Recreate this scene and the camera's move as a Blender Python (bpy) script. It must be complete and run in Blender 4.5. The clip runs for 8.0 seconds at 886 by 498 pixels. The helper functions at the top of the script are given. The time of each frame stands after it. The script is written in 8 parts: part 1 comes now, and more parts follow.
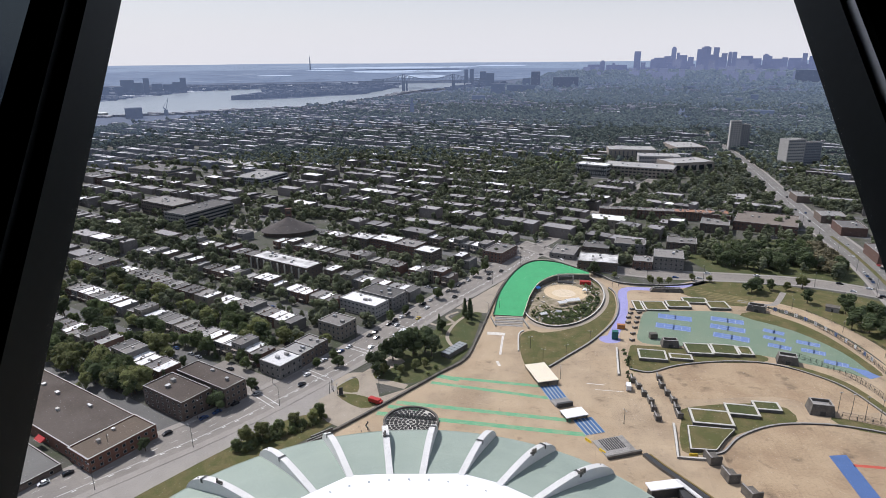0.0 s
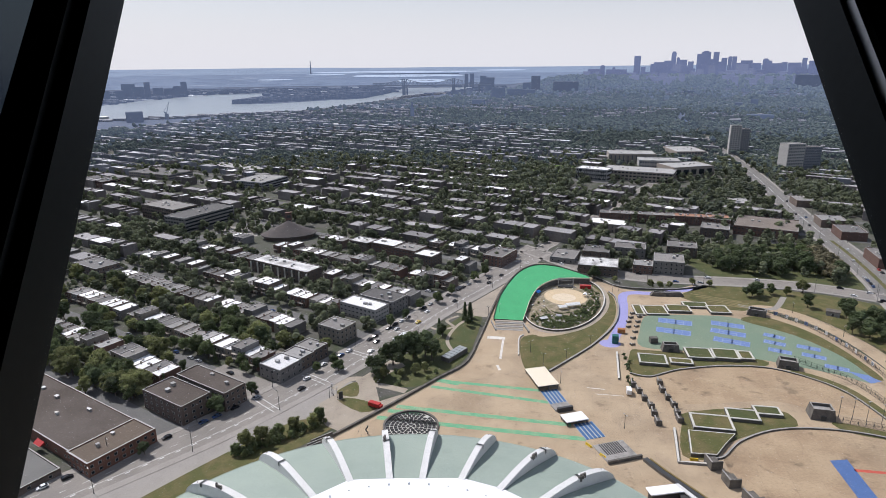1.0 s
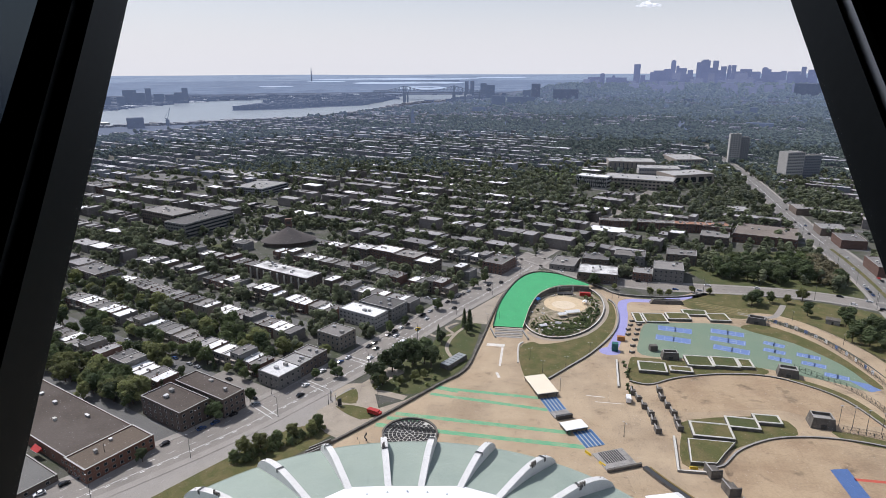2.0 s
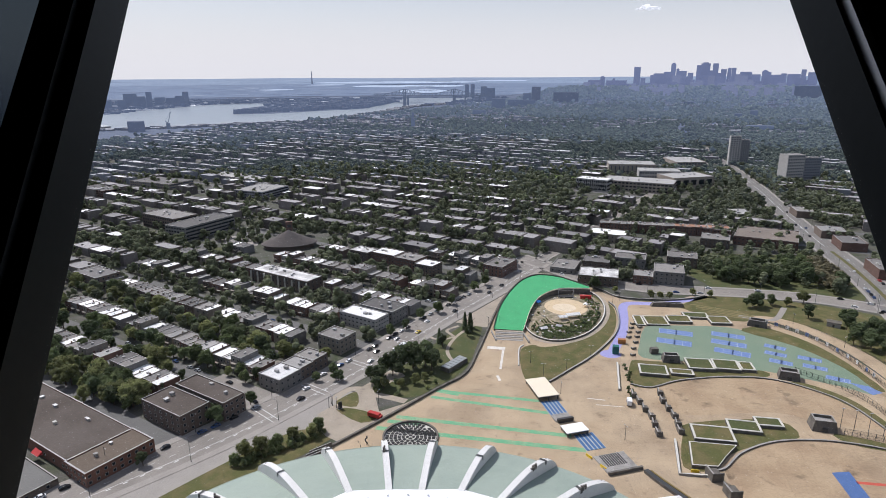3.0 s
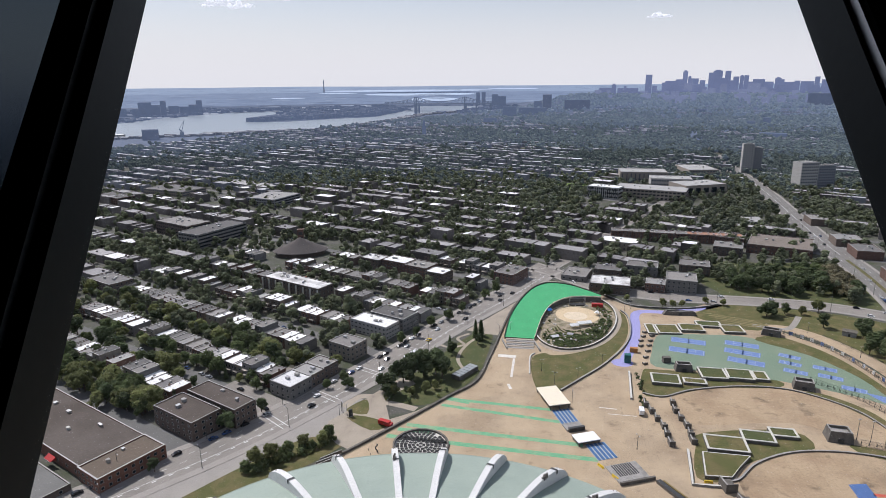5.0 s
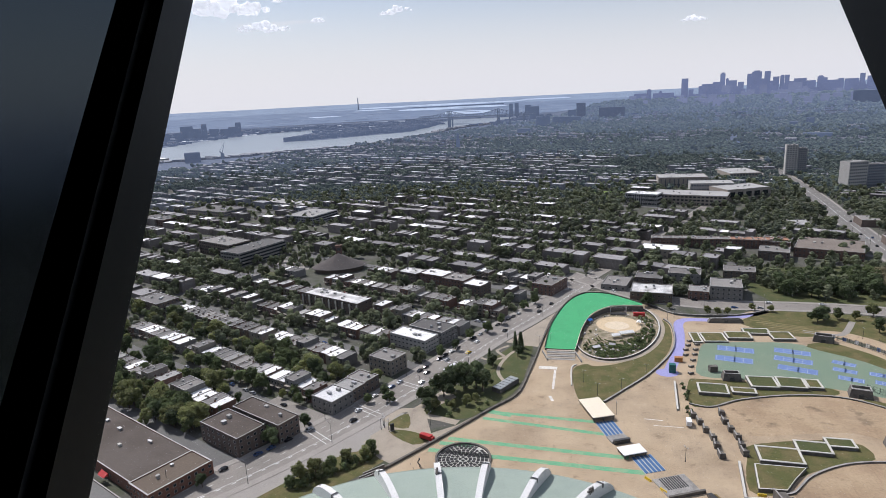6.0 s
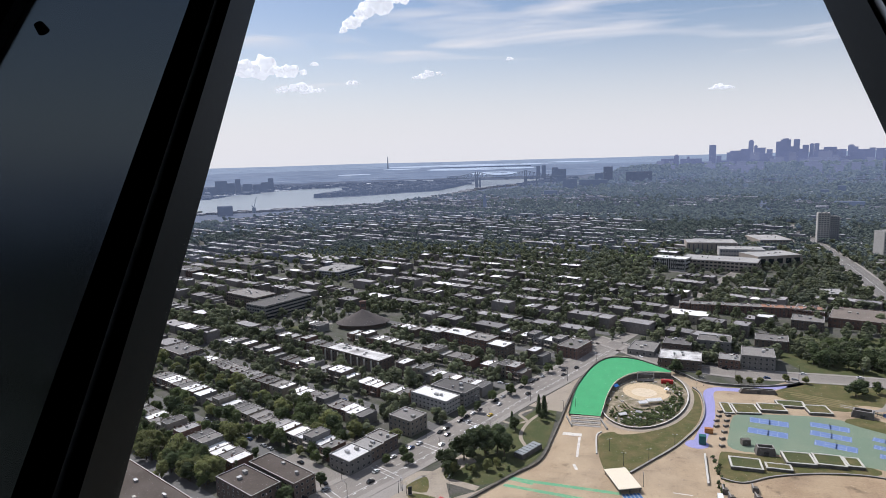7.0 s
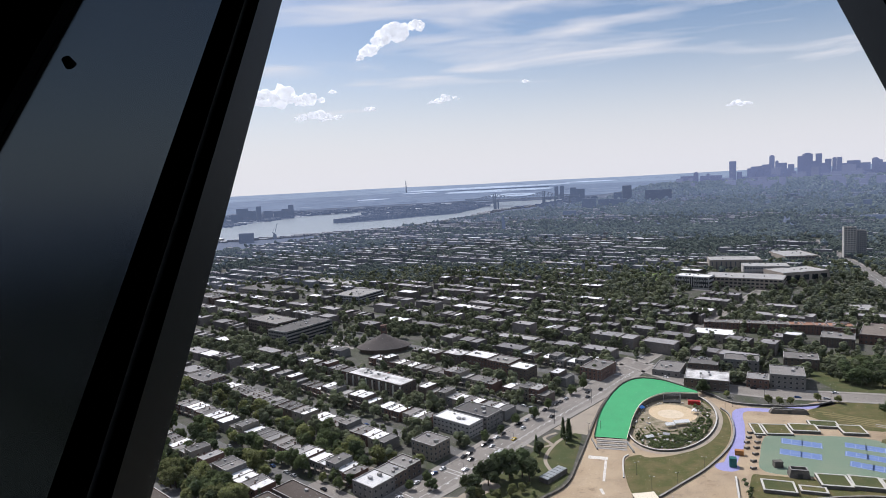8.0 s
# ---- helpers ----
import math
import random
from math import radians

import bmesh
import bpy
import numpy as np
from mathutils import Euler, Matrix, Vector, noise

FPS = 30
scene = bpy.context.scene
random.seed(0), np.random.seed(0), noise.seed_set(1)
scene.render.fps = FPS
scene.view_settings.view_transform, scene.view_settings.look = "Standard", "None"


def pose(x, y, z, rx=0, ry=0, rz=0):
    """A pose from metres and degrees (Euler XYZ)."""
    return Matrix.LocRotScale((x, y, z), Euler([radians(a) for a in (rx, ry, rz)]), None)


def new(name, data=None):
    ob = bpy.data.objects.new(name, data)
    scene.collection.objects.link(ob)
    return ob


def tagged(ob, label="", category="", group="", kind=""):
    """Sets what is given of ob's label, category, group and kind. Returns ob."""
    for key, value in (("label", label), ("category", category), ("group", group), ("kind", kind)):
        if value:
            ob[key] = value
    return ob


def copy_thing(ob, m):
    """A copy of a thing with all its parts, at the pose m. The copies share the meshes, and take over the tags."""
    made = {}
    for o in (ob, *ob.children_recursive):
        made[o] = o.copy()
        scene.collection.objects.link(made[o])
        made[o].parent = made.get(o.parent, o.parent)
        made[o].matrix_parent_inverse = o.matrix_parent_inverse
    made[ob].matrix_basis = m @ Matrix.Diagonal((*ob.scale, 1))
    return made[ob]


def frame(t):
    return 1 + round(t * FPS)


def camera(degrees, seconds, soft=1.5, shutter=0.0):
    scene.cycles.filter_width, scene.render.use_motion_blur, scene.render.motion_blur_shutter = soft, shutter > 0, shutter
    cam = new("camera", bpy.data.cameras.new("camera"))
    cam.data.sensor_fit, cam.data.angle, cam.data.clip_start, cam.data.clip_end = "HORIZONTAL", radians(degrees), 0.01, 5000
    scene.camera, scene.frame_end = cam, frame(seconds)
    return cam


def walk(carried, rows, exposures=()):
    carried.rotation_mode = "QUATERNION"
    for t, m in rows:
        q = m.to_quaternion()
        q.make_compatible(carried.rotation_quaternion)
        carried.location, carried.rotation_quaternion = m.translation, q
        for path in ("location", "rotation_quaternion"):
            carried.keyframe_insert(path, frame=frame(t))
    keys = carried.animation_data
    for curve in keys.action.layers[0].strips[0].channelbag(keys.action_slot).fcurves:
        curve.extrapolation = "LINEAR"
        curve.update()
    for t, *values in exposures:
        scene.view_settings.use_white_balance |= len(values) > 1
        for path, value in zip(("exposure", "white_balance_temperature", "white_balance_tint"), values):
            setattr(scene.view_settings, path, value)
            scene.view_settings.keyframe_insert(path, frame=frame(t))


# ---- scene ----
# A wide view over a city from behind the leaning window of a high observation cabin.
# x: right, y: ahead, z: up; the street level is z = 0 and the eye stands at about 165 m.
cam = camera(70.96, 8.0, soft=0.55)
EYE = 165.0
ROWS = [  # seconds, x, y, z, and the three turns of pose()
    (0.0, -0.092, -0.004, 165.000, 72.848, 0.478, -0.147),
    (0.5, -0.093, -0.004, 164.999, 73.169, 0.298, -0.248),
    (1.0, -0.094, -0.003, 164.999, 73.218, 0.436, -0.117),
    (1.5, -0.095, -0.003, 164.998, 73.564, 0.188, -0.083),
    (3.0, -0.095, -0.001, 164.997, 74.122, 0.297, -0.056),
    (3.5, -0.093, -0.004, 164.999, 74.280, 0.264, 0.096),
    (4.0, -0.092, -0.004, 164.999, 74.402, 0.531, 0.313),
    (4.5, -0.092, -0.004, 164.999, 74.510, 0.258, 0.555),
    (5.8, -0.093, -0.002, 164.998, 75.740, 2.264, 2.878),
    (6.0, -0.093, -0.004, 165.000, 76.071, 2.792, 3.841),
    (6.5, -0.090, -0.013, 165.007, 78.108, 2.298, 5.973),
    (7.0, -0.088, -0.017, 165.011, 81.560, 1.635, 6.411),
    (7.5, -0.090, -0.014, 165.008, 83.402, 2.117, 6.835),
    (8.0, -0.091, -0.013, 165.007, 83.717, 2.992, 8.041),
]
walk(cam, [(t, pose(*row)) for t, *row in ROWS], exposures=[(0.0, 0.0, 6200, 16), (8.0, 0.0, 6200, 16)])

# ---- light: a high sun ahead and to the left, a bright summer sky with thin cloud ----
SUN_AZ, SUN_EL = radians(-48), radians(52)  # azimuth from straight ahead, left is minus
sun_way = Vector((math.sin(SUN_AZ) * math.cos(SUN_EL), math.cos(SUN_AZ) * math.cos(SUN_EL), math.sin(SUN_EL)))
sun = new("sun", bpy.data.lights.new("sun", "SUN"))
sun.data.energy, sun.data.angle, sun.data.color = 4.5, radians(0.53), (1.0, 0.965, 0.91)
sun.rotation_euler = sun_way.to_track_quat("Z", "Y").to_euler()

world = bpy.data.worlds.new("sky")
scene.world = world
world.use_nodes = True
wn, wl = world.node_tree.nodes, world.node_tree.links
wn.clear()
sky = wn.new("ShaderNodeTexSky")
sky.sky_type, sky.sun_disc = "NISHITA", False
sky.sun_elevation, sky.sun_rotation = SUN_EL, SUN_AZ
sky.altitude, sky.air_density, sky.dust_density, sky.ozone_density = 100, 1.0, 1.2, 1.6
# thin streaks of high cloud, wider overhead, laid over the clear sky
coord = wn.new("ShaderNodeTexCoord")
stretch = wn.new("ShaderNodeMapping")
stretch.inputs["Scale"].default_value = (2.2, 2.2, 19.0)
stretch.inputs["Rotation"].default_value = (0.05, 0.10, 0.3)
wl.new(coord.outputs["Generated"], stretch.inputs["Vector"])
streak = wn.new("ShaderNodeTexNoise")
streak.inputs["Scale"].default_value, streak.inputs["Detail"].default_value = 1.7, 5.0
streak.inputs["Distortion"].default_value = 0.5
wl.new(stretch.outputs[0], streak.inputs["Vector"])
ramp = wn.new("ShaderNodeValToRGB")
ramp.color_ramp.elements[0].position, ramp.color_ramp.elements[1].position = 0.44, 0.72
ramp.color_ramp.elements[1].color = (0.9, 0.9, 0.9, 1)
wl.new(streak.outputs["Fac"], ramp.inputs["Fac"])
height = wn.new("ShaderNodeSeparateXYZ")
wl.new(coord.outputs["Generated"], height.inputs[0])
low = wn.new("ShaderNodeMapRange")  # the milky band above the horizon
low.inputs["From Min"].default_value, low.inputs["From Max"].default_value = 0.0, 0.24
low.inputs["To Min"].default_value, low.inputs["To Max"].default_value = 0.94, 0.0
low.interpolation_type = "SMOOTHSTEP"
wl.new(height.outputs["Z"], low.inputs["Value"])
sunward = wn.new("ShaderNodeMapRange")   # the milky band is brightest on the sun's side
sunward.inputs["From Min"].default_value, sunward.inputs["From Max"].default_value = -0.7, 0.5
sunward.inputs["To Min"].default_value, sunward.inputs["To Max"].default_value = 0.2, 1.0
wl.new(height.outputs["Y"], sunward.inputs["Value"])
veil = wn.new("ShaderNodeMath")
veil.operation = "MULTIPLY"
wl.new(low.outputs["Result"], veil.inputs[0])
wl.new(sunward.outputs["Result"], veil.inputs[1])
most = wn.new("ShaderNodeMath")
most.operation = "MAXIMUM"
wl.new(ramp.outputs["Color"], most.inputs[0])
wl.new(veil.outputs[0], most.inputs[1])
cloud = wn.new("ShaderNodeMix")
cloud.data_type = "RGBA"
cloud.inputs["B"].default_value = (8.45, 8.4, 8.5, 1)
wl.new(most.outputs[0], cloud.inputs["Factor"])
wl.new(sky.outputs[0], cloud.inputs["A"])
back = wn.new("ShaderNodeBackground")
back.inputs["Strength"].default_value = 0.098
wl.new(cloud.outputs["Result"], back.inputs["Color"])
wl.new(back.outputs[0], wn.new("ShaderNodeOutputWorld").inputs[0])

# ---- materials ----
def surface(name, base, rough=0.8, vary=0.25, scale=0.4, fine=6.0, bump=0.0, metal=0.0, tint=None, per="world", spread=0.0, glow=None, spec=0.3):
    """A surface with a broad and a fine mottling. scale and fine: cycles per metre. tint: a second colour for stains.
    per: 'world' for one-off things, 'object' for shared meshes. spread: how far whole objects (or islands) differ."""
    m = bpy.data.materials.new(name)
    m.use_nodes = True
    n, l = m.node_tree.nodes, m.node_tree.links
    b = n["Principled BSDF"]
    b.inputs["Roughness"].default_value, b.inputs["Metallic"].default_value = rough, metal
    b.inputs["Specular IOR Level"].default_value = spec
    if per == "world":
        place = n.new("ShaderNodeNewGeometry").outputs["Position"]
    else:
        place = n.new("ShaderNodeTexCoord").outputs["Object"]
    wide, thin = n.new("ShaderNodeTexNoise"), n.new("ShaderNodeTexNoise")
    for tex, s, d in ((wide, scale, 4.0), (thin, fine, 3.0)):
        tex.inputs["Scale"].default_value, tex.inputs["Detail"].default_value = s, d
        l.new(place, tex.inputs["Vector"])
    two = n.new("ShaderNodeMix")
    two.data_type = "RGBA"
    other = tint or tuple(c * 0.6 for c in base)
    two.inputs["A"].default_value, two.inputs["B"].default_value = (*base, 1), (*other, 1)
    edge = n.new("ShaderNodeMapRange")
    edge.inputs["From Min"].default_value, edge.inputs["From Max"].default_value = 0.42, 0.68
    edge.inputs["To Max"].default_value = 1.0 if tint else min(1, vary * 2)
    l.new(wide.outputs["Fac"], edge.inputs["Value"])
    l.new(edge.outputs["Result"], two.inputs["Factor"])
    val = n.new("ShaderNodeMapRange")
    val.inputs["From Min"].default_value, val.inputs["From Max"].default_value = 0.25, 0.75
    val.inputs["To Min"].default_value, val.inputs["To Max"].default_value = 1 - vary, 1 + vary
    l.new(thin.outputs["Fac"], val.inputs["Value"])
    hsv = n.new("ShaderNodeHueSaturation")
    l.new(two.outputs["Result"], hsv.inputs["Color"])
    value = val.outputs["Result"]
    if spread:
        rnd = n.new("ShaderNodeNewGeometry").outputs["Random Per Island"] if per == "island" or per == "world" else n.new("ShaderNodeObjectInfo").outputs["Random"]
        rr = n.new("ShaderNodeMapRange")
        rr.inputs["To Min"].default_value, rr.inputs["To Max"].default_value = 1 - spread, 1 + spread
        l.new(rnd, rr.inputs["Value"])
        mul = n.new("ShaderNodeMath")
        mul.operation = "MULTIPLY"
        l.new(value, mul.inputs[0])
        l.new(rr.outputs["Result"], mul.inputs[1])
        value = mul.outputs[0]
    l.new(value, hsv.inputs["Value"])
    l.new(hsv.outputs["Color"], b.inputs["Base Color"])
    if bump:
        bp = n.new("ShaderNodeBump")
        bp.inputs["Strength"].default_value, bp.inputs["Distance"].default_value = 0.6, bump
        l.new(thin.outputs["Fac"], bp.inputs["Height"])
        l.new(bp.outputs["Normal"], b.inputs["Normal"])
    # glow: emission that stands in for haze on far surfaces
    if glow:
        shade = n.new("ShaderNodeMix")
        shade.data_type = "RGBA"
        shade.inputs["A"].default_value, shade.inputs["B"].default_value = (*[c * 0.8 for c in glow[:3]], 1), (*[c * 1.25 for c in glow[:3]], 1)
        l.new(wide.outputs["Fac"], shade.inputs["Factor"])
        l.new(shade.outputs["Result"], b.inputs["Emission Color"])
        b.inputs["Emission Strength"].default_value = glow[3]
    return m


def leafy(m, share=0.5):
    """Lets part of the light through a leaf material."""
    n, l = m.node_tree.nodes, m.node_tree.links
    b = n["Principled BSDF"]
    t, mix = n.new("ShaderNodeBsdfTranslucent"), n.new("ShaderNodeMixShader")
    l.new(b.inputs["Base Color"].links[0].from_socket, t.inputs[0])
    mix.inputs[0].default_value = share
    out = next(k for k in n if k.type == "OUTPUT_MATERIAL")
    l.new(b.outputs[0], mix.inputs[1])
    l.new(t.outputs[0], mix.inputs[2])
    l.new(mix.outputs[0], out.inputs[0])
    return m


def jointed(m, size, dark, width=0.012):
    """Adds the joints of cast slabs to a material, in squares of that size."""
    n, l = m.node_tree.nodes, m.node_tree.links
    b = n["Principled BSDF"]
    src = b.inputs["Base Color"].links[0].from_socket
    tex = n.new("ShaderNodeTexBrick")
    tex.offset, tex.inputs["Scale"].default_value = 0.0, 1.0 / size
    tex.inputs["Brick Width"].default_value = tex.inputs["Row Height"].default_value = 1.0
    tex.inputs["Mortar Size"].default_value = width
    turn = n.new("ShaderNodeMapping")
    turn.inputs["Rotation"].default_value = (0, 0, 0.2)
    l.new(n.new("ShaderNodeNewGeometry").outputs["Position"], turn.inputs["Vector"])
    l.new(turn.outputs[0], tex.inputs["Vector"])
    mix = n.new("ShaderNodeMix")
    mix.data_type, mix.blend_type = "RGBA", "MULTIPLY"
    mix.inputs["Factor"].default_value = 1.0
    tex.inputs["Color1"].default_value, tex.inputs["Color2"].default_value = (1, 1, 1, 1), (0.94, 0.94, 0.94, 1)
    tex.inputs["Mortar"].default_value = (dark, dark, dark, 1)
    l.new(src, mix.inputs["A"])
    l.new(tex.outputs["Color"], mix.inputs["B"])
    l.new(mix.outputs["Result"], b.inputs["Base Color"])
    return m


def stained(m, scale, dark, low=0.60, high=0.72):
    """Adds dark blotches, as old water marks leave them."""
    n, l = m.node_tree.nodes, m.node_tree.links
    b = n["Principled BSDF"]
    src = b.inputs["Base Color"].links[0].from_socket
    tex, edge, mix = n.new("ShaderNodeTexNoise"), n.new("ShaderNodeMapRange"), n.new("ShaderNodeMix")
    tex.inputs["Scale"].default_value, tex.inputs["Detail"].default_value, tex.inputs["Roughness"].default_value = scale, 6.0, 0.62
    l.new(n.new("ShaderNodeNewGeometry").outputs["Position"], tex.inputs["Vector"])
    edge.inputs["From Min"].default_value, edge.inputs["From Max"].default_value = low, high
    l.new(tex.outputs["Fac"], edge.inputs["Value"])
    mix.data_type, mix.blend_type = "RGBA", "MULTIPLY"
    mix.inputs["B"].default_value = (dark, dark, dark * 1.02, 1)
    l.new(src, mix.inputs["A"])
    l.new(edge.outputs["Result"], mix.inputs["Factor"])
    l.new(mix.outputs["Result"], b.inputs["Base Color"])
    return m


ground_mat = surface("town ground", (0.092, 0.088, 0.076), 0.95, 0.3, 0.07, 1.2, tint=(0.052, 0.062, 0.032))
asphalt = stained(surface("worn asphalt", (0.235, 0.213, 0.188), 0.85, 0.14, 0.05, 1.5, tint=(0.19, 0.173, 0.154)), 0.16, 0.72)
boulevard = surface("boulevard asphalt", (0.18, 0.17, 0.156), 0.85, 0.14, 0.05, 1.5, tint=(0.15, 0.141, 0.13))
asphalt_dark = surface("side street asphalt", (0.13, 0.127, 0.122), 0.88, 0.15, 0.08, 2.0)
walkway = surface("pale concrete pavement", (0.285, 0.262, 0.235), 0.85, 0.12, 0.12, 3.0)
line_paint = surface("white road paint", (0.72, 0.72, 0.70), 0.6, 0.15, 1.0, 6.0)
plaza_mat = stained(stained(stained(jointed(surface("sandy concrete plaza", (0.418, 0.322, 0.214), 0.85, 0.10, 0.05, 1.4, tint=(0.355, 0.266, 0.172)), 9.0, 0.88), 0.10, 0.62), 0.028, 0.84, 0.48, 0.6), 0.32, 0.80, 0.58, 0.68)
plaza_worn = stained(stained(jointed(surface("rusty worn plaza", (0.382, 0.284, 0.18), 0.85, 0.13, 0.055, 0.9, tint=(0.30, 0.212, 0.132)), 12.0, 0.87), 0.085, 0.5, 0.58, 0.70), 0.03, 0.82, 0.5, 0.6)
lawn = surface("dry lawn", (0.084, 0.086, 0.028), 0.95, 0.35, 0.14, 2.0, tint=(0.14, 0.112, 0.05))
lawn_lush = surface("mown lawn", (0.062, 0.074, 0.026), 0.95, 0.3, 0.12, 3.0, tint=(0.09, 0.088, 0.036))
field_mat = surface("playing field grass", (0.15, 0.21, 0.06), 0.95, 0.2, 0.02, 0.5)
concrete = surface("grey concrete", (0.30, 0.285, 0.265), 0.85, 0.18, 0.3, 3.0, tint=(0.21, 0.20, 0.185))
# base darkened to paint in shaded sides; the mottling is weathering
concrete_dark = surface("weathered concrete with painted shade", (0.135, 0.122, 0.106), 0.9, 0.22, 0.35, 3.0, tint=(0.085, 0.077, 0.068))
corner_paving = stained(surface("greyish sandy paving", (0.33, 0.282, 0.222), 0.85, 0.12, 0.12, 2.0, tint=(0.28, 0.238, 0.188)), 0.12, 0.75)
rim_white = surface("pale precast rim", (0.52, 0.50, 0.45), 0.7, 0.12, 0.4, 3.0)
green_paint = surface("bright green paint", (0.052, 0.335, 0.132), 0.6, 0.10, 0.15, 2.0)
stripe_green = surface("green painted band", (0.12, 0.335, 0.18), 0.7, 0.22, 0.2, 1.5, tint=(0.22, 0.345, 0.20))
purple_paint = surface("violet painted path", (0.30, 0.29, 0.52), 0.7, 0.10, 0.2, 2.0)
court_green = surface("grey-green court surfacing", (0.158, 0.215, 0.15), 0.8, 0.12, 0.06, 1.5, tint=(0.185, 0.232, 0.162))
court_blue = surface("blue court paint", (0.14, 0.205, 0.40), 0.7, 0.10, 0.2, 2.0)
court_line = surface("pale court line", (0.42, 0.47, 0.56), 0.7, 0.1)
deep_blue = surface("blue painted field", (0.075, 0.135, 0.30), 0.7, 0.15, 0.2, 2.0)
red_paint = surface("red painted stripe", (0.48, 0.09, 0.06), 0.7, 0.2, 0.2, 2.0)
roof_green = surface("pale green roof cladding", (0.275, 0.325, 0.278), 0.6, 0.06, 0.12, 1.2, tint=(0.25, 0.302, 0.258))
membrane = surface("white roof membrane", (0.82, 0.82, 0.84), 0.6, 0.03, 0.05, 1.0)
rib_white = surface("white rib paint", (0.62, 0.61, 0.59), 0.6, 0.10, 0.3, 2.0)
steel_dark = surface("dark painted steel", (0.05, 0.05, 0.05), 0.5, 0.15, 1.0, 8.0)
steel_grey = surface("galvanised steel", (0.36, 0.36, 0.36), 0.45, 0.15, 1.0, 8.0, metal=0.6)
stone_dark = surface("dark paving stone", (0.022, 0.022, 0.022), 0.8, 0.3, 1.0, 4.0)
canvas_cream = surface("cream canvas roof", (0.72, 0.64, 0.50), 0.7, 0.05, 0.3, 2.0)
blue_strip = surface("blue painted slat", (0.05, 0.125, 0.27), 0.6, 0.12, 0.5, 3.0)
pale_strip = surface("pale painted slat", (0.36, 0.38, 0.38), 0.6, 0.12, 0.5, 3.0)
teal = surface("teal painted metal", (0.02, 0.12, 0.11), 0.5, 0.12, 0.5, 3.0)
orange = surface("orange rusty metal", (0.38, 0.17, 0.05), 0.6, 0.2, 0.5, 3.0)
red_metal = surface("red painted metal", (0.42, 0.035, 0.03), 0.4, 0.12, 0.5, 3.0)
yellow = surface("yellow painted metal", (0.60, 0.42, 0.03), 0.5, 0.12, 0.5, 3.0)
ochre = surface("dull ochre concrete", (0.20, 0.145, 0.055), 0.85, 0.25, 0.4, 3.0)
blue_tarp = surface("blue tarpaulin", (0.03, 0.14, 0.42), 0.5, 0.12, 0.5, 3.0)
sand = surface("raked sand", (0.55, 0.43, 0.28), 0.95, 0.12, 0.15, 1.5)
bark = surface("bark", (0.11, 0.085, 0.06), 0.95, 0.25, 1.0, 6.0, per="object")
water_mat = surface("river water", (0.22, 0.25, 0.28), 0.28, 0.08, 0.004, 0.02)
rubber = surface("tyre rubber", (0.02, 0.02, 0.02), 0.8, 0.1, per="object")
glass_dark = surface("dark window glass", (0.02, 0.025, 0.03), 0.12, 0.1, per="object")

BRICKS = [surface("brick " + k, c, 0.9, 0.2, 0.35, 5.0, per="object", spread=0.18) for k, c in (
    ("red", (0.145, 0.088, 0.07)), ("brown", (0.135, 0.105, 0.087)), ("grey", (0.185, 0.177, 0.166)), ("buff", (0.24, 0.21, 0.172)))]
ROOFS = [surface("roof " + k, c, 0.9, 0.14, 0.25, 2.5, per="object", spread=0.22) for k, c in (
    ("gravel", (0.205, 0.192, 0.178)), ("tar", (0.135, 0.128, 0.122)), ("silver", (0.31, 0.30, 0.285)), ("white", (0.72, 0.715, 0.70)))]
trim_mat = surface("painted metal trim", (0.32, 0.31, 0.29), 0.6, 0.15, 0.5, 4.0, per="object", spread=0.2)
wood_deck = surface("painted timber", (0.30, 0.27, 0.23), 0.8, 0.2, 0.5, 5.0, per="object", spread=0.2)
LEAVES = [leafy(surface("foliage " + k, c, 0.75, 0.35, 0.35, 2.0, per="object", spread=0.28, spec=0.2), 0.58) for k, c in (
    ("green", (0.175, 0.215, 0.095)), ("olive", (0.245, 0.262, 0.108)), ("dark", (0.118, 0.15, 0.072)), ("dry", (0.25, 0.225, 0.14)))]
CARS = [surface("car paint " + k, c, 0.25, 0.04, 0.5, 3.0, per="object") for k, c in (
    ("black", (0.015, 0.015, 0.017)), ("white", (0.72, 0.72, 0.72)), ("silver", (0.38, 0.39, 0.40)), ("blue", (0.05, 0.09, 0.20)), ("yellow", (0.62, 0.42, 0.04)))]
far_wall = surface("far house walls", (0.16, 0.142, 0.13), 0.9, 0.2, 0.1, 0.6, spread=0.45)
far_roof = surface("far roofs", (0.26, 0.25, 0.245), 0.9, 0.14, 0.05, 0.5, spread=0.32)
far_white = surface("far pale roofs", (0.74, 0.735, 0.72), 0.9, 0.08, 0.05, 0.5, spread=0.15)
far_leaf = leafy(surface("far foliage", (0.225, 0.245, 0.155), 0.85, 0.22, 0.012, 0.35, spread=0.42, spec=0.1, tint=(0.165, 0.185, 0.115)), 0.62)
# paler, bluer leaves: some haze is mixed into the base colour
mid_leaf = leafy(surface("foliage of the outer quarters", (0.215, 0.235, 0.165), 0.85, 0.2, 0.008, 0.2, spread=0.3, spec=0.1, tint=(0.16, 0.182, 0.14)), 0.62)
far_pane = surface("far ribbon glass", (0.08, 0.09, 0.11), 0.3, 0.1)
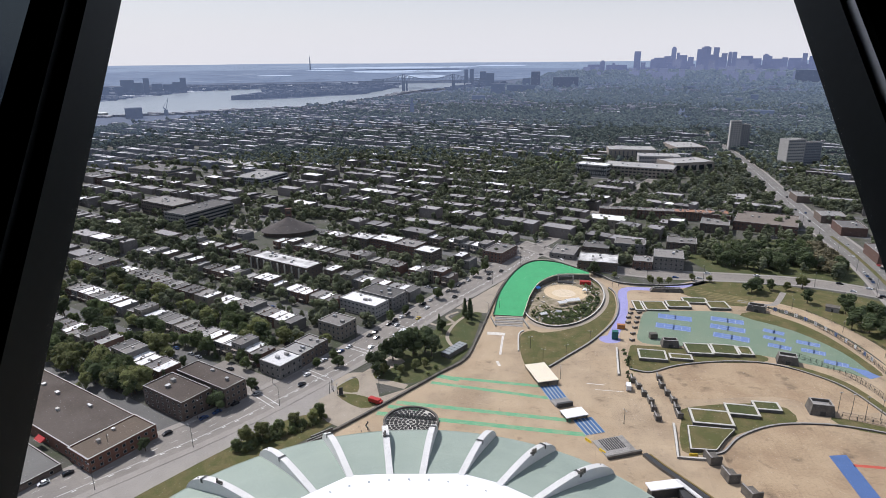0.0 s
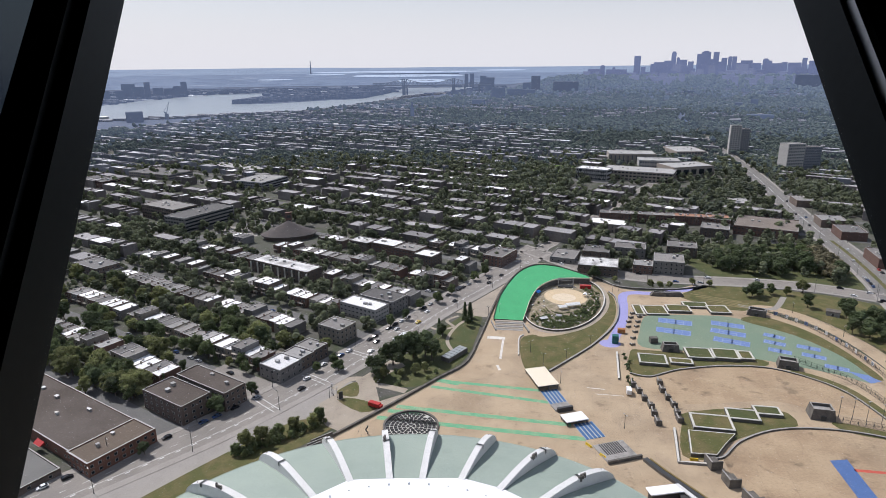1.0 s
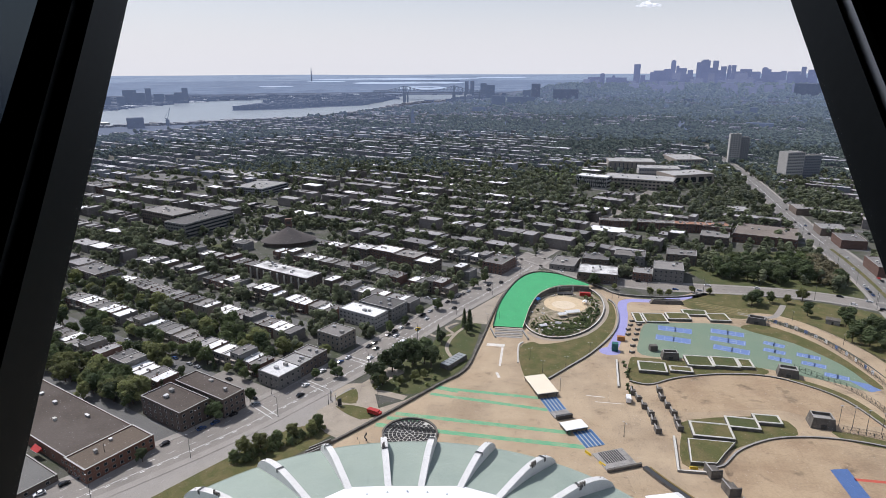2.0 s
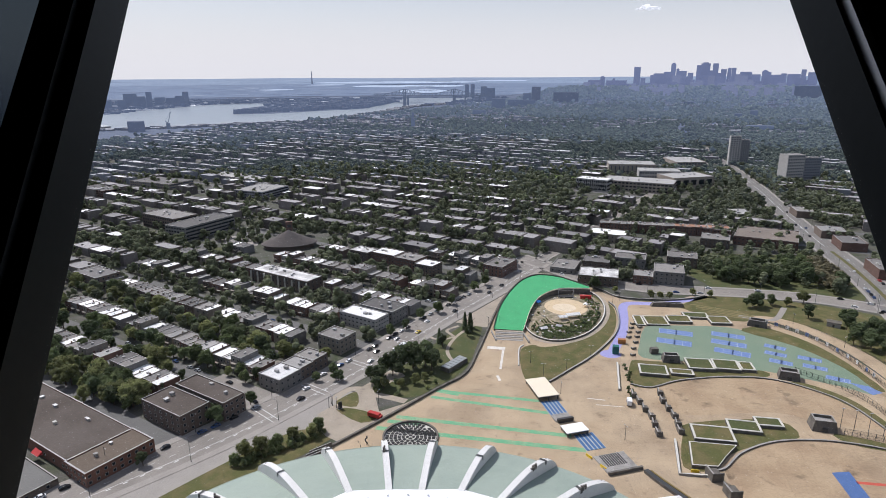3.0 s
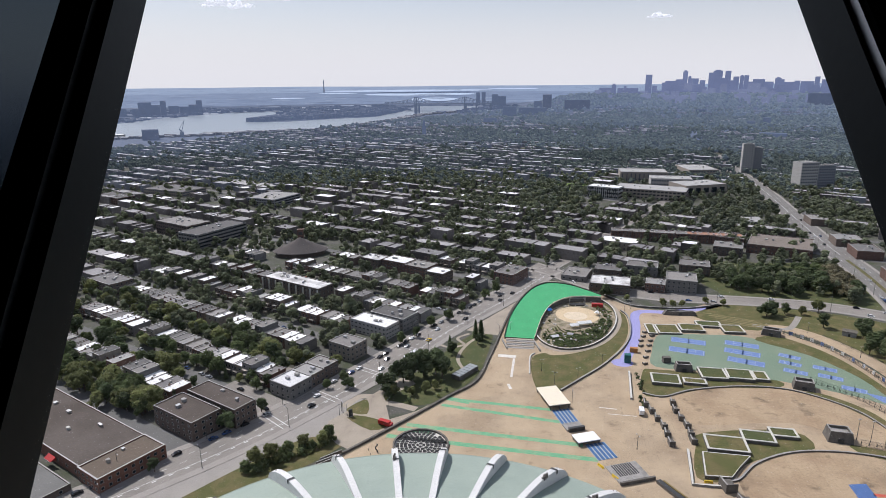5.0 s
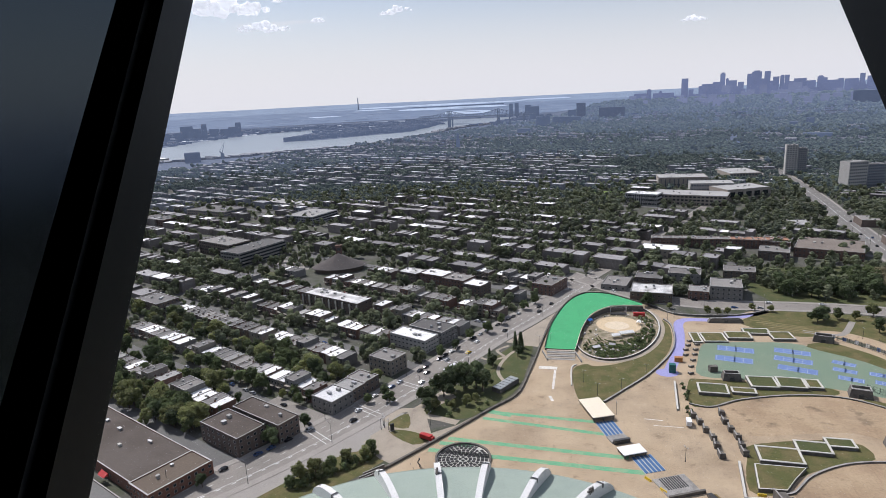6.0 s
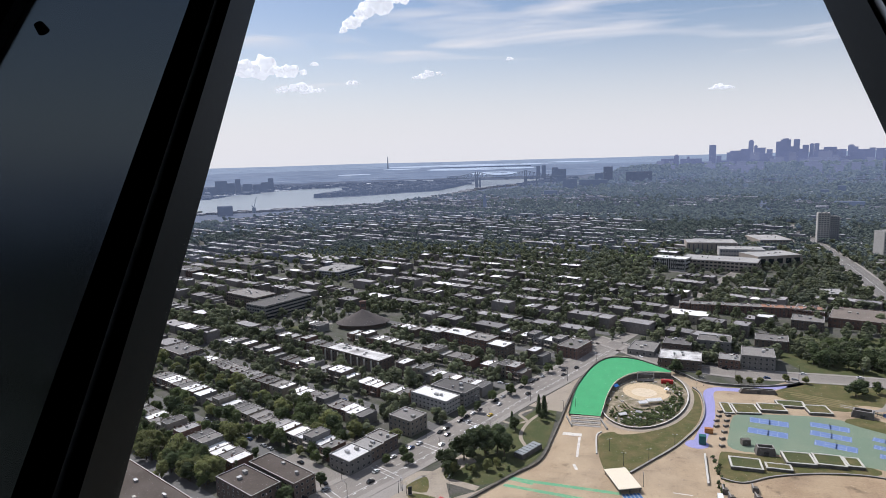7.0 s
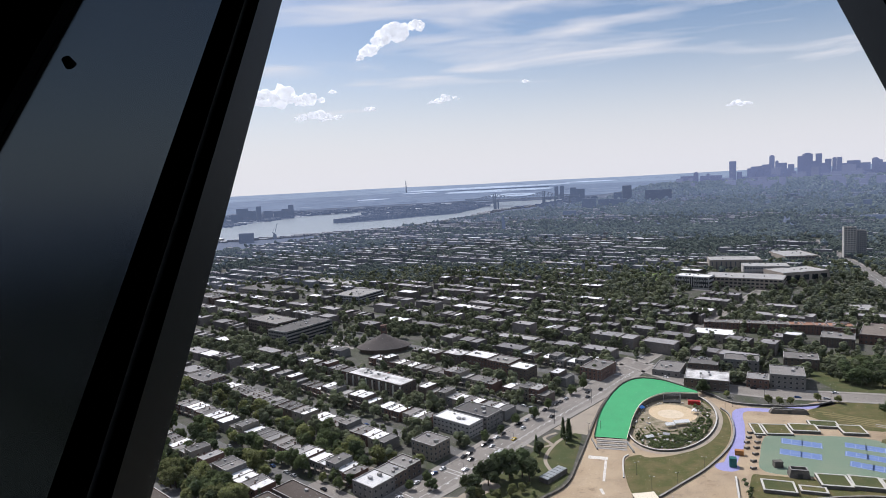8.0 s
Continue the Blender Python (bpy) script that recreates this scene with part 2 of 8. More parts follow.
# the far distance, kilometres off; these materials glow blue to paint in haze
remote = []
for k, share in (("outer", 0.27), ("distant", 0.85), ("remote", 1.5), ("farthest", 2.2)):      # four belts from a kilometre on; haze is painted as blue emission
    haze_glow = (0.046, 0.060, 0.094, share)
    remote.append((surface(k + " walls", (0.15, 0.145, 0.14), 0.9, 0.15, 0.05, 0.3, spread=0.3, glow=haze_glow), surface(k + " roofs", (0.30, 0.295, 0.295), 0.9, 0.1, 0.03, 0.3, spread=0.22, glow=haze_glow),
                   surface(k + " pale roofs", (0.5, 0.5, 0.5), 0.9, 0.08, 0.05, 0.5, spread=0.15, glow=haze_glow), surface(k + " woods", (0.085, 0.103, 0.075), 0.9, 0.15, 0.004, 0.1, spread=0.22, spec=0.1, glow=haze_glow)))
# far land and buildings carry their haze as emission
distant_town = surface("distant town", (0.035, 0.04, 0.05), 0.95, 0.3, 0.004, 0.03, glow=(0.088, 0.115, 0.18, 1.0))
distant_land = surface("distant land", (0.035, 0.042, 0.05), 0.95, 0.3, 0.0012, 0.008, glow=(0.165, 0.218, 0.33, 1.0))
# paler than the land before it: thicker haze, painted in
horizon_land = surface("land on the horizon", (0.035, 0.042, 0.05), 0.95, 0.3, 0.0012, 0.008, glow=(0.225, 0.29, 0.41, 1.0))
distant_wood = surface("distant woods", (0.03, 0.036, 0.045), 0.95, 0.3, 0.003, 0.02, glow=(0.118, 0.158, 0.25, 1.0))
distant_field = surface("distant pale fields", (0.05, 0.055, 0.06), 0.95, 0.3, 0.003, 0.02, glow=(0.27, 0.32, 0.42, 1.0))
# steel, towers and blocks: blue haze painted as emission
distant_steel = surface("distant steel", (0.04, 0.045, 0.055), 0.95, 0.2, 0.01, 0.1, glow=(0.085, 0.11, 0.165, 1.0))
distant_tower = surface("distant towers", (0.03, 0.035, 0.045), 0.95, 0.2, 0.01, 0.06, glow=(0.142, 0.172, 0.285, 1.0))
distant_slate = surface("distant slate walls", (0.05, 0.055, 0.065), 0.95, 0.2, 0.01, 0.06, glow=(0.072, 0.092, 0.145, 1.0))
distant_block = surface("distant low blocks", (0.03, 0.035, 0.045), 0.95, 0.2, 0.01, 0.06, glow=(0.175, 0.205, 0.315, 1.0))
# the glow paints in haze and the sky reflected by far water
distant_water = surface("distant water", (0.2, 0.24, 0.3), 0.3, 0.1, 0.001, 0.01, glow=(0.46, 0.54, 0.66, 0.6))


# ---- mesh helpers ----
class Shape:
    """Collects corners and faces; made() turns them into one mesh object."""

    def __init__(self):
        self.v, self.f, self.m = [], [], []

    def face(self, pts, mat=0):
        i = len(self.v)
        self.v += [tuple(p) for p in pts]
        self.f.append(tuple(range(i, i + len(pts))))
        self.m.append(mat)

    def prism(self, plan, z0, z1, mat=0, top=None, bottom=False):
        """plan: corners counter-clockwise from above."""
        n, i = len(plan), len(self.v)
        self.v += [(x, y, z0) for x, y in plan] + [(x, y, z1) for x, y in plan]
        for k in range(n):
            j = (k + 1) % n
            self.f.append((i + k, i + j, i + n + j, i + n + k))
            self.m.append(mat)
        self.f.append(tuple(range(i + n, i + 2 * n)))
        self.m.append(mat if top is None else top)
        if bottom:
            self.f.append(tuple(range(i + n - 1, i - 1, -1)))
            self.m.append(mat)
        return self

    def box(self, x0, x1, y0, y1, z0, z1, mat=0, top=None, bottom=False):
        return self.prism([(x0, y0), (x1, y0), (x1, y1), (x0, y1)], z0, z1, mat, top, bottom)

    def tube(self, a, b, r0, r1=None, sides=8, mat=0, caps=True):
        a, b = Vector(a), Vector(b)
        r1 = r0 if r1 is None else r1
        d = (b - a).normalized()
        s = d.orthogonal().normalized()
        t = d.cross(s)
        i = len(self.v)
        for p, r in ((a, r0), (b, r1)):
            for k in range(sides):
                g = 2 * math.pi * k / sides
                self.v.append(tuple(p + s * (r * math.cos(g)) + t * (r * math.sin(g))))
        for k in range(sides):
            j = (k + 1) % sides
            self.f.append((i + k, i + j, i + sides + j, i + sides + k))
            self.m.append(mat)
        if caps:
            self.f += [tuple(range(i + sides - 1, i - 1, -1)), tuple(range(i + sides, i + 2 * sides))]
            self.m += [mat, mat]
        return self

    def strip(self, left, right, mat=0):
        """A ribbon between two lines of 3D points, facing up when left lies left of the way."""
        i, n = len(self.v), len(left)
        self.v += [tuple(p) for p in left] + [tuple(p) for p in right]
        for k in range(n - 1):
            self.f.append((i + n + k, i + n + k + 1, i + k + 1, i + k))
            self.m.append(mat)
        return self

    def moved(self, m):
        self.v = [tuple(m @ Vector(p)) for p in self.v]
        return self

    def made(self, name, mats, parent=None, label="", smooth=False):
        me = bpy.data.meshes.new(name)
        me.from_pydata(self.v, [], self.f)
        for k in mats if isinstance(mats, (list, tuple)) else [mats]:
            me.materials.append(k)
        me.polygons.foreach_set("material_index", self.m)
        if smooth:
            me.polygons.foreach_set("use_smooth", [True] * len(self.f))
        me.update()
        ob = new(name, me)
        if parent is not None:
            ob.parent = parent
        return tagged(ob, label)


def thing(name, label, category, group="", at=(0, 0, 0), turn=0.0):
    """An Empty at the base of a thing made of parts."""
    e = tagged(new(name), label, category, group)
    e.matrix_basis = pose(*at, 0, 0, turn)
    return e


def setting(ob, label, category):
    return tagged(ob, label, category, kind="structure")


def smooth_line(pts, steps=6, closed=False):
    """A soft line through a few points (2D or 3D)."""
    p = [Vector(q) for q in pts]
    n, out = len(p), []
    for k in range(n if closed else n - 1):
        if closed:
            a, b, c, d = p[k - 1], p[k], p[(k + 1) % n], p[(k + 2) % n]
        else:
            a, b, c, d = p[max(k - 1, 0)], p[k], p[k + 1], p[min(k + 2, n - 1)]
        for s in range(steps):
            t = s / steps
            out.append(0.5 * (2 * b + (c - a) * t + (2 * a - 5 * b + 4 * c - d) * t * t + (3 * b - a - 3 * c + d) * t ** 3))
    if not closed:
        out.append(p[-1])
    return out


def sides_of(line, half, other=None):
    """Two lines, left and right of a 2D line."""
    left, right = [], []
    for k, p in enumerate(line):
        d = (line[min(k + 1, len(line) - 1)] - line[max(k - 1, 0)]).normalized()
        n = Vector((-d.y, d.x))
        left.append(p + n * half)
        right.append(p - n * (half if other is None else other))
    return left, right


def lift(line, z):
    return [Vector((p.x, p.y, z)) for p in line]


def ellipse(cx, cy, a, b, turn=0.0, n=48, g0=0.0, g1=360.0):
    c, s = math.cos(radians(turn)), math.sin(radians(turn))
    out, whole = [], g1 - g0 >= 359.9
    for k in range(n if whole else n + 1):
        g = radians(g0 + (g1 - g0) * k / n)
        x, y = a * math.cos(g), b * math.sin(g)
        out.append(Vector((cx + c * x - s * y, cy + s * x + c * y)))
    return out


def ring(shape, outer, inner, z0, z1, mat=0, closed=True, top=None):
    """A wall between two lines: outer, inner, and top."""
    n = len(outer)
    for k in range(n if closed else n - 1):
        j = (k + 1) % n
        o, p, q, r = outer[k], outer[j], inner[k], inner[j]
        shape.face([(o.x, o.y, z0), (p.x, p.y, z0), (p.x, p.y, z1), (o.x, o.y, z1)], mat)
        shape.face([(r.x, r.y, z0), (q.x, q.y, z0), (q.x, q.y, z1), (r.x, r.y, z1)], mat)
        shape.face([(o.x, o.y, z1), (p.x, p.y, z1), (r.x, r.y, z1), (q.x, q.y, z1)], mat if top is None else top)
    return shape


def wall_along(shape, line, half, z0, z1, mat=0, top=None):
    left, right = sides_of(line, half)
    ring(shape, right, left, z0, z1, mat, False, top)
    for k in (0, -1):
        a, b = right[k], left[k]
        shape.face([(a.x, a.y, z0), (b.x, b.y, z0), (b.x, b.y, z1), (a.x, a.y, z1)], mat)
    return shape


def inside(x, y, poly):
    hit = False
    for (x0, y0), (x1, y1) in zip(poly, poly[1:] + poly[:1]):
        if (y0 > y) != (y1 > y) and x < (x1 - x0) * (y - y0) / (y1 - y0) + x0:
            hit = not hit
    return hit


def near_line(x, y, line, d):
    """Whether a place lies within d of a line of a few points."""
    for a, b in zip(line, line[1:]):
        ax, ay, bx, by = a[0], a[1], b[0] - a[0], b[1] - a[1]
        t = max(0, min(1, ((x - ax) * bx + (y - ay) * by) / (bx * bx + by * by)))
        if (x - ax - t * bx) ** 2 + (y - ay - t * by) ** 2 < d * d:
            return True
    return False


# ---- the cabin: a dark room behind a window that leans outwards at the top ----
WIN_YAW = radians(2.797)
ax_x = Vector((math.cos(WIN_YAW), math.sin(WIN_YAW), 0))           # along the window
ax_h = Vector((-math.sin(WIN_YAW), math.cos(WIN_YAW), 0))          # level, outwards
ax_m = ax_h * math.cos(radians(50)) + Vector((0, 0, math.sin(radians(50))))   # up the glass
ax_q = ax_x.cross(ax_m) * -1                                          # out through the glass
if ax_q.y < 0:
    ax_q = -ax_q
TO_WIN = Matrix.Translation((0, 0, EYE)) @ Matrix((ax_x, ax_q, ax_m)).transposed().to_4x4()
TO_ROOM = Matrix.Translation((0, 0, EYE)) @ Matrix((ax_x, ax_h, Vector((0, 0, 1)))).transposed().to_4x4()
QG, S0, S1 = 0.76, -0.95, 2.3   # the glass's distance and its lower and upper ends

frame_grey = surface("grey anodised frame", (0.0105, 0.0145, 0.0155), 0.5, 0.12, 3.0, 60.0, spec=0.12)
gasket = surface("black rubber gasket", (0.006, 0.006, 0.006), 0.7, 0.2, 4.0, 80.0)
silver = surface("bright aluminium bead", (0.42, 0.42, 0.43), 0.35, 0.06, 3.0, 60.0, metal=0.5)
bead_grey = surface("grey metal bead", (0.09, 0.09, 0.092), 0.5, 0.1, 3.0, 60.0)
cabin_dark = surface("dark cabin lining", (0.03, 0.032, 0.032), 0.8, 0.2, 2.0, 25.0)
cabin_floor = surface("dark carpet", (0.03, 0.03, 0.032), 0.95, 0.2, 2.0, 40.0)


def pane_material(name, tint, gloss):
    m = bpy.data.materials.new(name)
    m.use_nodes = True
    n, l = m.node_tree.nodes, m.node_tree.links
    n.clear()
    t, g, mix = n.new("ShaderNodeBsdfTransparent"), n.new("ShaderNodeBsdfGlossy"), n.new("ShaderNodeMixShader")
    t.inputs[0].default_value = (*tint, 1)
    g.inputs["Roughness"].default_value = 0.02
    mix.inputs[0].default_value = gloss
    l.new(t.outputs[0], mix.inputs[1])
    l.new(g.outputs[0], mix.inputs[2])
    l.new(mix.outputs[0], n.new("ShaderNodeOutputMaterial").inputs[0])
    return m


clear_pane = pane_material("clear window glass", (0.97, 0.985, 0.98), 0.012)
pn, pl_ = clear_pane.node_tree.nodes, clear_pane.node_tree.links       # a thin dust film, added as a veil that lifts the darks like haze
film, over = pn.new("ShaderNodeBsdfTranslucent"), pn.new("ShaderNodeMixShader")
film.inputs[0].default_value, over.inputs[0].default_value = (0.9, 0.93, 1.0, 1), 0.012
pout = next(k for k in pn if k.type == "OUTPUT_MATERIAL")
pl_.new(pout.inputs[0].links[0].from_socket, over.inputs[1])
pl_.new(film.outputs[0], over.inputs[2])
pl_.new(over.outputs[0], pout.inputs[0])
tinted_pane = bpy.data.materials.new("dark frosted glass")
tinted_pane.use_nodes = True
tn, tl = tinted_pane.node_tree.nodes, tinted_pane.node_tree.links
tn.clear()
soft, sheen, tmix = tn.new("ShaderNodeBsdfRefraction"), tn.new("ShaderNodeBsdfGlossy"), tn.new("ShaderNodeMixShader")
soft.inputs["Color"].default_value, soft.inputs["Roughness"].default_value, soft.inputs["IOR"].default_value = (0.215, 0.24, 0.256, 1), 0.22, 1.45
sheen.inputs["Roughness"].default_value, tmix.inputs[0].default_value = 0.15, 0.02
tl.new(soft.outputs[0], tmix.inputs[1])
tl.new(sheen.outputs[0], tmix.inputs[2])
tl.new(tmix.outputs[0], tn.new("ShaderNodeOutputMaterial").inputs[0])


def bars(name, pieces, label, parent):
    """Bars that run up the window: (x0, x1, q0, q1, material)."""
    for x0, x1, q0, q1, mt, nm in pieces:
        Shape().box(x0, x1, q0, q1, S0, S1, bottom=True).moved(TO_WIN).made(nm, mt, parent)


window = setting(new("window_1"), "leaning cabin window with grey metal mullions and tinted side glass", "window")
bars("mullion", [
    (-0.566, -0.548, 0.694, 0.775, frame_grey, "mullion"),
    (-0.5705, -0.566, 0.700, 0.775, gasket, "gasket"),
    (-0.577, -0.5705, 0.682, 0.775, bead_grey, "bead"),
    (-0.620, -0.577, 0.6935, 0.775, gasket, "gasket"),
    (-0.664, -0.620, 0.742, 0.775, gasket, "gasket"),
    (-1.16, -1.03, 0.735, 0.78, gasket, "mullion"),
    (0.551, 0.5555, 0.690, 0.775, frame_grey, "mullion"),
    (0.5555, 0.5595, 0.697, 0.775, gasket, "gasket"),
    (0.5595, 0.5725, 0.6746, 0.775, silver, "bead"),
    (0.5725, 0.585, 0.699, 0.775, gasket, "gasket"),
    (0.585, 0.66, 0.6905, 0.775, frame_grey, "mullion"),
    (1.03, 1.16, 0.735, 0.78, gasket, "mullion"),
], "", window)
for x0, x1, mt, nm in ((-0.548, 0.551, clear_pane, "pane"), (-1.03, -0.664, tinted_pane, "tinted_pane"), (0.66, 1.03, tinted_pane, "tinted_pane")):
    pane = Shape()
    if nm == "tinted_pane":
        pane.box(x0, x1, QG, QG + 0.008, S0, S1, bottom=True)
    else:
        pane.face([(x0, QG + 0.001, S0), (x1, QG + 0.001, S0), (x1, QG + 0.001, S1), (x0, QG + 0.001, S1)])
    pane = pane.moved(TO_WIN).made(nm, mt, window)
    pane.visible_shadow = False
screw = Shape().tube((-0.955, QG - 0.004, 1.0), (-0.955, QG - 0.022, 1.0), 0.012, 0.009, 10).moved(TO_WIN).made("screw", gasket, window, "small black screw head")
for s0, s1, nm in ((S0 - 0.12, S0, "lower_rail"), (S1, S1 + 0.12, "upper_rail")):
    Shape().box(-1.16, 1.16, 0.69, 0.78, s0, s1, bottom=True).moved(TO_WIN).made(nm, frame_grey, window)
# the wall round the window, in the same leaning plane, and the room behind it
for x0, x1, s0, s1, nm in ((-3.2, -1.16, -1.5, 2.72, "wall_front_west"), (1.16, 3.2, -1.5, 2.72, "wall_front_east"),
                           (-1.16, 1.16, -1.5, S0 - 0.12, "wall_front_low"), (-1.16, 1.16, S1 + 0.12, 2.72, "wall_front_high")):
    setting(Shape().box(x0, x1, 0.74, 0.86, s0, s1, bottom=True).moved(TO_WIN).made(nm, cabin_dark), "dark leaning wall panel beside the cabin window", "wall")
setting(Shape().box(-3.3, 3.3, -4.2, -0.2, -1.75, -1.6, bottom=True).moved(TO_ROOM).made("floor", cabin_floor), "dark carpeted cabin floor", "floor")
setting(Shape().box(-3.3, 3.3, -4.2, 2.5, 1.55, 1.7, bottom=True).moved(TO_ROOM).made("ceiling", cabin_dark), "dark cabin ceiling", "ceiling")
setting(Shape().box(-3.3, 3.3, -4.3, -4.15, -1.7, 1.7, bottom=True).moved(TO_ROOM).made("wall_back", cabin_dark), "dark cabin back wall", "wall")
for x0, x1, nm in ((-3.3, -3.15, "wall_west"), (3.15, 3.3, "wall_east")):
    side = Shape()
    prof = [(-4.2, -1.7), (-0.2, -1.7), (2.6, 1.7), (-4.2, 1.7)]
    for x, flip in ((x0, 1), (x1, -1)):
        side.face([(x, y, z) for y, z in prof[::flip]])
    for k in range(4):
        a, b = prof[k], prof[(k + 1) % 4]
        side.face([(x0, *a), (x0, *b), (x1, *b), (x1, *a)])
    setting(side.moved(TO_ROOM).made(nm, cabin_dark), "dark cabin side wall", "wall")

# ---- ground: one sheet to the horizon, rising gently in the far distance ----
RADII = [0, 60, 150, 300, 500, 800, 1200, 1700, 2300, 2600, 2900, 3200, 3500, 3800, 4100, 4250, 4300, 4450, 4600, 4720, 4800, 4830]


def land_z(x, y):
    """The inner city stands on ground that rises gently towards the hills, east of the river."""
    t = max(0.0, min(1.0, (math.hypot(x, y) - 2600) / 1600))
    a = max(0.0, min(1.0, (math.degrees(math.atan2(x, y)) - 4.0) / 8.0)) if y > 0 else 0.0
    return 66.0 * t * t * (3 - 2 * t) * a * a * (3 - 2 * a)


sheet, NA = Shape(), 240
for k, r in enumerate(RADII):
    rise = max(0.0, (r - 4250) / 550)
    for j in range(NA):
        g = 2 * math.pi * j / NA
        x, y = r * math.sin(g), r * math.cos(g)
        hill = 127 + 5 * noise.noise(Vector((x * 0.0012, y * 0.0012, 3.1))) + 7 * max(0.0, math.sin(g - 0.15))
        sheet.v.append((x, y, max(land_z(x, y) - 0.05, 0.0 if not rise else hill * min(1, rise) ** 0.8) if r > 1200 else -0.05))
for k in range(len(RADII) - 1):
    for j in range(NA):
        a, b = k * NA + j, k * NA + (j + 1) % NA
        sheet.f.append((a, b, b + NA, a + NA))
        # the outer rings glow paler, haze put into the material
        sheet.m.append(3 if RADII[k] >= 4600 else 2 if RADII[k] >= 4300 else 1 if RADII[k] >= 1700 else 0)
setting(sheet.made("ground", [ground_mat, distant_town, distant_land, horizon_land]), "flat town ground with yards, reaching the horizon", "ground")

# ---- the river and its far arms ----
RIVER = [(-1400, 1780), (-1099, 1920), (-873, 2035), (-723, 2130), (-559, 2233), (-362, 2528), (-260, 2890), (-174, 3210), (-5, 3469), (150, 3950),
         (165, 4250), (-235, 4250), (-284, 3519), (-375, 2996), (-558, 2849), (-715, 2678), (-881, 2664), (-978, 2995), (-931, 3390), (-985, 3710),
         (-1245, 3565), (-1390, 2990), (-1405, 2560), (-1950, 2300), (-2300, 1500)]
flow = Shape()
flow.face([(x, y, 0.7) for x, y in RIVER][::1])
river = setting(flow.made("water", water_mat), "broad pale river beyond the town", "water")
bm = bmesh.new()
bm.from_mesh(river.data)
bmesh.ops.triangulate(bm, faces=bm.faces[:])
bmesh.ops.recalc_face_normals(bm, faces=bm.faces[:])
if sum(f.normal.z for f in bm.faces) < 0:
    bmesh.ops.reverse_faces(bm, faces=bm.faces[:])
bm.to_mesh(river.data)
bm.free()

# ---- the street plan: u runs along the main street, v to its left ----
GRID = radians(33)
U, V, ORG = Vector((math.sin(GRID), math.cos(GRID))), Vector((-math.cos(GRID), math.sin(GRID))), Vector((-75, 290))


def town(u, v):
    return ORG + U * u + V * v


def town_uv(x, y):
    d = Vector((x, y)) - ORG
    return d.dot(U), d.dot(V)


MAIN = [(-215, 155), (-140, 226), (-106, 260), (-76, 297), (-46, 338), (-3, 405), (40, 466), (84, 535)]
BACK = [(84, 535), (150, 636), (260, 806), (520, 1206)]
CROSS = [(70, 552), (92, 522), (122, 484), (160, 464), (191, 458), (228, 452), (266, 443), (292, 431), (316, 414), (360, 384), (420, 345)]
DIAG = [(296, 330), (318, 398), (336, 450), (356, 518), (376, 602), (411, 732), (466, 927), (507, 1099), (541, 1255), (578, 1400), (640, 1640), (760, 2060)]


def road(name, pts, half, label, walk_w=3.0, z=0.03, mt=None):
    line = smooth_line(pts, 5)
    left, right = sides_of(line, half)
    setting(Shape().strip(lift(left, z), lift(right, z)).made(name, mt or asphalt), label, "road")
    if walk_w:
        lo, ro = sides_of(line, half + walk_w)
        for a, b, nm in ((lo, left, "pavement"), (right, ro, "pavement")):
            s = Shape().strip(lift(a, 0.17), lift(b, 0.17))
            for edge in (a, b):
                s.strip(lift(edge, 0.17), lift(edge, -0.05))
            setting(s.made(nm, walkway), "pale concrete pavement with a kerb beside the street", "pavement")
    return line


main_line = road("road_main", MAIN, 9.5, "wide worn asphalt street with parked cars", 4.0)
road("road_back", BACK, 4.5, "narrow street running on between the houses", 2.0, 0.05)
cross_line = road("road_cross", CROSS, 7.5, "asphalt avenue along the park", 3.5, 0.045)
diag_line = road("road_diagonal", DIAG[:10], 11.0, "wide boulevard running off into the distance", 3.0, 0.06, boulevard)
STREETS = [-10 + 82 * k for k in range(0, 54)]
side_net = Shape()
for u in STREETS:
    for v0, v1 in ((0, 1100), (-40, -700)):
        if v1 < 0 and u < 380:
            continue
        a, b = town(u, v0), town(u, v1)
        line = [a + (b - a) * (k / 20) for k in range(21)]
        l, r = sides_of(line, 4.5)
        side_net.strip(lift(l, 0.015), lift(r, 0.015))
for v in (305, 570, 840, -170, -420):
    a, b = town(-60 if v > 0 else 420, v), town(2000, v)
    line = [a + (b - a) * (k / 20) for k in range(21)]
    l, r = sides_of(line, 5.5)
    side_net.strip(lift(l, 0.022), lift(r, 0.022))
setting(side_net.made("road_side_streets", asphalt_dark), "grid of narrow asphalt side streets", "road")

# the broad sandy walk between the street and the verge
l, r = sides_of(main_line[:18], -13.3, 31)
setting(Shape().strip(lift(l, 0.028), lift(r, 0.028)).made("pavement_verge", walkway), "broad pale walk between the street and the grass verge", "pavement")

# the grass median of the boulevard, with a kerb
l, r = sides_of(diag_line[6:19], 1.7)
median = Shape().strip(lift(l, 0.2), lift(r, 0.2), 0)
for line in (l, r):
    median.strip(lift(line, 0.2), lift(line, 0.0), 1)
setting(median.made("ground_median", [lawn, walkway]), "narrow grass median of the boulevard", "lawn")

# road markings, each painted line one mesh
marks = Shape()


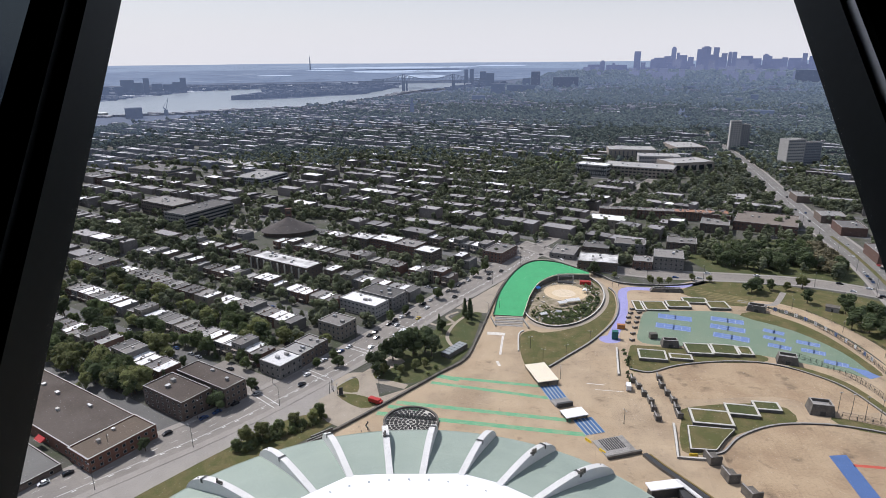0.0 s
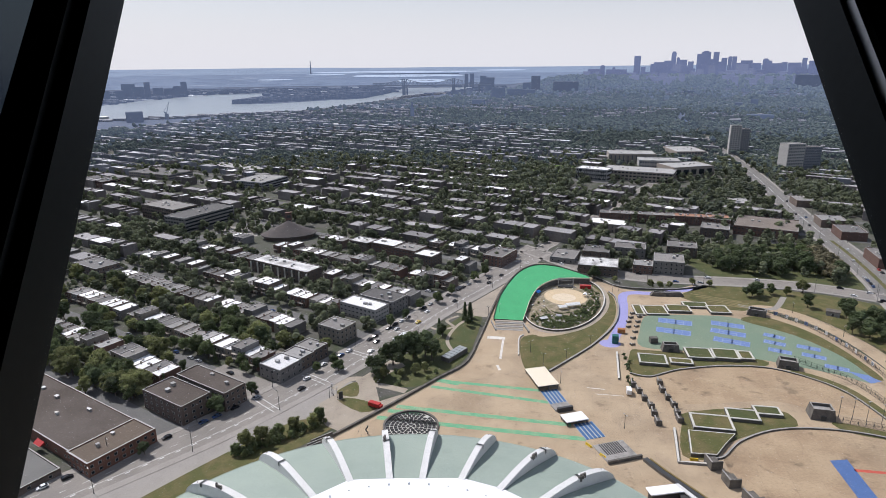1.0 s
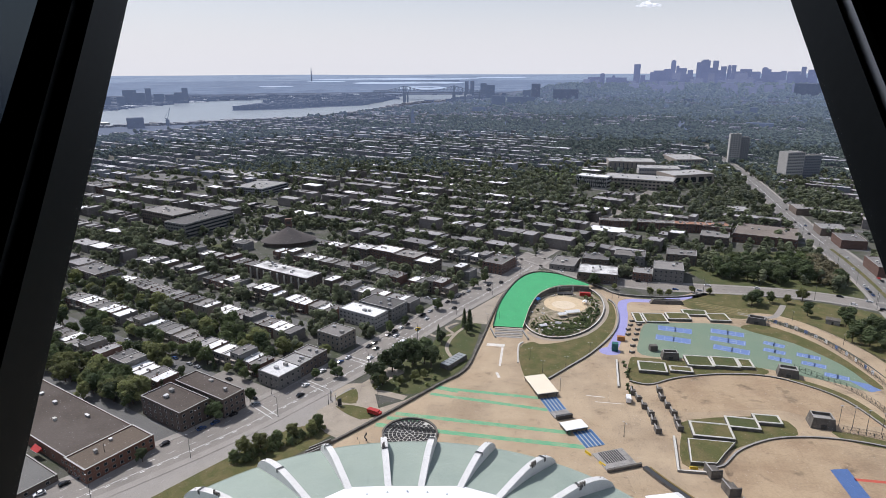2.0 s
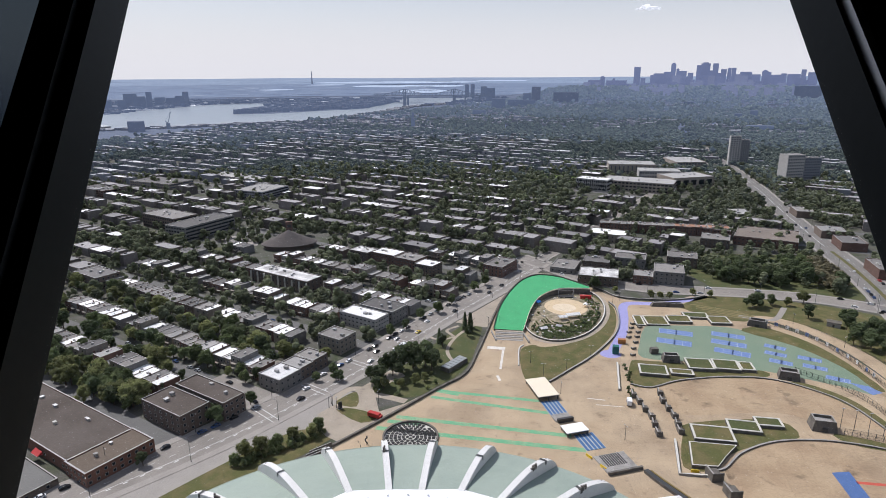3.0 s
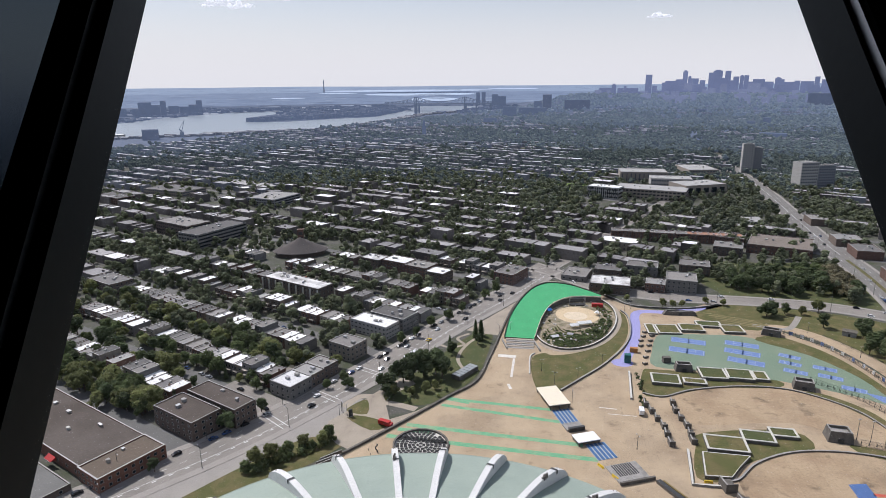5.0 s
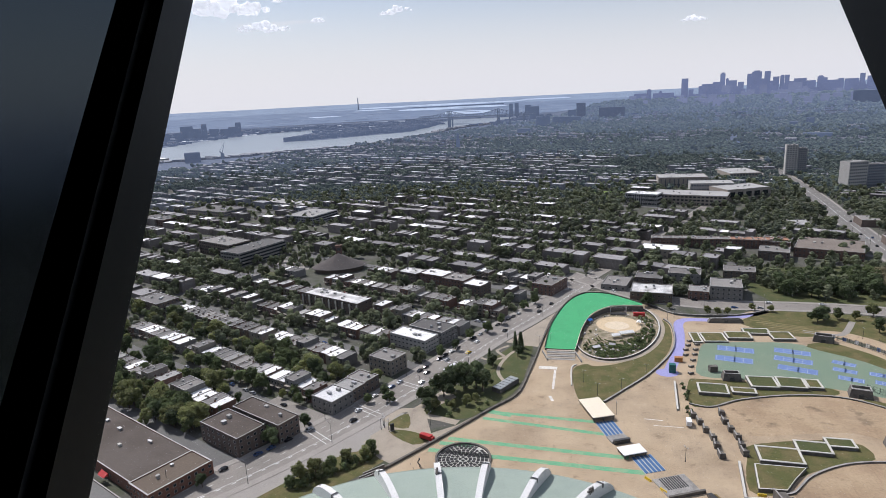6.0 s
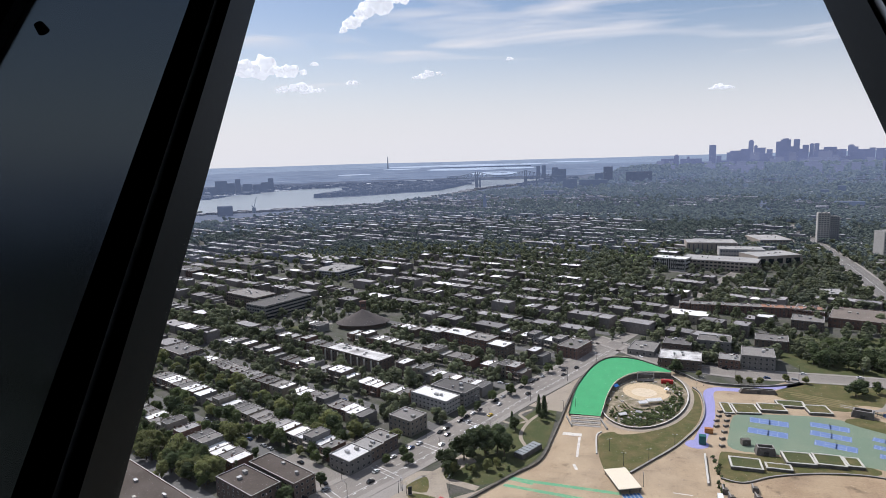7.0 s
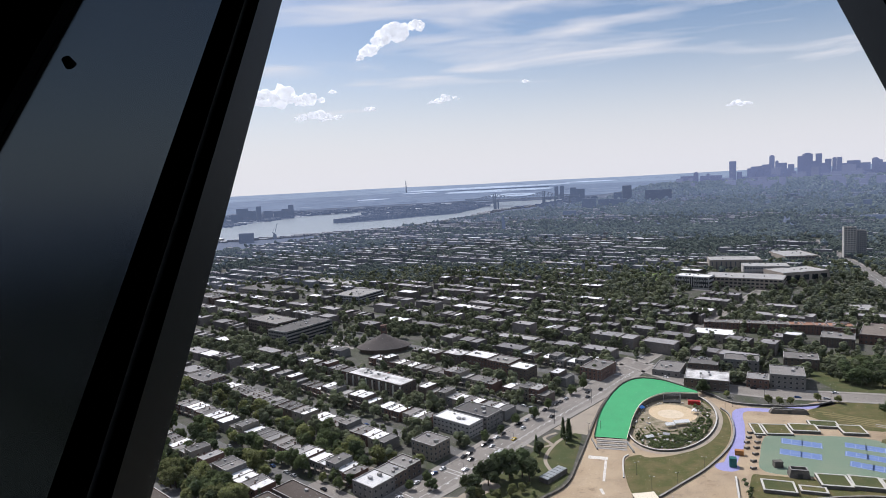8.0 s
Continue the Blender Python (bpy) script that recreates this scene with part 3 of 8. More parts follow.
def dashes(line, off, dash, gap, w, z):
    run, k = 0.0, 0
    pts = [p.copy() for p in line]
    for a, b in zip(pts, pts[1:]):
        d = b - a
        n = Vector((-d.y, d.x)).normalized()
        length = d.length
        s = 0.0
        while s < length:
            if (run + s) % (dash + gap) < dash:
                e = min(length, s + 1.0)
                p, q = a + d * (s / length) + n * off, a + d * (e / length) + n * off
                marks.strip(lift([p + n * w, q + n * w], z), lift([p - n * w, q - n * w], z))
            s += 1.0
        run += length


dashes(main_line[:48], 0.0, 3, 6, 0.09, 0.036)
dashes(main_line[:40], -4.6, 200, 0.1, 0.10, 0.036)
dashes(main_line[:40], -5.6, 2, 5, 0.22, 0.036)
dashes(main_line[:40], 4.8, 3, 9, 0.07, 0.036)
dashes(diag_line[19:], 0.0, 40, 12, 0.2, 0.066)
dashes(diag_line, 5.4, 3, 9, 0.12, 0.066)
dashes(diag_line, -5.4, 3, 9, 0.12, 0.066)
for (x, y), ang in (((-90, 278), 42), ((-70, 304), 36), ((-50, 334), 33), ((-28, 366), 33), ((66, 508), 33), ((90, 540), 33)):
    c, s_ = math.cos(radians(ang)), math.sin(radians(ang))
    for k in (-1, 1):      # a crossing is two thin lines
        p = Vector((x, y)) + Vector((s_, c)) * (k * 1.6)
        d, n = Vector((s_, c)) * 0.16, Vector((c, -s_)) * 9.0
        marks.face([(*(p - d - n), 0.037), (*(p - d + n), 0.037), (*(p + d + n), 0.037), (*(p + d - n), 0.037)])
setting(marks.made("road_markings", line_paint), "white painted lane lines and crossings", "road marking")

# ---- the esplanade ----
PLAZA = [(-120, 150), (-84, 216), (-49, 252), (-25, 278), (-4, 302), (12, 320), (20, 346), (27, 373), (34, 402), (43, 435), (54, 463), (66, 487), (79, 497), (95, 492),
         (112, 474), (134, 440), (165, 434), (200, 446), (218, 396), (238, 362), (244, 330), (243, 295), (238, 240), (236, 150), (150, 60), (-60, 60)]
plaza = Shape()
plaza.face([(p.x, p.y, 0.06) for p in smooth_line(PLAZA, 3, True)][::-1])
plaza.f = [tuple(f) for f in plaza.f]
pz = setting(plaza.made("pavement_esplanade", plaza_mat), "broad sandy concrete esplanade with stained slabs", "plaza")


def face_up(ob):
    b = bmesh.new()
    b.from_mesh(ob.data)
    bmesh.ops.triangulate(b, faces=b.faces[:])
    for f in b.faces:
        if f.normal.z < 0:
            f.normal_flip()
    b.to_mesh(ob.data)
    b.free()
    return ob


face_up(pz)


def sheet_of(name, line, z, mt, label, category):
    s = Shape()
    s.face([(p[0], p[1], z) for p in line])
    return setting(face_up(s.made(name, mt)), label, category)


# ---- the stadium below: a ring of pale green roof between white ribs, and a white membrane ----
SC, SA, SB = Vector((-11, 118)), 83.5, 71.6     # centre and half axes of the rim
RIBS = [-104, -88, -71, -53.1, -35.8, -21.0, -6.9, 5.2, 19.2, 33.8, 48.4, 65, 82, 98]
RIM_Z, IN_Z, IN_K = 40.0, 46.0, 0.575


def polar(g, k):
    return SC.x + k * SA * math.sin(radians(g)), SC.y + k * SB * math.cos(radians(g))


stadium = thing("stadium", "stadium roof with pale green panels, white ribs and a white membrane", "stadium")
for g0, g1 in zip(RIBS, RIBS[1:]):
    p = Shape()
    for a in range(6):
        ga, gb = g0 + (g1 - g0) * a / 6, g0 + (g1 - g0) * (a + 1) / 6
        for c in range(5):
            ra, rb = 1 + (0.53 - 1) * c / 5, 1 + (0.53 - 1) * (c + 1) / 5
            za, zb = (RIM_Z + (IN_Z - RIM_Z) * math.sin(c / 5 * 1.57), RIM_Z + (IN_Z - RIM_Z) * math.sin((c + 1) / 5 * 1.57))
            p.face([(*polar(ga, ra), za), (*polar(ga, rb), zb), (*polar(gb, rb), zb), (*polar(gb, ra), za)])
        p.face([(*polar(gb, 1), RIM_Z - 0.7), (*polar(gb, 1), RIM_Z), (*polar(ga, 1), RIM_Z), (*polar(ga, 1), RIM_Z - 0.7)])
        p.face([(*polar(ga, 1), RIM_Z), (*polar(ga, 1.004), RIM_Z + 0.12), (*polar(gb, 1.004), RIM_Z + 0.12), (*polar(gb, 1), RIM_Z)])
    p.made("roof_panel", roof_green, stadium)
    w = Shape()
    for a in range(6):
        ga, gb = g0 + (g1 - g0) * a / 6, g0 + (g1 - g0) * (a + 1) / 6
        w.face([(*polar(gb, 0.995), RIM_Z - 0.6), (*polar(ga, 0.995), RIM_Z - 0.6), (*polar(ga, 0.93), 0), (*polar(gb, 0.93), 0)])
    w.made("outer_wall", concrete, stadium)
cap = Shape()
EDGE_K = {-53.1: 0.552, -35.8: 0.548, -6.9: 0.556, 5.2: 0.552}      # the membrane's front edge runs nearly straight
edge = [(*polar(g, EDGE_K[g] if g in EDGE_K else IN_K + 0.008), IN_Z + 0.3) for g in RIBS] + [(*polar(g, IN_K), IN_Z + 0.3) for g in range(110, 250, 12)]


def on_cap(pt, r):
    return pt[0] + (SC.x - pt[0]) * r, pt[1] + (SC.y - pt[1]) * r, pt[2] + 5 * math.sin(r * 1.57)


for k in range(len(edge)):
    a, b = edge[k], edge[(k + 1) % len(edge)]
    for r0, r1 in ((0, 0.35), (0.35, 0.7)):
        cap.face([on_cap(a, r0), on_cap(a, r1), on_cap(b, r1), on_cap(b, r0)])
    cap.face([on_cap(a, 0.7), on_cap(a, 1.0), on_cap(b, 0.7)])
    cap.face([a, b, (b[0], b[1], IN_Z - 0.6), (a[0], a[1], IN_Z - 0.6)])
cap.made("membrane", membrane, stadium, "smooth white roof membrane")
for gi in range(-36, 37, 8):
    for k in (0.50,):
        x, y = polar(gi + k * 9, k)
        z = IN_Z + 0.3 + 5 * math.sin((1 - k / IN_K) * 1.57)
        Shape().tube((x, y, z - 0.2), (x, y, z + 0.45), 0.35, 0.25, 8).made("roof_anchor", membrane, stadium)
PROFILE = [(0.548, 0.35), (0.63, 0.9), (0.70, 1.35), (0.77, 1.5), (0.83, 1.2), (0.88, 0.5), (0.93, -0.7), (0.97, -2.2), (1.0, -4.2), (1.02, -6.6), (1.028, -9.5)]   # along the rib, height over the inner edge
for n_, g in enumerate(RIBS):
    top = [(k, IN_Z + z) for k, z in PROFILE]
    low_ = [(k, min(z - 1.2, RIM_Z + (IN_Z - RIM_Z) * math.sin(min(1, (1 - min(k, 1)) / (1 - IN_K)) * 1.57) - 0.8)) if k < 0.99 else (k - 0.05, IN_Z - 9.5) for k, z in top]
    rib, hw = Shape(), 1.0
    ox, oy = SA * math.sin(radians(g)), SB * math.cos(radians(g))
    ln = math.hypot(ox, oy)
    sx, sy = oy / ln, -ox / ln

    def put(k, z, s):
        return (SC.x + ox * k + sx * s, SC.y + oy * k + sy * s, z)
    for (a, b), (c, d) in zip(zip(top, top[1:]), zip(low_, low_[1:])):
        rib.face([put(*a, -hw), put(*a, hw), put(*b, hw), put(*b, -hw)])
        rib.face([put(*c, hw), put(*d, hw), put(*b, hw), put(*a, hw)])
        rib.face([put(*c, -hw), put(*a, -hw), put(*b, -hw), put(*d, -hw)])
    e, f_ = top[-1], low_[-1]
    rib.face([put(*e, -hw), put(*e, hw), put(*f_, hw), put(*f_, -hw)])
    e, f_ = top[0], low_[0]
    rib.face([put(*e, -hw), put(*e, hw), put(*f_, hw), put(*f_, -hw)])
    rib = rib.made("rib", rib_white, stadium)
    band, r0 = Shape(), (0.905 if n_ % 2 else 0.80)
    z0 = IN_Z + (-0.05 if n_ % 2 else 1.42)
    for ra, za, rb, zb in ((r0, z0 + 0.14, r0 + 0.013, z0 - 0.02),):
        band.face([put(ra, za, -hw - 0.1), put(ra, za, hw + 0.1), put(rb, zb, hw + 0.1), put(rb, zb, -hw - 0.1)])
        for s in (-hw - 0.1, hw + 0.1):
            band.face([put(ra, za, s), put(rb, zb, s), put(rb, zb - 1.4, s), put(ra, za - 1.4, s)])
    band.made("joint", steel_dark, rib)
    if n_ in (3, 6, 9, 10):
        gear = Shape()
        for k in range(6):
            x, y, z = put(0.80 + k * 0.006, IN_Z + 1.5, (hw - 0.4) * (1 if n_ > 6 else -1) + 0.35 * (k % 2))
            gear.box(x - 0.25, x + 0.25, y - 0.25, y + 0.25, z - 0.8, z + 0.3 + 0.25 * (k % 3))
        gear.made("cable_gear", concrete_dark, rib)
    for k in range(3):
        x, y, z = put(0.945 + 0.012 * k, IN_Z - 1.2 - 0.6 * k, 0.5 * (k % 2) - 0.25)
        Shape().tube((x, y, z - 0.3), (x, y, z + 0.25), 0.22, 0.2, 6).made("bolt_cap", concrete, rib)


# ---- row houses ----
R = random.Random(11)


def window_part(name, x, y, z, w, h, face, parent, sill=True):
    """A framed window in a wall; face -1: the wall looks to -y, 1: to +y."""
    s, d = Shape(), 0.07
    y0, y1 = (y - d, y + 0.02) if face < 0 else (y - 0.02, y + d)
    for a, b, c, e in ((x - w / 2, x + w / 2, z, z + 0.1), (x - w / 2, x + w / 2, z + h - 0.1, z + h), (x - w / 2, x - w / 2 + 0.1, z + 0.1, z + h - 0.1), (x + w / 2 - 0.1, x + w / 2, z + 0.1, z + h - 0.1)):
        s.box(a, b, y0, y1, c, e, 0, bottom=True)
    yg = y - 0.02 if face < 0 else y + 0.02
    s.box(x - w / 2 + 0.05, x + w / 2 - 0.05, min(y, yg), max(y, yg), z + 0.05, z + h - 0.05, 1)
    return s.made(name, [trim_mat, glass_dark], parent)


def flat_roof(w, d, h, roof_m, wall_m, parent, cap=0.28, z_in=0.35):
    """Roof deck inside a parapet with a metal cap."""
    Shape().box(cap, w - cap, cap, d - cap, h - z_in - 0.1, h - z_in).made("roof", roof_m, parent)
    s = Shape()
    for a, b, c, e in ((0, w, -0.06, cap), (0, w, d - cap, d + 0.06), (0, cap, cap, d - cap), (w - cap, w, cap, d - cap)):
        s.box(a, b, c, e, h - z_in - 0.1, h, 0, 1)
    s.made("parapet", [wall_m, trim_mat], parent)


def row_house(w, d, storeys, wall_m, roof_m, label, kind, balcony=True):
    h = storeys * 3.0 + 1.1
    e = thing("row_house", label, "house", "row houses in the side streets")
    Shape().box(0, w, 0, d, 0, h - 0.45).made("wall", wall_m, e)
    flat_roof(w, d, h, roof_m, wall_m, e)
    for k in range(storeys):
        for x in ((w * 0.28, w * 0.74) if w < 9 else (w * 0.2, w * 0.5, w * 0.8)):
            window_part("window", x, 0, 1.0 + 3 * k, 1.3, 1.6, -1, e)
        if k == storeys - 1:
            window_part("window", w * 0.5, d, 1.0 + 3 * k, 1.3, 1.5, 1, e)
    window_part("door", w * 0.5, 0, 0.15, 1.0, 2.2, -1, e)
    if balcony:
        s = Shape()
        for k in range(1, storeys):
            z = 3 * k + 0.05
            s.box(w * 0.12, w * 0.62, -1.7, -0.07, z - 0.15, z, bottom=True)
            for x in (w * 0.12, w * 0.37, w * 0.62):
                s.tube((x, -1.65, z), (x, -1.65, z + 1.0), 0.04, sides=4)
                s.tube((x, -1.65, z - 3), (x, -1.65, z - 0.15), 0.05, sides=4)
            s.box(w * 0.12, w * 0.62, -1.68, -1.62, z + 0.95, z + 1.05, bottom=True)
        s.made("balcony", wood_deck, e)
    if kind % 2 == 0:
        x = w * (0.3 + 0.1 * kind % 0.4)
        s = Shape().box(x, x + 1.0, d * 0.45, d * 0.45 + 1.2, h - 0.4, h + 0.35)
        s.box(x - 0.08, x + 1.08, d * 0.45 - 0.08, d * 0.45 + 1.28, h + 0.35, h + 0.45, bottom=True)
        s.made("roof_hatch", trim_mat, e)
    if kind % 3 != 2:
        s = Shape().box(w - 0.75, w - 0.2, d * 0.62, d * 0.62 + 0.8, h - 0.4, h + 1.0)
        s.tube((w - 0.48, d * 0.62 + 0.4, h + 1.0), (w - 0.48, d * 0.62 + 0.4, h + 1.35), 0.14, 0.12, 6)
        s.made("chimney", wall_m, e)
    if kind % 3 == 1:
        Shape().tube((w * 0.6, d * 0.3, h - 0.4), (w * 0.6, d * 0.3, h + 0.3), 0.25, 0.2, 8).made("vent", steel_grey, e)
    return e


BRICK_NAMES, ROOF_NAMES = ("red-brown brick", "dark brown brick", "grey brick", "buff brick"), ("grey gravel roof", "black tar roof", "silver painted roof", "white membrane roof")
HOUSES, n_kind = {}, 0
for ri in range(4):
    HOUSES[ri] = []
    for bi, (w, st) in enumerate(((7.4, 2), (7.4, 2), (8.2, 3), (9.6, 2))):
        b = (bi + ri) % 4
        h = row_house(w, 13.0, st, BRICKS[b], ROOFS[ri], "%s row house, %s storeys, %s" % (BRICK_NAMES[b], {2: "two", 3: "three"}[st], ROOF_NAMES[ri]), n_kind)
        HOUSES[ri].append((w, h))
        n_kind += 1
PALE = [(91, 122), (91, 93), (50, 118), (10, 79), (14, 66), (53, 64), (4, 172), (134, 94), (134, 63), (134, 47), (134, 29), (216, 148), (216, 121), (216, 77), (175, 51), (8, 197),
        (90, 271), (172, 170), (90, 136), (-30, 86), (10, 50), (257, 95), (257, 30), (8, 189)]
used = set()
KEEP_OUT = [  # plan boxes (u0, u1, v0, v1) kept free for single buildings, yards and parks
    (-110, -60, 20, 150), (-58, -5, 8, 62), (-4, 42, 8, 38), (46, 72, 14, 42), (82, 122, 6, 62), (112, 146, 110, 182), (196, 268, 205, 300),
    (-20, 30, 250, 330), (198, 236, 44, 154)]


SINGLES = [(205, 340, 440, 562), (90, 235, 440, 545), (135, 200, 585, 640), (160, 305, 605, 662), (236, 366, 540, 650), (180, 425, 805, 985), (265, 385, 985, 1085), (400, 480, 1055, 1180), (100, 215, 935, 1060), (345, 450, 440, 640),
           (510, 610, 925, 990), (525, 585, 1115, 1155), (635, 690, 960, 1005), (-300, -220, 790, 905), (-485, -345, 895, 990), (-345, -215, 590, 715), (-190, -112, 548, 625)]


def kept_out(u, v):
    return any(a < u < b and c < v < d for a, b, c, d in KEEP_OUT)


def in_view(x, y, far=0.0):
    return y > 150 and -1.02 * y - 40 < x < 0.80 * y + 30


def place_house(pick, u, v, flip):
    w, h = HOUSES[pick][R.choice((0, 0, 1, 1, 2, 3))]
    jit = R.uniform(-0.8, 0.8)
    p = town(u + jit, v) if not flip else town(u + 13 + jit, v - w)
    ang = -math.degrees(GRID) + (180 if flip else 0)
    key = (pick, w, id(h))
    if key not in used:
        used.add(key)
        h.matrix_basis = pose(p.x, p.y, 0, 0, 0, ang)
    else:
        copy_thing(h, pose(p.x, p.y, 0, 0, 0, ang))
    return w


def sort_of(u, v):
    for a, b in PALE:
        if abs(u + 6 - a) < 11 and abs(v - b) < 5:
            return 3
    return R.choices((0, 1, 2, 3), (0.38, 0.28, 0.17, 0.17) if u < 300 and v < 300 else (0.36, 0.30, 0.18, 0.15 if v > -60 and u < 1300 else 0.05))[0]


terrace = (None, None)
far_boxes = []      # places of the houses beyond the near rows: u, v, width, depth, height, roof
n_near = 0
for k, su in enumerate([-92] + STREETS):
    for base, flip in ((su + 14, False), (su + 82 - 27, True)):
        for v0, v1 in ((14, 298), (312, 562), (578, 832), (848, 1400), (-30, -162), (-178, -412), (-428, -1500)):
            v, step = v0, 1 if v1 > v0 else -1
            while (v1 - v) * step > 8:
                p = town(base + 6, v)
                x, y = p.x, p.y
                w = 7.5
                ok = in_view(x, y) and not kept_out(base + 6, v) and not kept_out(base + 6, v + 7)
                if ok and (base < -45 or inside(x, y, RIVER) or near_line(x, y, [(a, b) for a, b in RIVER[:10]], 60)):
                    ok = False
                if ok and v < 0 and (y < 470 + max(0, 150 - x) * 0.5 or near_line(x, y, MAIN, 20) or near_line(x, y, BACK, 14) or near_line(x, y, CROSS, 26)):
                    ok = False
                if ok and (near_line(x, y, DIAG, 24) or near_line(x, y, BACK, 12) or near_line(x, y, MAIN, 15) or near_line(x, y, CROSS, 20)):
                    ok = False
                if ok and any(a < x < b and c < y < d for a, b, c, d in SINGLES):
                    ok = False       # park, school and single buildings
                if ok and math.hypot(x, y) > (4150 if x > 350 else 3500 if x > 0 else 3050):
                    ok = False
                if ok:
                    if 0 < v < 292 and base < 330 and n_near < 176:
                        w = place_house(sort_of(base, v), base, v + (w if flip else 0), flip)
                        n_near += 1
                    elif R.random() < 0.92:
                        w = R.choice((7.4, 9.6, 14, 22, 30)) if y < 1300 else R.choice((14, 22, 30, 44)) if y < 2200 else R.choice((26, 40, 60, 90))
                        if R.random() < 0.25 or terrace[0] is None:      # a new terrace: its height and depth
                            terrace = (R.choice((6.5, 7, 7.5, 10)), 13 + R.uniform(-1, 4))
                        far_boxes.append((base, v, w, terrace[1] + R.uniform(-0.4, 0.4), terrace[0] + R.choice((0, 0, 0.25, 0.5)), sort_of(base, v)))
                v += step * (w + (R.uniform(4, 12) if R.random() < 0.07 else 0.0))
for group in HOUSES.values():
    for w, h in group:
        if not any(key[2] == id(h) for key in used):
            for c in list(h.children_recursive) + [h]:
                bpy.data.objects.remove(c)

def belt(x, y):
    """0 near, 1 to 4 further off, with a ragged border."""
    r = math.hypot(x, y) * R.gauss(1, 0.06)
    return 0 if r < 1050 else 1 if r < 1600 else 2 if r < 2350 else 3 if r < 3150 else 4


def leafiness(x, y):
    """Parks and leafy quarters: above 0 more trees than roofs."""
    return noise.noise(Vector((x * 0.0045, y * 0.0045, 7.7))) + 0.5 * noise.noise(Vector((x * 0.013, y * 0.013, 2.2))) + (0.34 if x > 0.12 * y and y > 900 else -0.16 if x < 0 else 0.0)


far_boxes = [q for q in far_boxes if not (town(q[0], q[1]).length > 750 and leafiness(*town(q[0], q[1])) > 0.22)]
blocks = [Shape() for k in range(5)]
for u, v, w, d, h, rf in far_boxes:
    pts = [town(u, v), town(u, v - w), town(u + d, v - w), town(u + d, v)]
    far = blocks[belt(*pts[0])]
    pl = [(p.x, p.y) for p in pts]
    mid = (sum(p[0] for p in pl) / 4, sum(p[1] for p in pl) / 4)
    inn = [(p[0] + (mid[0] - p[0]) * 0.06, p[1] + (mid[1] - p[1]) * 0.06) for p in pl]
    top = 1 if rf < 3 else 2
    i, z = len(far.v), land_z(*mid)
    far.v += [(*p, z - 2 if z else 0) for p in pl] + [(*p, z + h) for p in pl] + [(*p, z + h) for p in inn] + [(*p, z + h - 0.4) for p in inn]
    for a in range(4):
        b = (a + 1) % 4
        far.f += [(i + a, i + b, i + 4 + b, i + 4 + a), (i + 4 + a, i + 4 + b, i + 8 + b, i + 8 + a), (i + 8 + a, i + 8 + b, i + 12 + b, i + 12 + a)]
        far.m += [0, 0, 0]
    far.f.append((i + 12, i + 13, i + 14, i + 15))
    far.m.append(top)
    if R.random() < 0.5 and mid[1] < 1500:
        a = R.uniform(0.2, 0.8)
        px, py = inn[0][0] + (inn[2][0] - inn[0][0]) * a, inn[0][1] + (inn[2][1] - inn[0][1]) * a
        far.box(px - 0.8, px + 0.8, py - 0.8, py + 0.8, h - 0.4, h + 0.9, 0)
# the haze of these belts comes from their materials' emission
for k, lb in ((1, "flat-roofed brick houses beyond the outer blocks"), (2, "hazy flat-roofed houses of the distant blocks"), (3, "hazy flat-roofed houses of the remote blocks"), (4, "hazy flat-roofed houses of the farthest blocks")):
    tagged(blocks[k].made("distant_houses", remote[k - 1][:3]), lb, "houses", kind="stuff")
tagged(blocks[0].made("outer_houses", [far_wall, far_roof, far_white]), "flat-roofed brick houses of the outer blocks", "houses", kind="stuff")


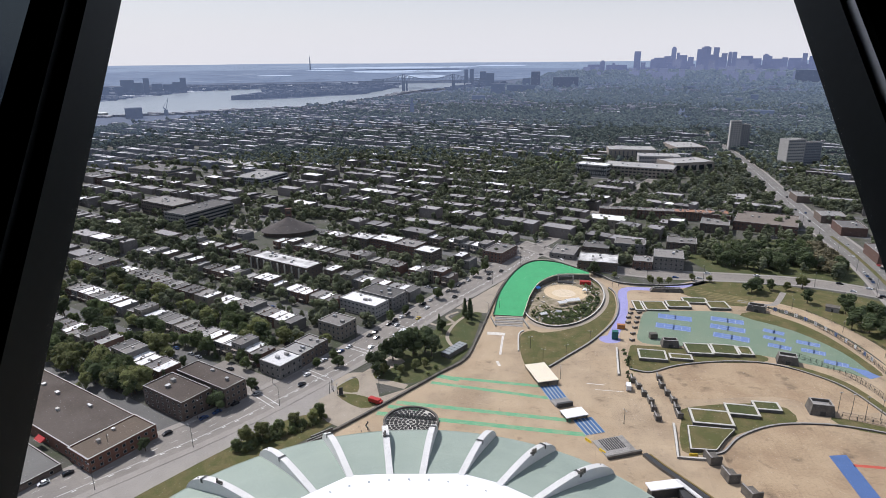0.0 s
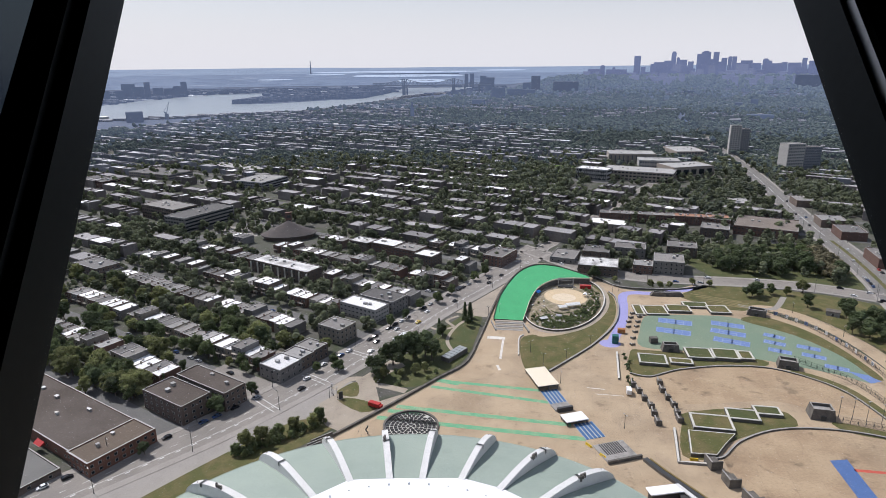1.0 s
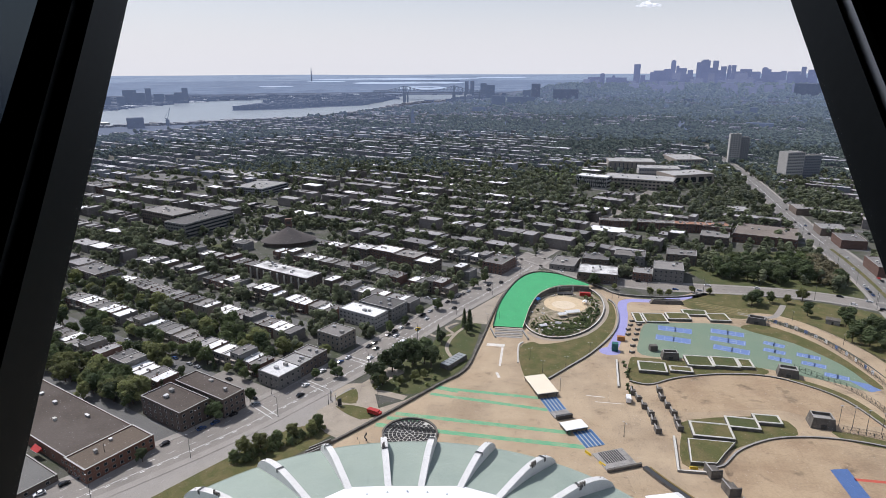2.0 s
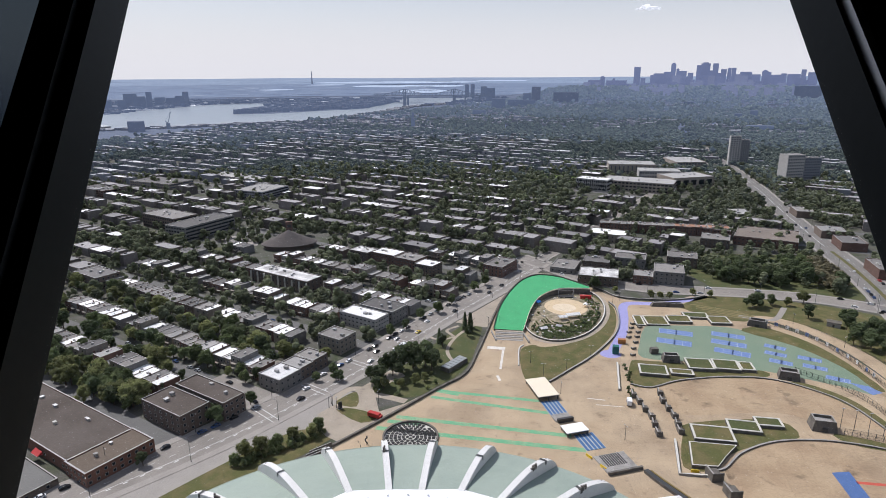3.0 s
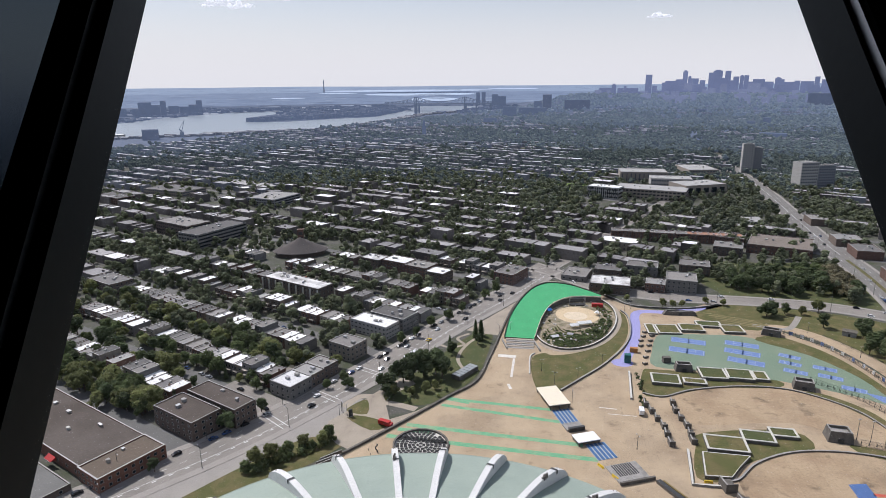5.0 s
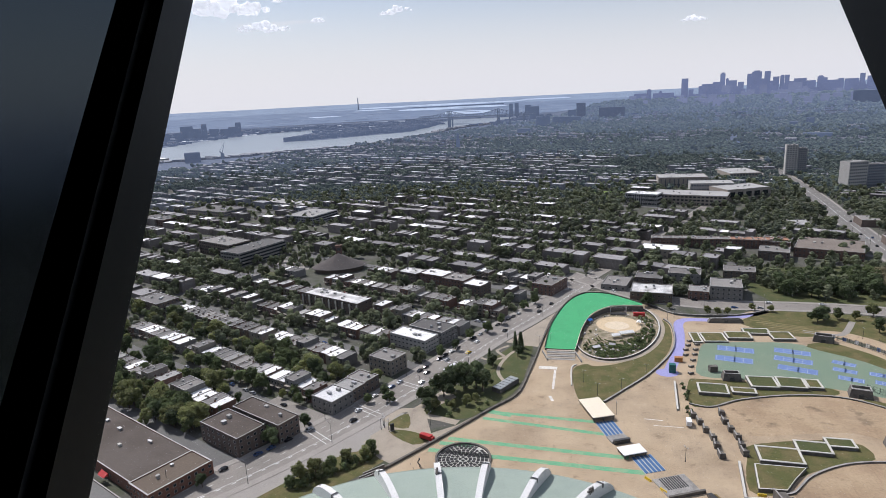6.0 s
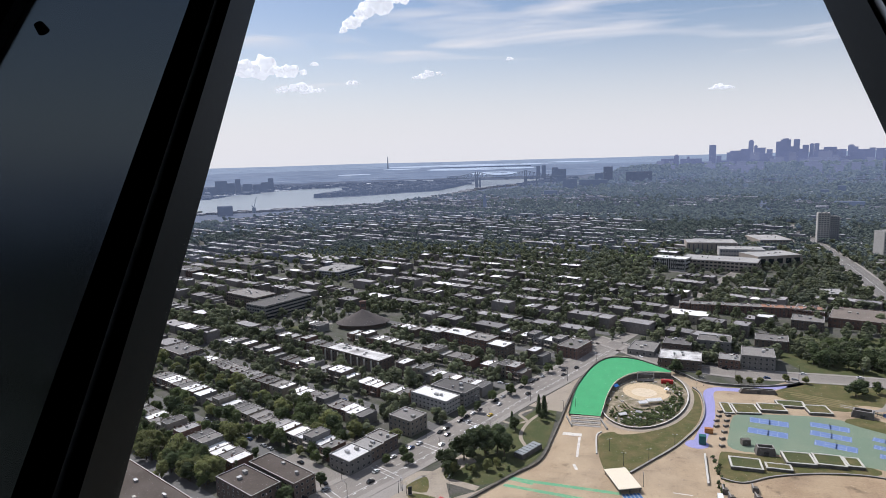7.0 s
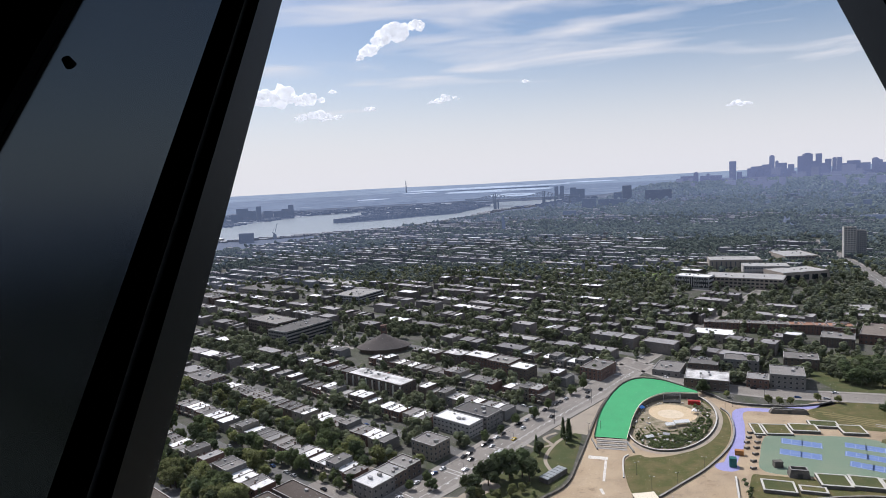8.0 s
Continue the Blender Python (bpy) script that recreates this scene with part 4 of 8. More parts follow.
# ---- trees ----
def crown(rng, w, h, z0, n, leaf, lumps=9, plain=False, m=7):
    """A crown of rounded uneven lumps with leaf clumps along their skin; returns a Shape."""
    s, cs = Shape(), []
    for k in range(lumps):
        g, t = rng.uniform(0, 6.28), rng.random() ** 0.6
        up = rng.uniform(0.16, 0.80)
        wide = 0.55 + 0.75 * math.sin(min(1.0, up + 0.15) * math.pi)
        r = w * (rng.uniform(0.17, 0.27) if plain else rng.uniform(0.10, 0.20))
        cs.append((Vector((math.cos(g) * w * 0.31 * t * wide, math.sin(g) * w * 0.31 * t * wide, z0 + h * up)), r))
    cs.append((Vector((0, 0, z0 + h * 0.55)), w * 0.27))
    for k in range(n):
        c, r = cs[k % len(cs)]
        d = Vector((rng.gauss(0, 1), rng.gauss(0, 1), rng.gauss(0.35, 0.8))).normalized()
        p = c + d * (r * (rng.uniform(0.86, 1.10) if plain else rng.uniform(0.85, 1.3)))
        nrm = (d + Vector((rng.uniform(-0.5, 0.5), rng.uniform(-0.5, 0.5), rng.uniform(0.0, 0.6)))).normalized()
        a = nrm.orthogonal().normalized()
        b = nrm.cross(a)
        g = rng.uniform(0, 6.28)
        a, b = a * math.cos(g) + b * math.sin(g), b * math.cos(g) - a * math.sin(g)
        e = leaf * rng.uniform(0.6, 1.3)
        if plain:
            s.face([p - a * e, p - b * e * 0.9 + nrm * e * 0.15, p + a * e])
        else:
            s.face([p - a * e, p - b * e * 0.55 + nrm * e * 0.15, p + a * e, p + b * e * 0.6 + nrm * e * 0.15])
    for c, r in cs:   # the dense body of each lump
        i = len(s.v)
        for z, rr in ((-0.75, 0.5), (0.0, 0.95), (0.62, 0.70)):
            for k in range(m):
                g = 6.2832 * k / m + z
                q = rr * rng.uniform(0.80, 1.12) * r
                s.v.append(tuple(c + Vector((math.cos(g) * q, math.sin(g) * q, z * r * rng.uniform(0.85, 1.1)))))
        s.v.append(tuple(c + Vector((0, 0, r * 0.95))))
        for k in range(m):
            j = (k + 1) % m
            s.f += [(i + k, i + j, i + m + j, i + m + k), (i + m + k, i + m + j, i + 2 * m + j, i + 2 * m + k), (i + 2 * m + k, i + 2 * m + j, i + 3 * m)]
            s.m += [0, 0, 0]
    return s


def trunk(rng, h, r):
    s = Shape().tube((0, 0, -0.1), (0.1, 0, h * 0.45), r, r * 0.7, 7, caps=False)
    s.tube((0.1, 0, h * 0.45), (0.0, 0.1, h * 0.8), r * 0.7, r * 0.25, 6)
    for k in range(5):
        g = k * 1.26 + rng.uniform(-0.3, 0.3)
        z = h * rng.uniform(0.32, 0.5)
        s.tube((0.08, 0, z), (math.cos(g) * h * 0.24, math.sin(g) * h * 0.24, z + h * 0.24), r * 0.4, r * 0.12, 5)
    return s


def tree_kind(seed, w, h, leaf_m, label, category="tree", narrow=False):
    rng = random.Random(seed)
    e = thing("tree", label, category, "trees of the town")
    trunk(rng, h, 0.028 * h).made("trunk", bark, e)
    if narrow:
        s = Shape()
        for k in range(520):
            t = rng.random() ** 0.8
            g, rr = rng.uniform(0, 6.28), w * 0.5 * (1 - t) * rng.uniform(0.6, 1.05) + 0.15
            p = Vector((math.cos(g) * rr, math.sin(g) * rr, h * (0.06 + 0.94 * t)))
            out = Vector((math.cos(g), math.sin(g), -0.25)) * 0.75
            sd = Vector((-math.sin(g), math.cos(g), 0)) * rng.uniform(0.25, 0.45)
            s.face([p - sd, p + out * 0.6 - Vector((0, 0, 0.1)), p + sd, p - out * 0.3 + Vector((0, 0, 0.35))])
        s.tube((0, 0, h * 0.08), (0, 0, h * 0.97), w * 0.40, 0.05, 9)
        s.made("crown", leaf_m, e)
    else:
        crown(rng, w * 1.06, h * 0.82, h * 0.18, 900, 0.034 * w + 0.08, 24, m=5).made("crown", leaf_m, e)
    return e


TREES = [tree_kind(1, 9, 10, LEAVES[0], "leafy green town tree with open crown"), tree_kind(2, 11, 12, LEAVES[1], "broad olive-green tree in a yard"),
         tree_kind(3, 8, 11, LEAVES[2], "dense dark green tree with short trunk"), tree_kind(4, 7, 7.5, LEAVES[1], "small light green garden tree"),
         tree_kind(5, 12, 12, LEAVES[2], "large dark green park tree"), tree_kind(6, 10, 11, LEAVES[0], "rounded green maple beside the houses"),
         tree_kind(7, 4.2, 12, LEAVES[2], "tall dark narrow conifer", narrow=True), tree_kind(8, 14, 13, LEAVES[3], "large pale dry-leaved tree by the boulevard")]
tree_used = set()


def plant(kind, x, y, size=1.0, z=0.0):
    t = TREES[kind]
    m = pose(x, y, z, 0, 0, R.uniform(0, 360)) @ Matrix.Diagonal((size, size, size * R.uniform(0.9, 1.1), 1))
    if kind not in tree_used:
        tree_used.add(kind)
        t.matrix_basis = m
        return t
    made = copy_thing(t, Matrix.Identity(4))
    made.matrix_basis = m
    return made


# single trees that stand out
for kind, x, y, size in (
        (2, -113, 276, 0.9), (4, -106, 281, 0.75), (2, -100, 287, 0.8), (4, -37, 307, 1.15), (4, -29, 319, 1.25), (2, -25, 324, 1.5), (2, -18, 328, 1.55), (4, -11, 329, 1.3), (2, -7, 323, 1.45), (1, -33, 303, 0.7), (2, -36, 301, 0.55),
        (3, -23, 305, 0.8), (3, -16, 309, 0.85), (3, -11, 312, 0.7), (6, -3, 362, 0.95), (2, -1, 357, 0.8), (6, 14, 383, 1.1), (6, 17, 379, 1.15), (6, 18, 386, 1.0), (2, 15, 372, 0.7),
        (1, -88, 240, 0.75), (1, -82, 243, 0.75), (0, -76, 249, 0.7), (1, -70, 254, 0.6), (3, -62, 258, 0.9), (0, -92, 236, 0.6), (0, -60, 262, 0.75),
        (4, 118, 462, 0.85), (0, 121, 466, 0.7), (3, 133, 455, 0.7), (3, 156, 441, 0.85), (3, 163, 440, 0.8), (3, 170, 440, 0.75), (3, 190, 447, 0.8), (4, 223, 420, 1.05), (2, 229, 424, 1.1), (0, 239, 426, 0.9),
        (3, 250, 424, 0.9), (1, 264, 428, 0.85), (2, 252, 400, 1.1), (4, 270, 386, 1.0), (2, 266, 380, 1.1), (4, 262, 364, 0.95), (2, 255, 356, 0.9), (4, 262, 350, 1.05), (4, 268, 340, 1.2), (0, 262, 326, 0.9), (3, 202, 443, 0.8),
        (4, -112, 270, 0.8), (0, -119, 275, 0.75), (2, -132, 236, 0.7), (1, -71, 337, 0.85), (0, -63, 320, 0.75), (4, -59, 313, 0.6), (0, -71, 313, 0.6), (0, -35, 374, 0.8), (2, -25, 384, 0.7), (0, -16, 403, 0.8), (5, -4, 414, 0.8), (0, 6, 430, 0.8), (5, 24, 461, 0.8), (0, 34, 474, 0.8),
        (4, -186, 296, 0.9), (1, -205, 309, 0.95), (1, -188, 290, 0.8), (4, -174, 290, 0.8), (0, -164, 296, 0.8), (1, -226, 322, 0.9), (5, -115, 321, 0.8), (2, -105, 314, 0.8), (4, -102, 334, 0.8), (0, -86, 320, 0.7), (4, -240, 352, 1.0), (0, -222, 352, 1.0), (4, -212, 360, 0.9),
        (4, 280, 376, 1.0), (0, 286, 366, 0.9), (4, 276, 360, 1.1), (2, 283, 352, 1.0), (4, 290, 342, 1.1), (0, 282, 328, 1.0), (4, 294, 356, 1.0)):
    plant(kind, x, y, size)
# the wooded park beyond the avenue
for k in range(48):
    x, y = R.uniform(226, 312), R.uniform(456, 516)
    if y < 476 - (x - 226) * 0.34:
        continue
    plant(R.choice((4, 4, 2, 5, 2)), x, y, R.uniform(0.95, 1.35))
for x, y, s in ((302, 455, 0.9), (310, 462, 1.0), (300, 470, 1.0), (309, 480, 1.1), (304, 492, 1.05), (316, 472, 0.95), (320, 490, 1.0), (313, 503, 1.0), (322, 508, 0.9)):
    plant(7, x, y, s)
for k in range(26):     # beside the near blocks, behind the flat-roofed store
    u, v = R.uniform(-56, -42), R.uniform(64, 150)
    p = town(u, v)
    plant(R.choice((0, 1, 1, 2, 5)), p.x, p.y, R.uniform(0.7, 1.2))
n_trees = 0
mid_trees, far_trees = [], []
for k, su in enumerate([-92] + STREETS):
    for off, spread_, gap in ((-8, 1.5, 7.5), (8, 1.5, 8.0), (41, 9.0, 5.0), (33, 6, 9), (49, 6, 9)):
        v = -1500.0
        while v < 1400:
            v += gap * R.uniform(0.6, 1.5)
            u = su + off + R.uniform(-spread_, spread_)
            p = town(u, v)
            x, y = p.x, p.y
            if not in_view(x, y) or u < -58 or math.hypot(x, y) > (4150 if x > 350 else 3550 if x > 0 else 3000) or inside(x, y, RIVER) or near_line(x, y, RIVER[:10], 40):
                continue
            if (v < 12 and y < 478 + max(0, 150 - x) * 0.6) or near_line(x, y, MAIN, 14) or near_line(x, y, BACK, 6) or near_line(x, y, CROSS, 15) or near_line(x, y, DIAG, 19 if y < 900 else 10) or kept_out(u, v):
                continue
            if any(a < x < b and c < y < d for a, b, c, d in SINGLES) and R.random() < (0.35 if x < 0 else 0.65):
                continue
            r = math.hypot(x, y)
            if R.random() < (0.17 if r < 1200 else 0.54 if r < 1800 else 0.80 if r < 2900 else 0.90) or math.hypot(x + 147, y - 566) < 38 or math.hypot(x + 152, y - 592) < 34:
                continue
            lf = leafiness(x, y)
            if r > 750 and lf < -0.15 and R.random() < 0.55:
                continue
            if r > 900 and lf > 0.15:
                for k_ in range(2 if r < 2000 else 1):
                    far_trees.append((x + R.uniform(-22, 22), y + R.uniform(-22, 22)))
            if v > 0 and u < 330 and v < 300:
                if n_trees < 135:
                    plant(R.choices((0, 1, 2, 3, 4, 5, 6), (5, 5, 2.5, 3, 1, 4, 0.5))[0], x, y, R.uniform(0.6, 1.3))
                    n_trees += 1
                else:
                    mid_trees.append((x, y))
            elif r < 1150:
                mid_trees.append((x, y))
            else:
                far_trees.append((x, y))
            if r > 700 and x > -0.05 * y and R.random() < 0.7:   # leafier quarter towards the hills
                far_trees.append((x + R.uniform(-14, 14), y + R.uniform(-14, 14)))


def scatter(name, places, templates, sizes, mt, label):
    """Many small trees as one mesh, from a few moulds."""
    vs, fs, base = [], [], 0
    moulds = [(np.array(t.v), t.f) for t in templates]
    for x, y in places:
        tv, tf = R.choice(moulds)
        a, s = R.uniform(0, 6.28), R.uniform(*sizes)
        c, sn = math.cos(a) * s, math.sin(a) * s
        q = np.empty_like(tv)
        q[:, 0], q[:, 1], q[:, 2] = tv[:, 0] * c - tv[:, 1] * sn + x, tv[:, 0] * sn + tv[:, 1] * c + y, tv[:, 2] * s * R.uniform(0.85, 1.15) + land_z(x, y)
        vs.append(q)
        fs += [tuple(i + base for i in f) for f in tf]
        base += len(tv)
    me = bpy.data.meshes.new(name)
    me.from_pydata(np.concatenate(vs).tolist(), [], fs)
    me.materials.append(mt)
    return tagged(new(name, me), label, "trees", kind="stuff")


mr = random.Random(5)
for a, b, c, d, n_ in ((200, 266, 206, 298, 34), (122, 158, 332, 428, 26), (184, 232, 332, 428, 22), (-18, 28, 252, 328, 10)):
    for k in range(n_):     # loose trees round the church and the school
        p = town(R.uniform(a, b), R.uniform(c, d))
        if (p - Vector((-152, 592))).length > 34 and (p - Vector((-147, 566))).length > 38:
            mid_trees.append((p.x, p.y))
for k in range(50):     # the closed canopy of the wooded park
    x, y = R.uniform(222, 322), R.uniform(440, 522)
    if y > 470 - (x - 226) * 0.32 and not near_line(x, y, DIAG, 17) and not near_line(x, y, CROSS, 17):
        mid_trees.append((x, y))
for k in range(26):     # thin rows behind it and along the boulevard
    x, y = R.uniform(212, 350), R.uniform(520, 566)
    if not near_line(x, y, DIAG, 15):
        mid_trees.append((x, y))
for k in range(230):
    a, b = DIAG[3 + k % 7], DIAG[4 + k % 7]
    t, off = R.random(), R.choice((-1, 1)) * (R.uniform(20, 34) if R.random() < 0.6 else R.uniform(30, 110))
    x, y = a[0] + (b[0] - a[0]) * t + off, a[1] + (b[1] - a[1]) * t
    if not any(p < x < q and c < y < d for p, q, c, d in SINGLES):
        (mid_trees if y < 1200 else far_trees).append((x, y))
for x, y in ((146, 484), (148, 493), (188, 505), (178, 512), (184, 520), (147, 514), (143, 532), (180, 542), (190, 550), (140, 546), (165, 552), (120, 546), (205, 502), (198, 492), (226, 526), (233, 546), (210, 560), (170, 572),
             (186, 586), (205, 592), (226, 574), (240, 568), (130, 572), (150, 588), (120, 602), (196, 616), (216, 626), (231, 612), (215, 602), (228, 560)):      # between the blocks by the avenue
    mid_trees.append((x, y))
    if R.random() < 0.6:
        mid_trees.append((x + R.uniform(-4, 4), y + R.uniform(2, 6)))
mid_moulds = [crown(mr, 10.5, 9.0, 1.0, 56, 0.8, 5, True, 5) for k in range(8)]
far_moulds = [crown(mr, 12, 9, 0.4, 10, 1.4, 2, True, 4) for k in range(8)]
remote_moulds = [crown(mr, 15, 9, 0.2, 2, 2.0, 1, True, 4) for k in range(8)]
for s in mid_moulds:
    s.tube((0, 0, -0.1), (0, 0, 4), 0.3, 0.2, 5, caps=False)
scatter("street_trees", mid_trees, mid_moulds, (0.55, 1.3), far_leaf, "rows of green trees along the streets and back lanes")
bushes = []
for su in [-92] + STREETS[:5]:      # small trees and bushes in the yards
    for off in (-16, -12, 12, 16, 0):
        for k in range(38):
            u, v = su + 41 + off + R.uniform(-2, 2), 12 + 7.6 * k + R.uniform(-3, 3)
            p = town(u, v)
            if u > -42 and R.random() < (0.5 if off else 0.25) and not kept_out(u, v) and not near_line(p.x, p.y, MAIN, 18) and math.hypot(p.x + 147, p.y - 570) > 42:
                bushes.append((p.x, p.y))
scatter("yard_trees", bushes, mid_moulds, (0.3, 0.8), far_leaf, "small trees and bushes in the back yards")
belts = [[] for k in range(5)]
for q in far_trees:
    if not near_line(*q, DIAG[:8], 12):
        belts[belt(*q)].append(q)
scatter("outer_trees", belts[0], far_moulds, (0.75, 1.3), mid_leaf, "green trees among the outer houses")
# each further belt of trees glows more, as painted haze
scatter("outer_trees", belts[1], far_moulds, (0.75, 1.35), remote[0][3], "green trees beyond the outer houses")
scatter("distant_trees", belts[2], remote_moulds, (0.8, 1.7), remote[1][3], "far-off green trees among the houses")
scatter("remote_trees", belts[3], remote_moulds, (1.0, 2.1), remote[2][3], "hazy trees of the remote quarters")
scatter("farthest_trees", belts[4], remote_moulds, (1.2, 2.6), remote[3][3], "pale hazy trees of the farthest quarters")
for k, t in enumerate(TREES):
    if k not in tree_used:
        for c in list(t.children_recursive) + [t]:
            bpy.data.objects.remove(c)


# ---- things of the esplanade ----
def turned(plan, at, ang):
    c, s = math.cos(radians(ang)), math.sin(radians(ang))
    return [(at[0] + x * c - y * s, at[1] + x * s + y * c) for x, y in plan]


def rect(w, d):
    return [(-w / 2, -d / 2), (w / 2, -d / 2), (w / 2, d / 2), (-w / 2, d / 2)]


def resample(line, n):
    ds = [0.0]
    for a, b in zip(line, line[1:]):
        ds.append(ds[-1] + (b - a).length)
    out, k = [], 0
    for j in range(n):
        t = ds[-1] * j / (n - 1)
        while k < len(ds) - 2 and ds[k + 1] < t:
            k += 1
        f = (t - ds[k]) / max(1e-6, ds[k + 1] - ds[k])
        out.append(line[k].lerp(line[k + 1], min(1, f)))
    return out


# the green painted ramp that bends round the garden
ramp_out = resample(smooth_line([(33.0, 381.3, 1.5), (37.8, 407, 2), (42.7, 426, 2.5), (52.8, 454, 3), (64.3, 476, 3.5), (77.2, 486, 4), (92.6, 481.4, 4), (102, 471, 4), (113, 456.5, 4)], 5), 33)
ramp_in = resample(smooth_line([(52.1, 378, 1.5), (55.6, 391, 2), (61, 410.7, 2.5), (68.1, 429.6, 3), (74.7, 440, 3.5), (84.7, 448.7, 4), (96.2, 452.3, 4), (112.4, 450.6, 4)], 5), 33)
ramp_t = thing("painted_ramp", "curved ramp painted bright green round the sunken garden", "ramp")
Shape().strip(ramp_out, ramp_in).made("deck", green_paint, ramp_t)
w = Shape()
for line in (ramp_out, ramp_in):
    w.strip(line, [Vector((p.x, p.y, 0)) for p in line])
w.face([ramp_out[0], ramp_in[0], (ramp_in[0].x, ramp_in[0].y, 0), (ramp_out[0].x, ramp_out[0].y, 0)])
w.made("side_wall", concrete_dark, ramp_t)
for line, off in ((ramp_out, 0.35), (ramp_in, -0.3)):
    s = Shape()
    flat = [Vector((p.x, p.y)) for p in line]
    a, b = sides_of(flat, max(off, 0), -min(off, 0))
    for k in range(len(line) - 1):
        z0, z1 = line[k].z, line[k + 1].z
        q = [(a[k], z0), (b[k], z0), (b[k + 1], z1), (a[k + 1], z1)]
        s.face([(p.x, p.y, z + 0.9) for p, z in q])
        for m, n_ in ((0, 3), (1, 2)):
            s.face([(q[m][0].x, q[m][0].y, q[m][1]), (q[n_][0].x, q[n_][0].y, q[n_][1]), (q[n_][0].x, q[n_][0].y, q[n_][1] + 0.9), (q[m][0].x, q[m][0].y, q[m][1] + 0.9)])
    s.made("parapet", concrete_dark if off > 0 else canvas_cream, ramp_t)
steps = thing("ramp_steps", "broad concrete steps at the foot of the green ramp", "steps")
for k in range(6):
    z = 1.5 - 0.25 * (k + 1) + 0.06
    y = 380 - 2.2 * k
    Shape().prism([(34 - 0.15 * k, y - 2.2), (52 - 0.3 * k, y - 4.6), (52 - 0.3 * k, y - 2.4), (34 - 0.15 * k, y)], 0, max(z, 0.12), bottom=False).made("step", concrete if k % 2 else corner_paving, steps)
for x, y in ((32.2, 372), (52.8, 368)):
    Shape().prism(turned(rect(0.7, 14), (x, y), 8), 0, 1.5).made("cheek_wall", concrete, steps)

# the sunken garden: a ring wall, gravel, a sandy ring, tents and planting
GC, GT = (86, 412.5), 68
sheet_of("ground_garden", ellipse(*GC, 51.5, 26.5, GT, 60), 0.075, surface("garden soil and gravel", (0.30, 0.25, 0.18), 0.95, 0.35, 0.22, 1.2, tint=(0.13, 0.12, 0.065)), "planted gravel ground of the round garden", "garden")
garden_wall = Shape()
ring(garden_wall, ellipse(*GC, 52.2, 27.2, GT, 72), ellipse(*GC, 51.3, 26.3, GT, 72), 0, 1.3, 0, top=1)
tagged(garden_wall.made("garden_wall", [concrete_dark, rim_white]), "low ring wall round the garden with a pale top", "wall")
path = Shape()
a, b = ellipse(*GC, 55.5, 30.5, GT, 72, 150, 345), ellipse(*GC, 52.3, 27.3, GT, 72, 150, 345)
path.strip(lift(a, 0.13), lift(b, 0.13))
setting(face_up(path.made("pavement_garden_ring", corner_paving)), "pale curved path outside the garden wall", "path")
sheet_of("ground_arena", ellipse(89, 424, 15.5, 16.5, 0, 40), 0.10, sand, "round sandy show ring", "arena")
sheet_of("ground_arena_centre", ellipse(87.5, 422.5, 8.5, 8, 0, 32), 0.115, surface("pale sand", (0.62, 0.52, 0.38), 0.95, 0.1, 0.3, 2.0), "pale centre of the sandy ring", "arena")
stage = thing("stage_frame", "open scaffold stage frame behind the sandy ring", "stage", at=(93, 445, 0), turn=-6)
stage.scale = (0.8, 0.8, 0.8)
for x in (-7, 7):
    for y in (-2.5, 2.5):
        Shape().tube((x, y, 0), (x, y, 8), 0.22, sides=6).made("post", steel_grey, stage)
Shape().box(-7.3, 7.3, -2.8, 2.8, 0.0, 1.1).made("stage_floor", steel_dark, stage)
s = Shape()
for y in (-2.5, 2.5):
    for z in (7.2, 8.0):
        s.tube((-7.2, y, z), (7.2, y, z), 0.12, sides=5)
    for k in range(8):
        s.tube((-7 + 1.75 * k, y, 7.2), (-6.1 + 1.75 * k, y, 8.0), 0.07, sides=4)
for x in (-7, 7):
    s.tube((x, -2.5, 8), (x, 2.5, 8), 0.12, sides=5)
s.made("truss", steel_grey, stage)


def container(name, label, cat, at, ang, w, d, h, mt):
    e = thing(name, label, cat, at=(*at, 0), turn=ang)
    s = Shape().box(-w / 2, w / 2, -d / 2, d / 2, 0.15, h, bottom=True)
    s.made("shell", mt, e)
    r = Shape()
    n_ = int(w / 0.6)
    for k in range(n_):
        x = -w / 2 + (k + 0.5) * w / n_
        r.box(x - 0.12, x + 0.12, -d / 2 - 0.06, -d / 2, 0.25, h - 0.1)
        r.box(x - 0.12, x + 0.12, d / 2, d / 2 + 0.06, 0.25, h - 0.1)
    r.made("ribbing", mt, e)
    Shape().box(-w / 2 - 0.05, w / 2 + 0.05, -d / 2 - 0.08, d / 2 + 0.08, h, h + 0.12, bottom=True).made("roof", mt, e)
    s = Shape()
    for x in (-w / 2 + 0.2, w / 2 - 0.2):
        for y in (-d / 2 + 0.2, d / 2 - 0.2):
            s.box(x - 0.15, x + 0.15, y - 0.15, y + 0.15, 0, 0.15)
    s.made("feet", steel_dark, e)
    return e


container("shipping_container", "red steel container beside the garden stage", "container", (107, 440.5), -8, 8, 2.6, 2.7, red_metal)
container("service_container", "tall teal metal box on the violet path", "container", (104.2, 346), -10, 3.6, 3.2, 5.0, teal)
container("service_container", "orange rusty metal container beside the path", "container", (112, 360.5), -12, 4.6, 2.4, 2.8, orange)
container("service_container", "dark grey metal container on the court edge", "container", (127.5, 346), 5, 4.5, 3.0, 3.4, concrete_dark)


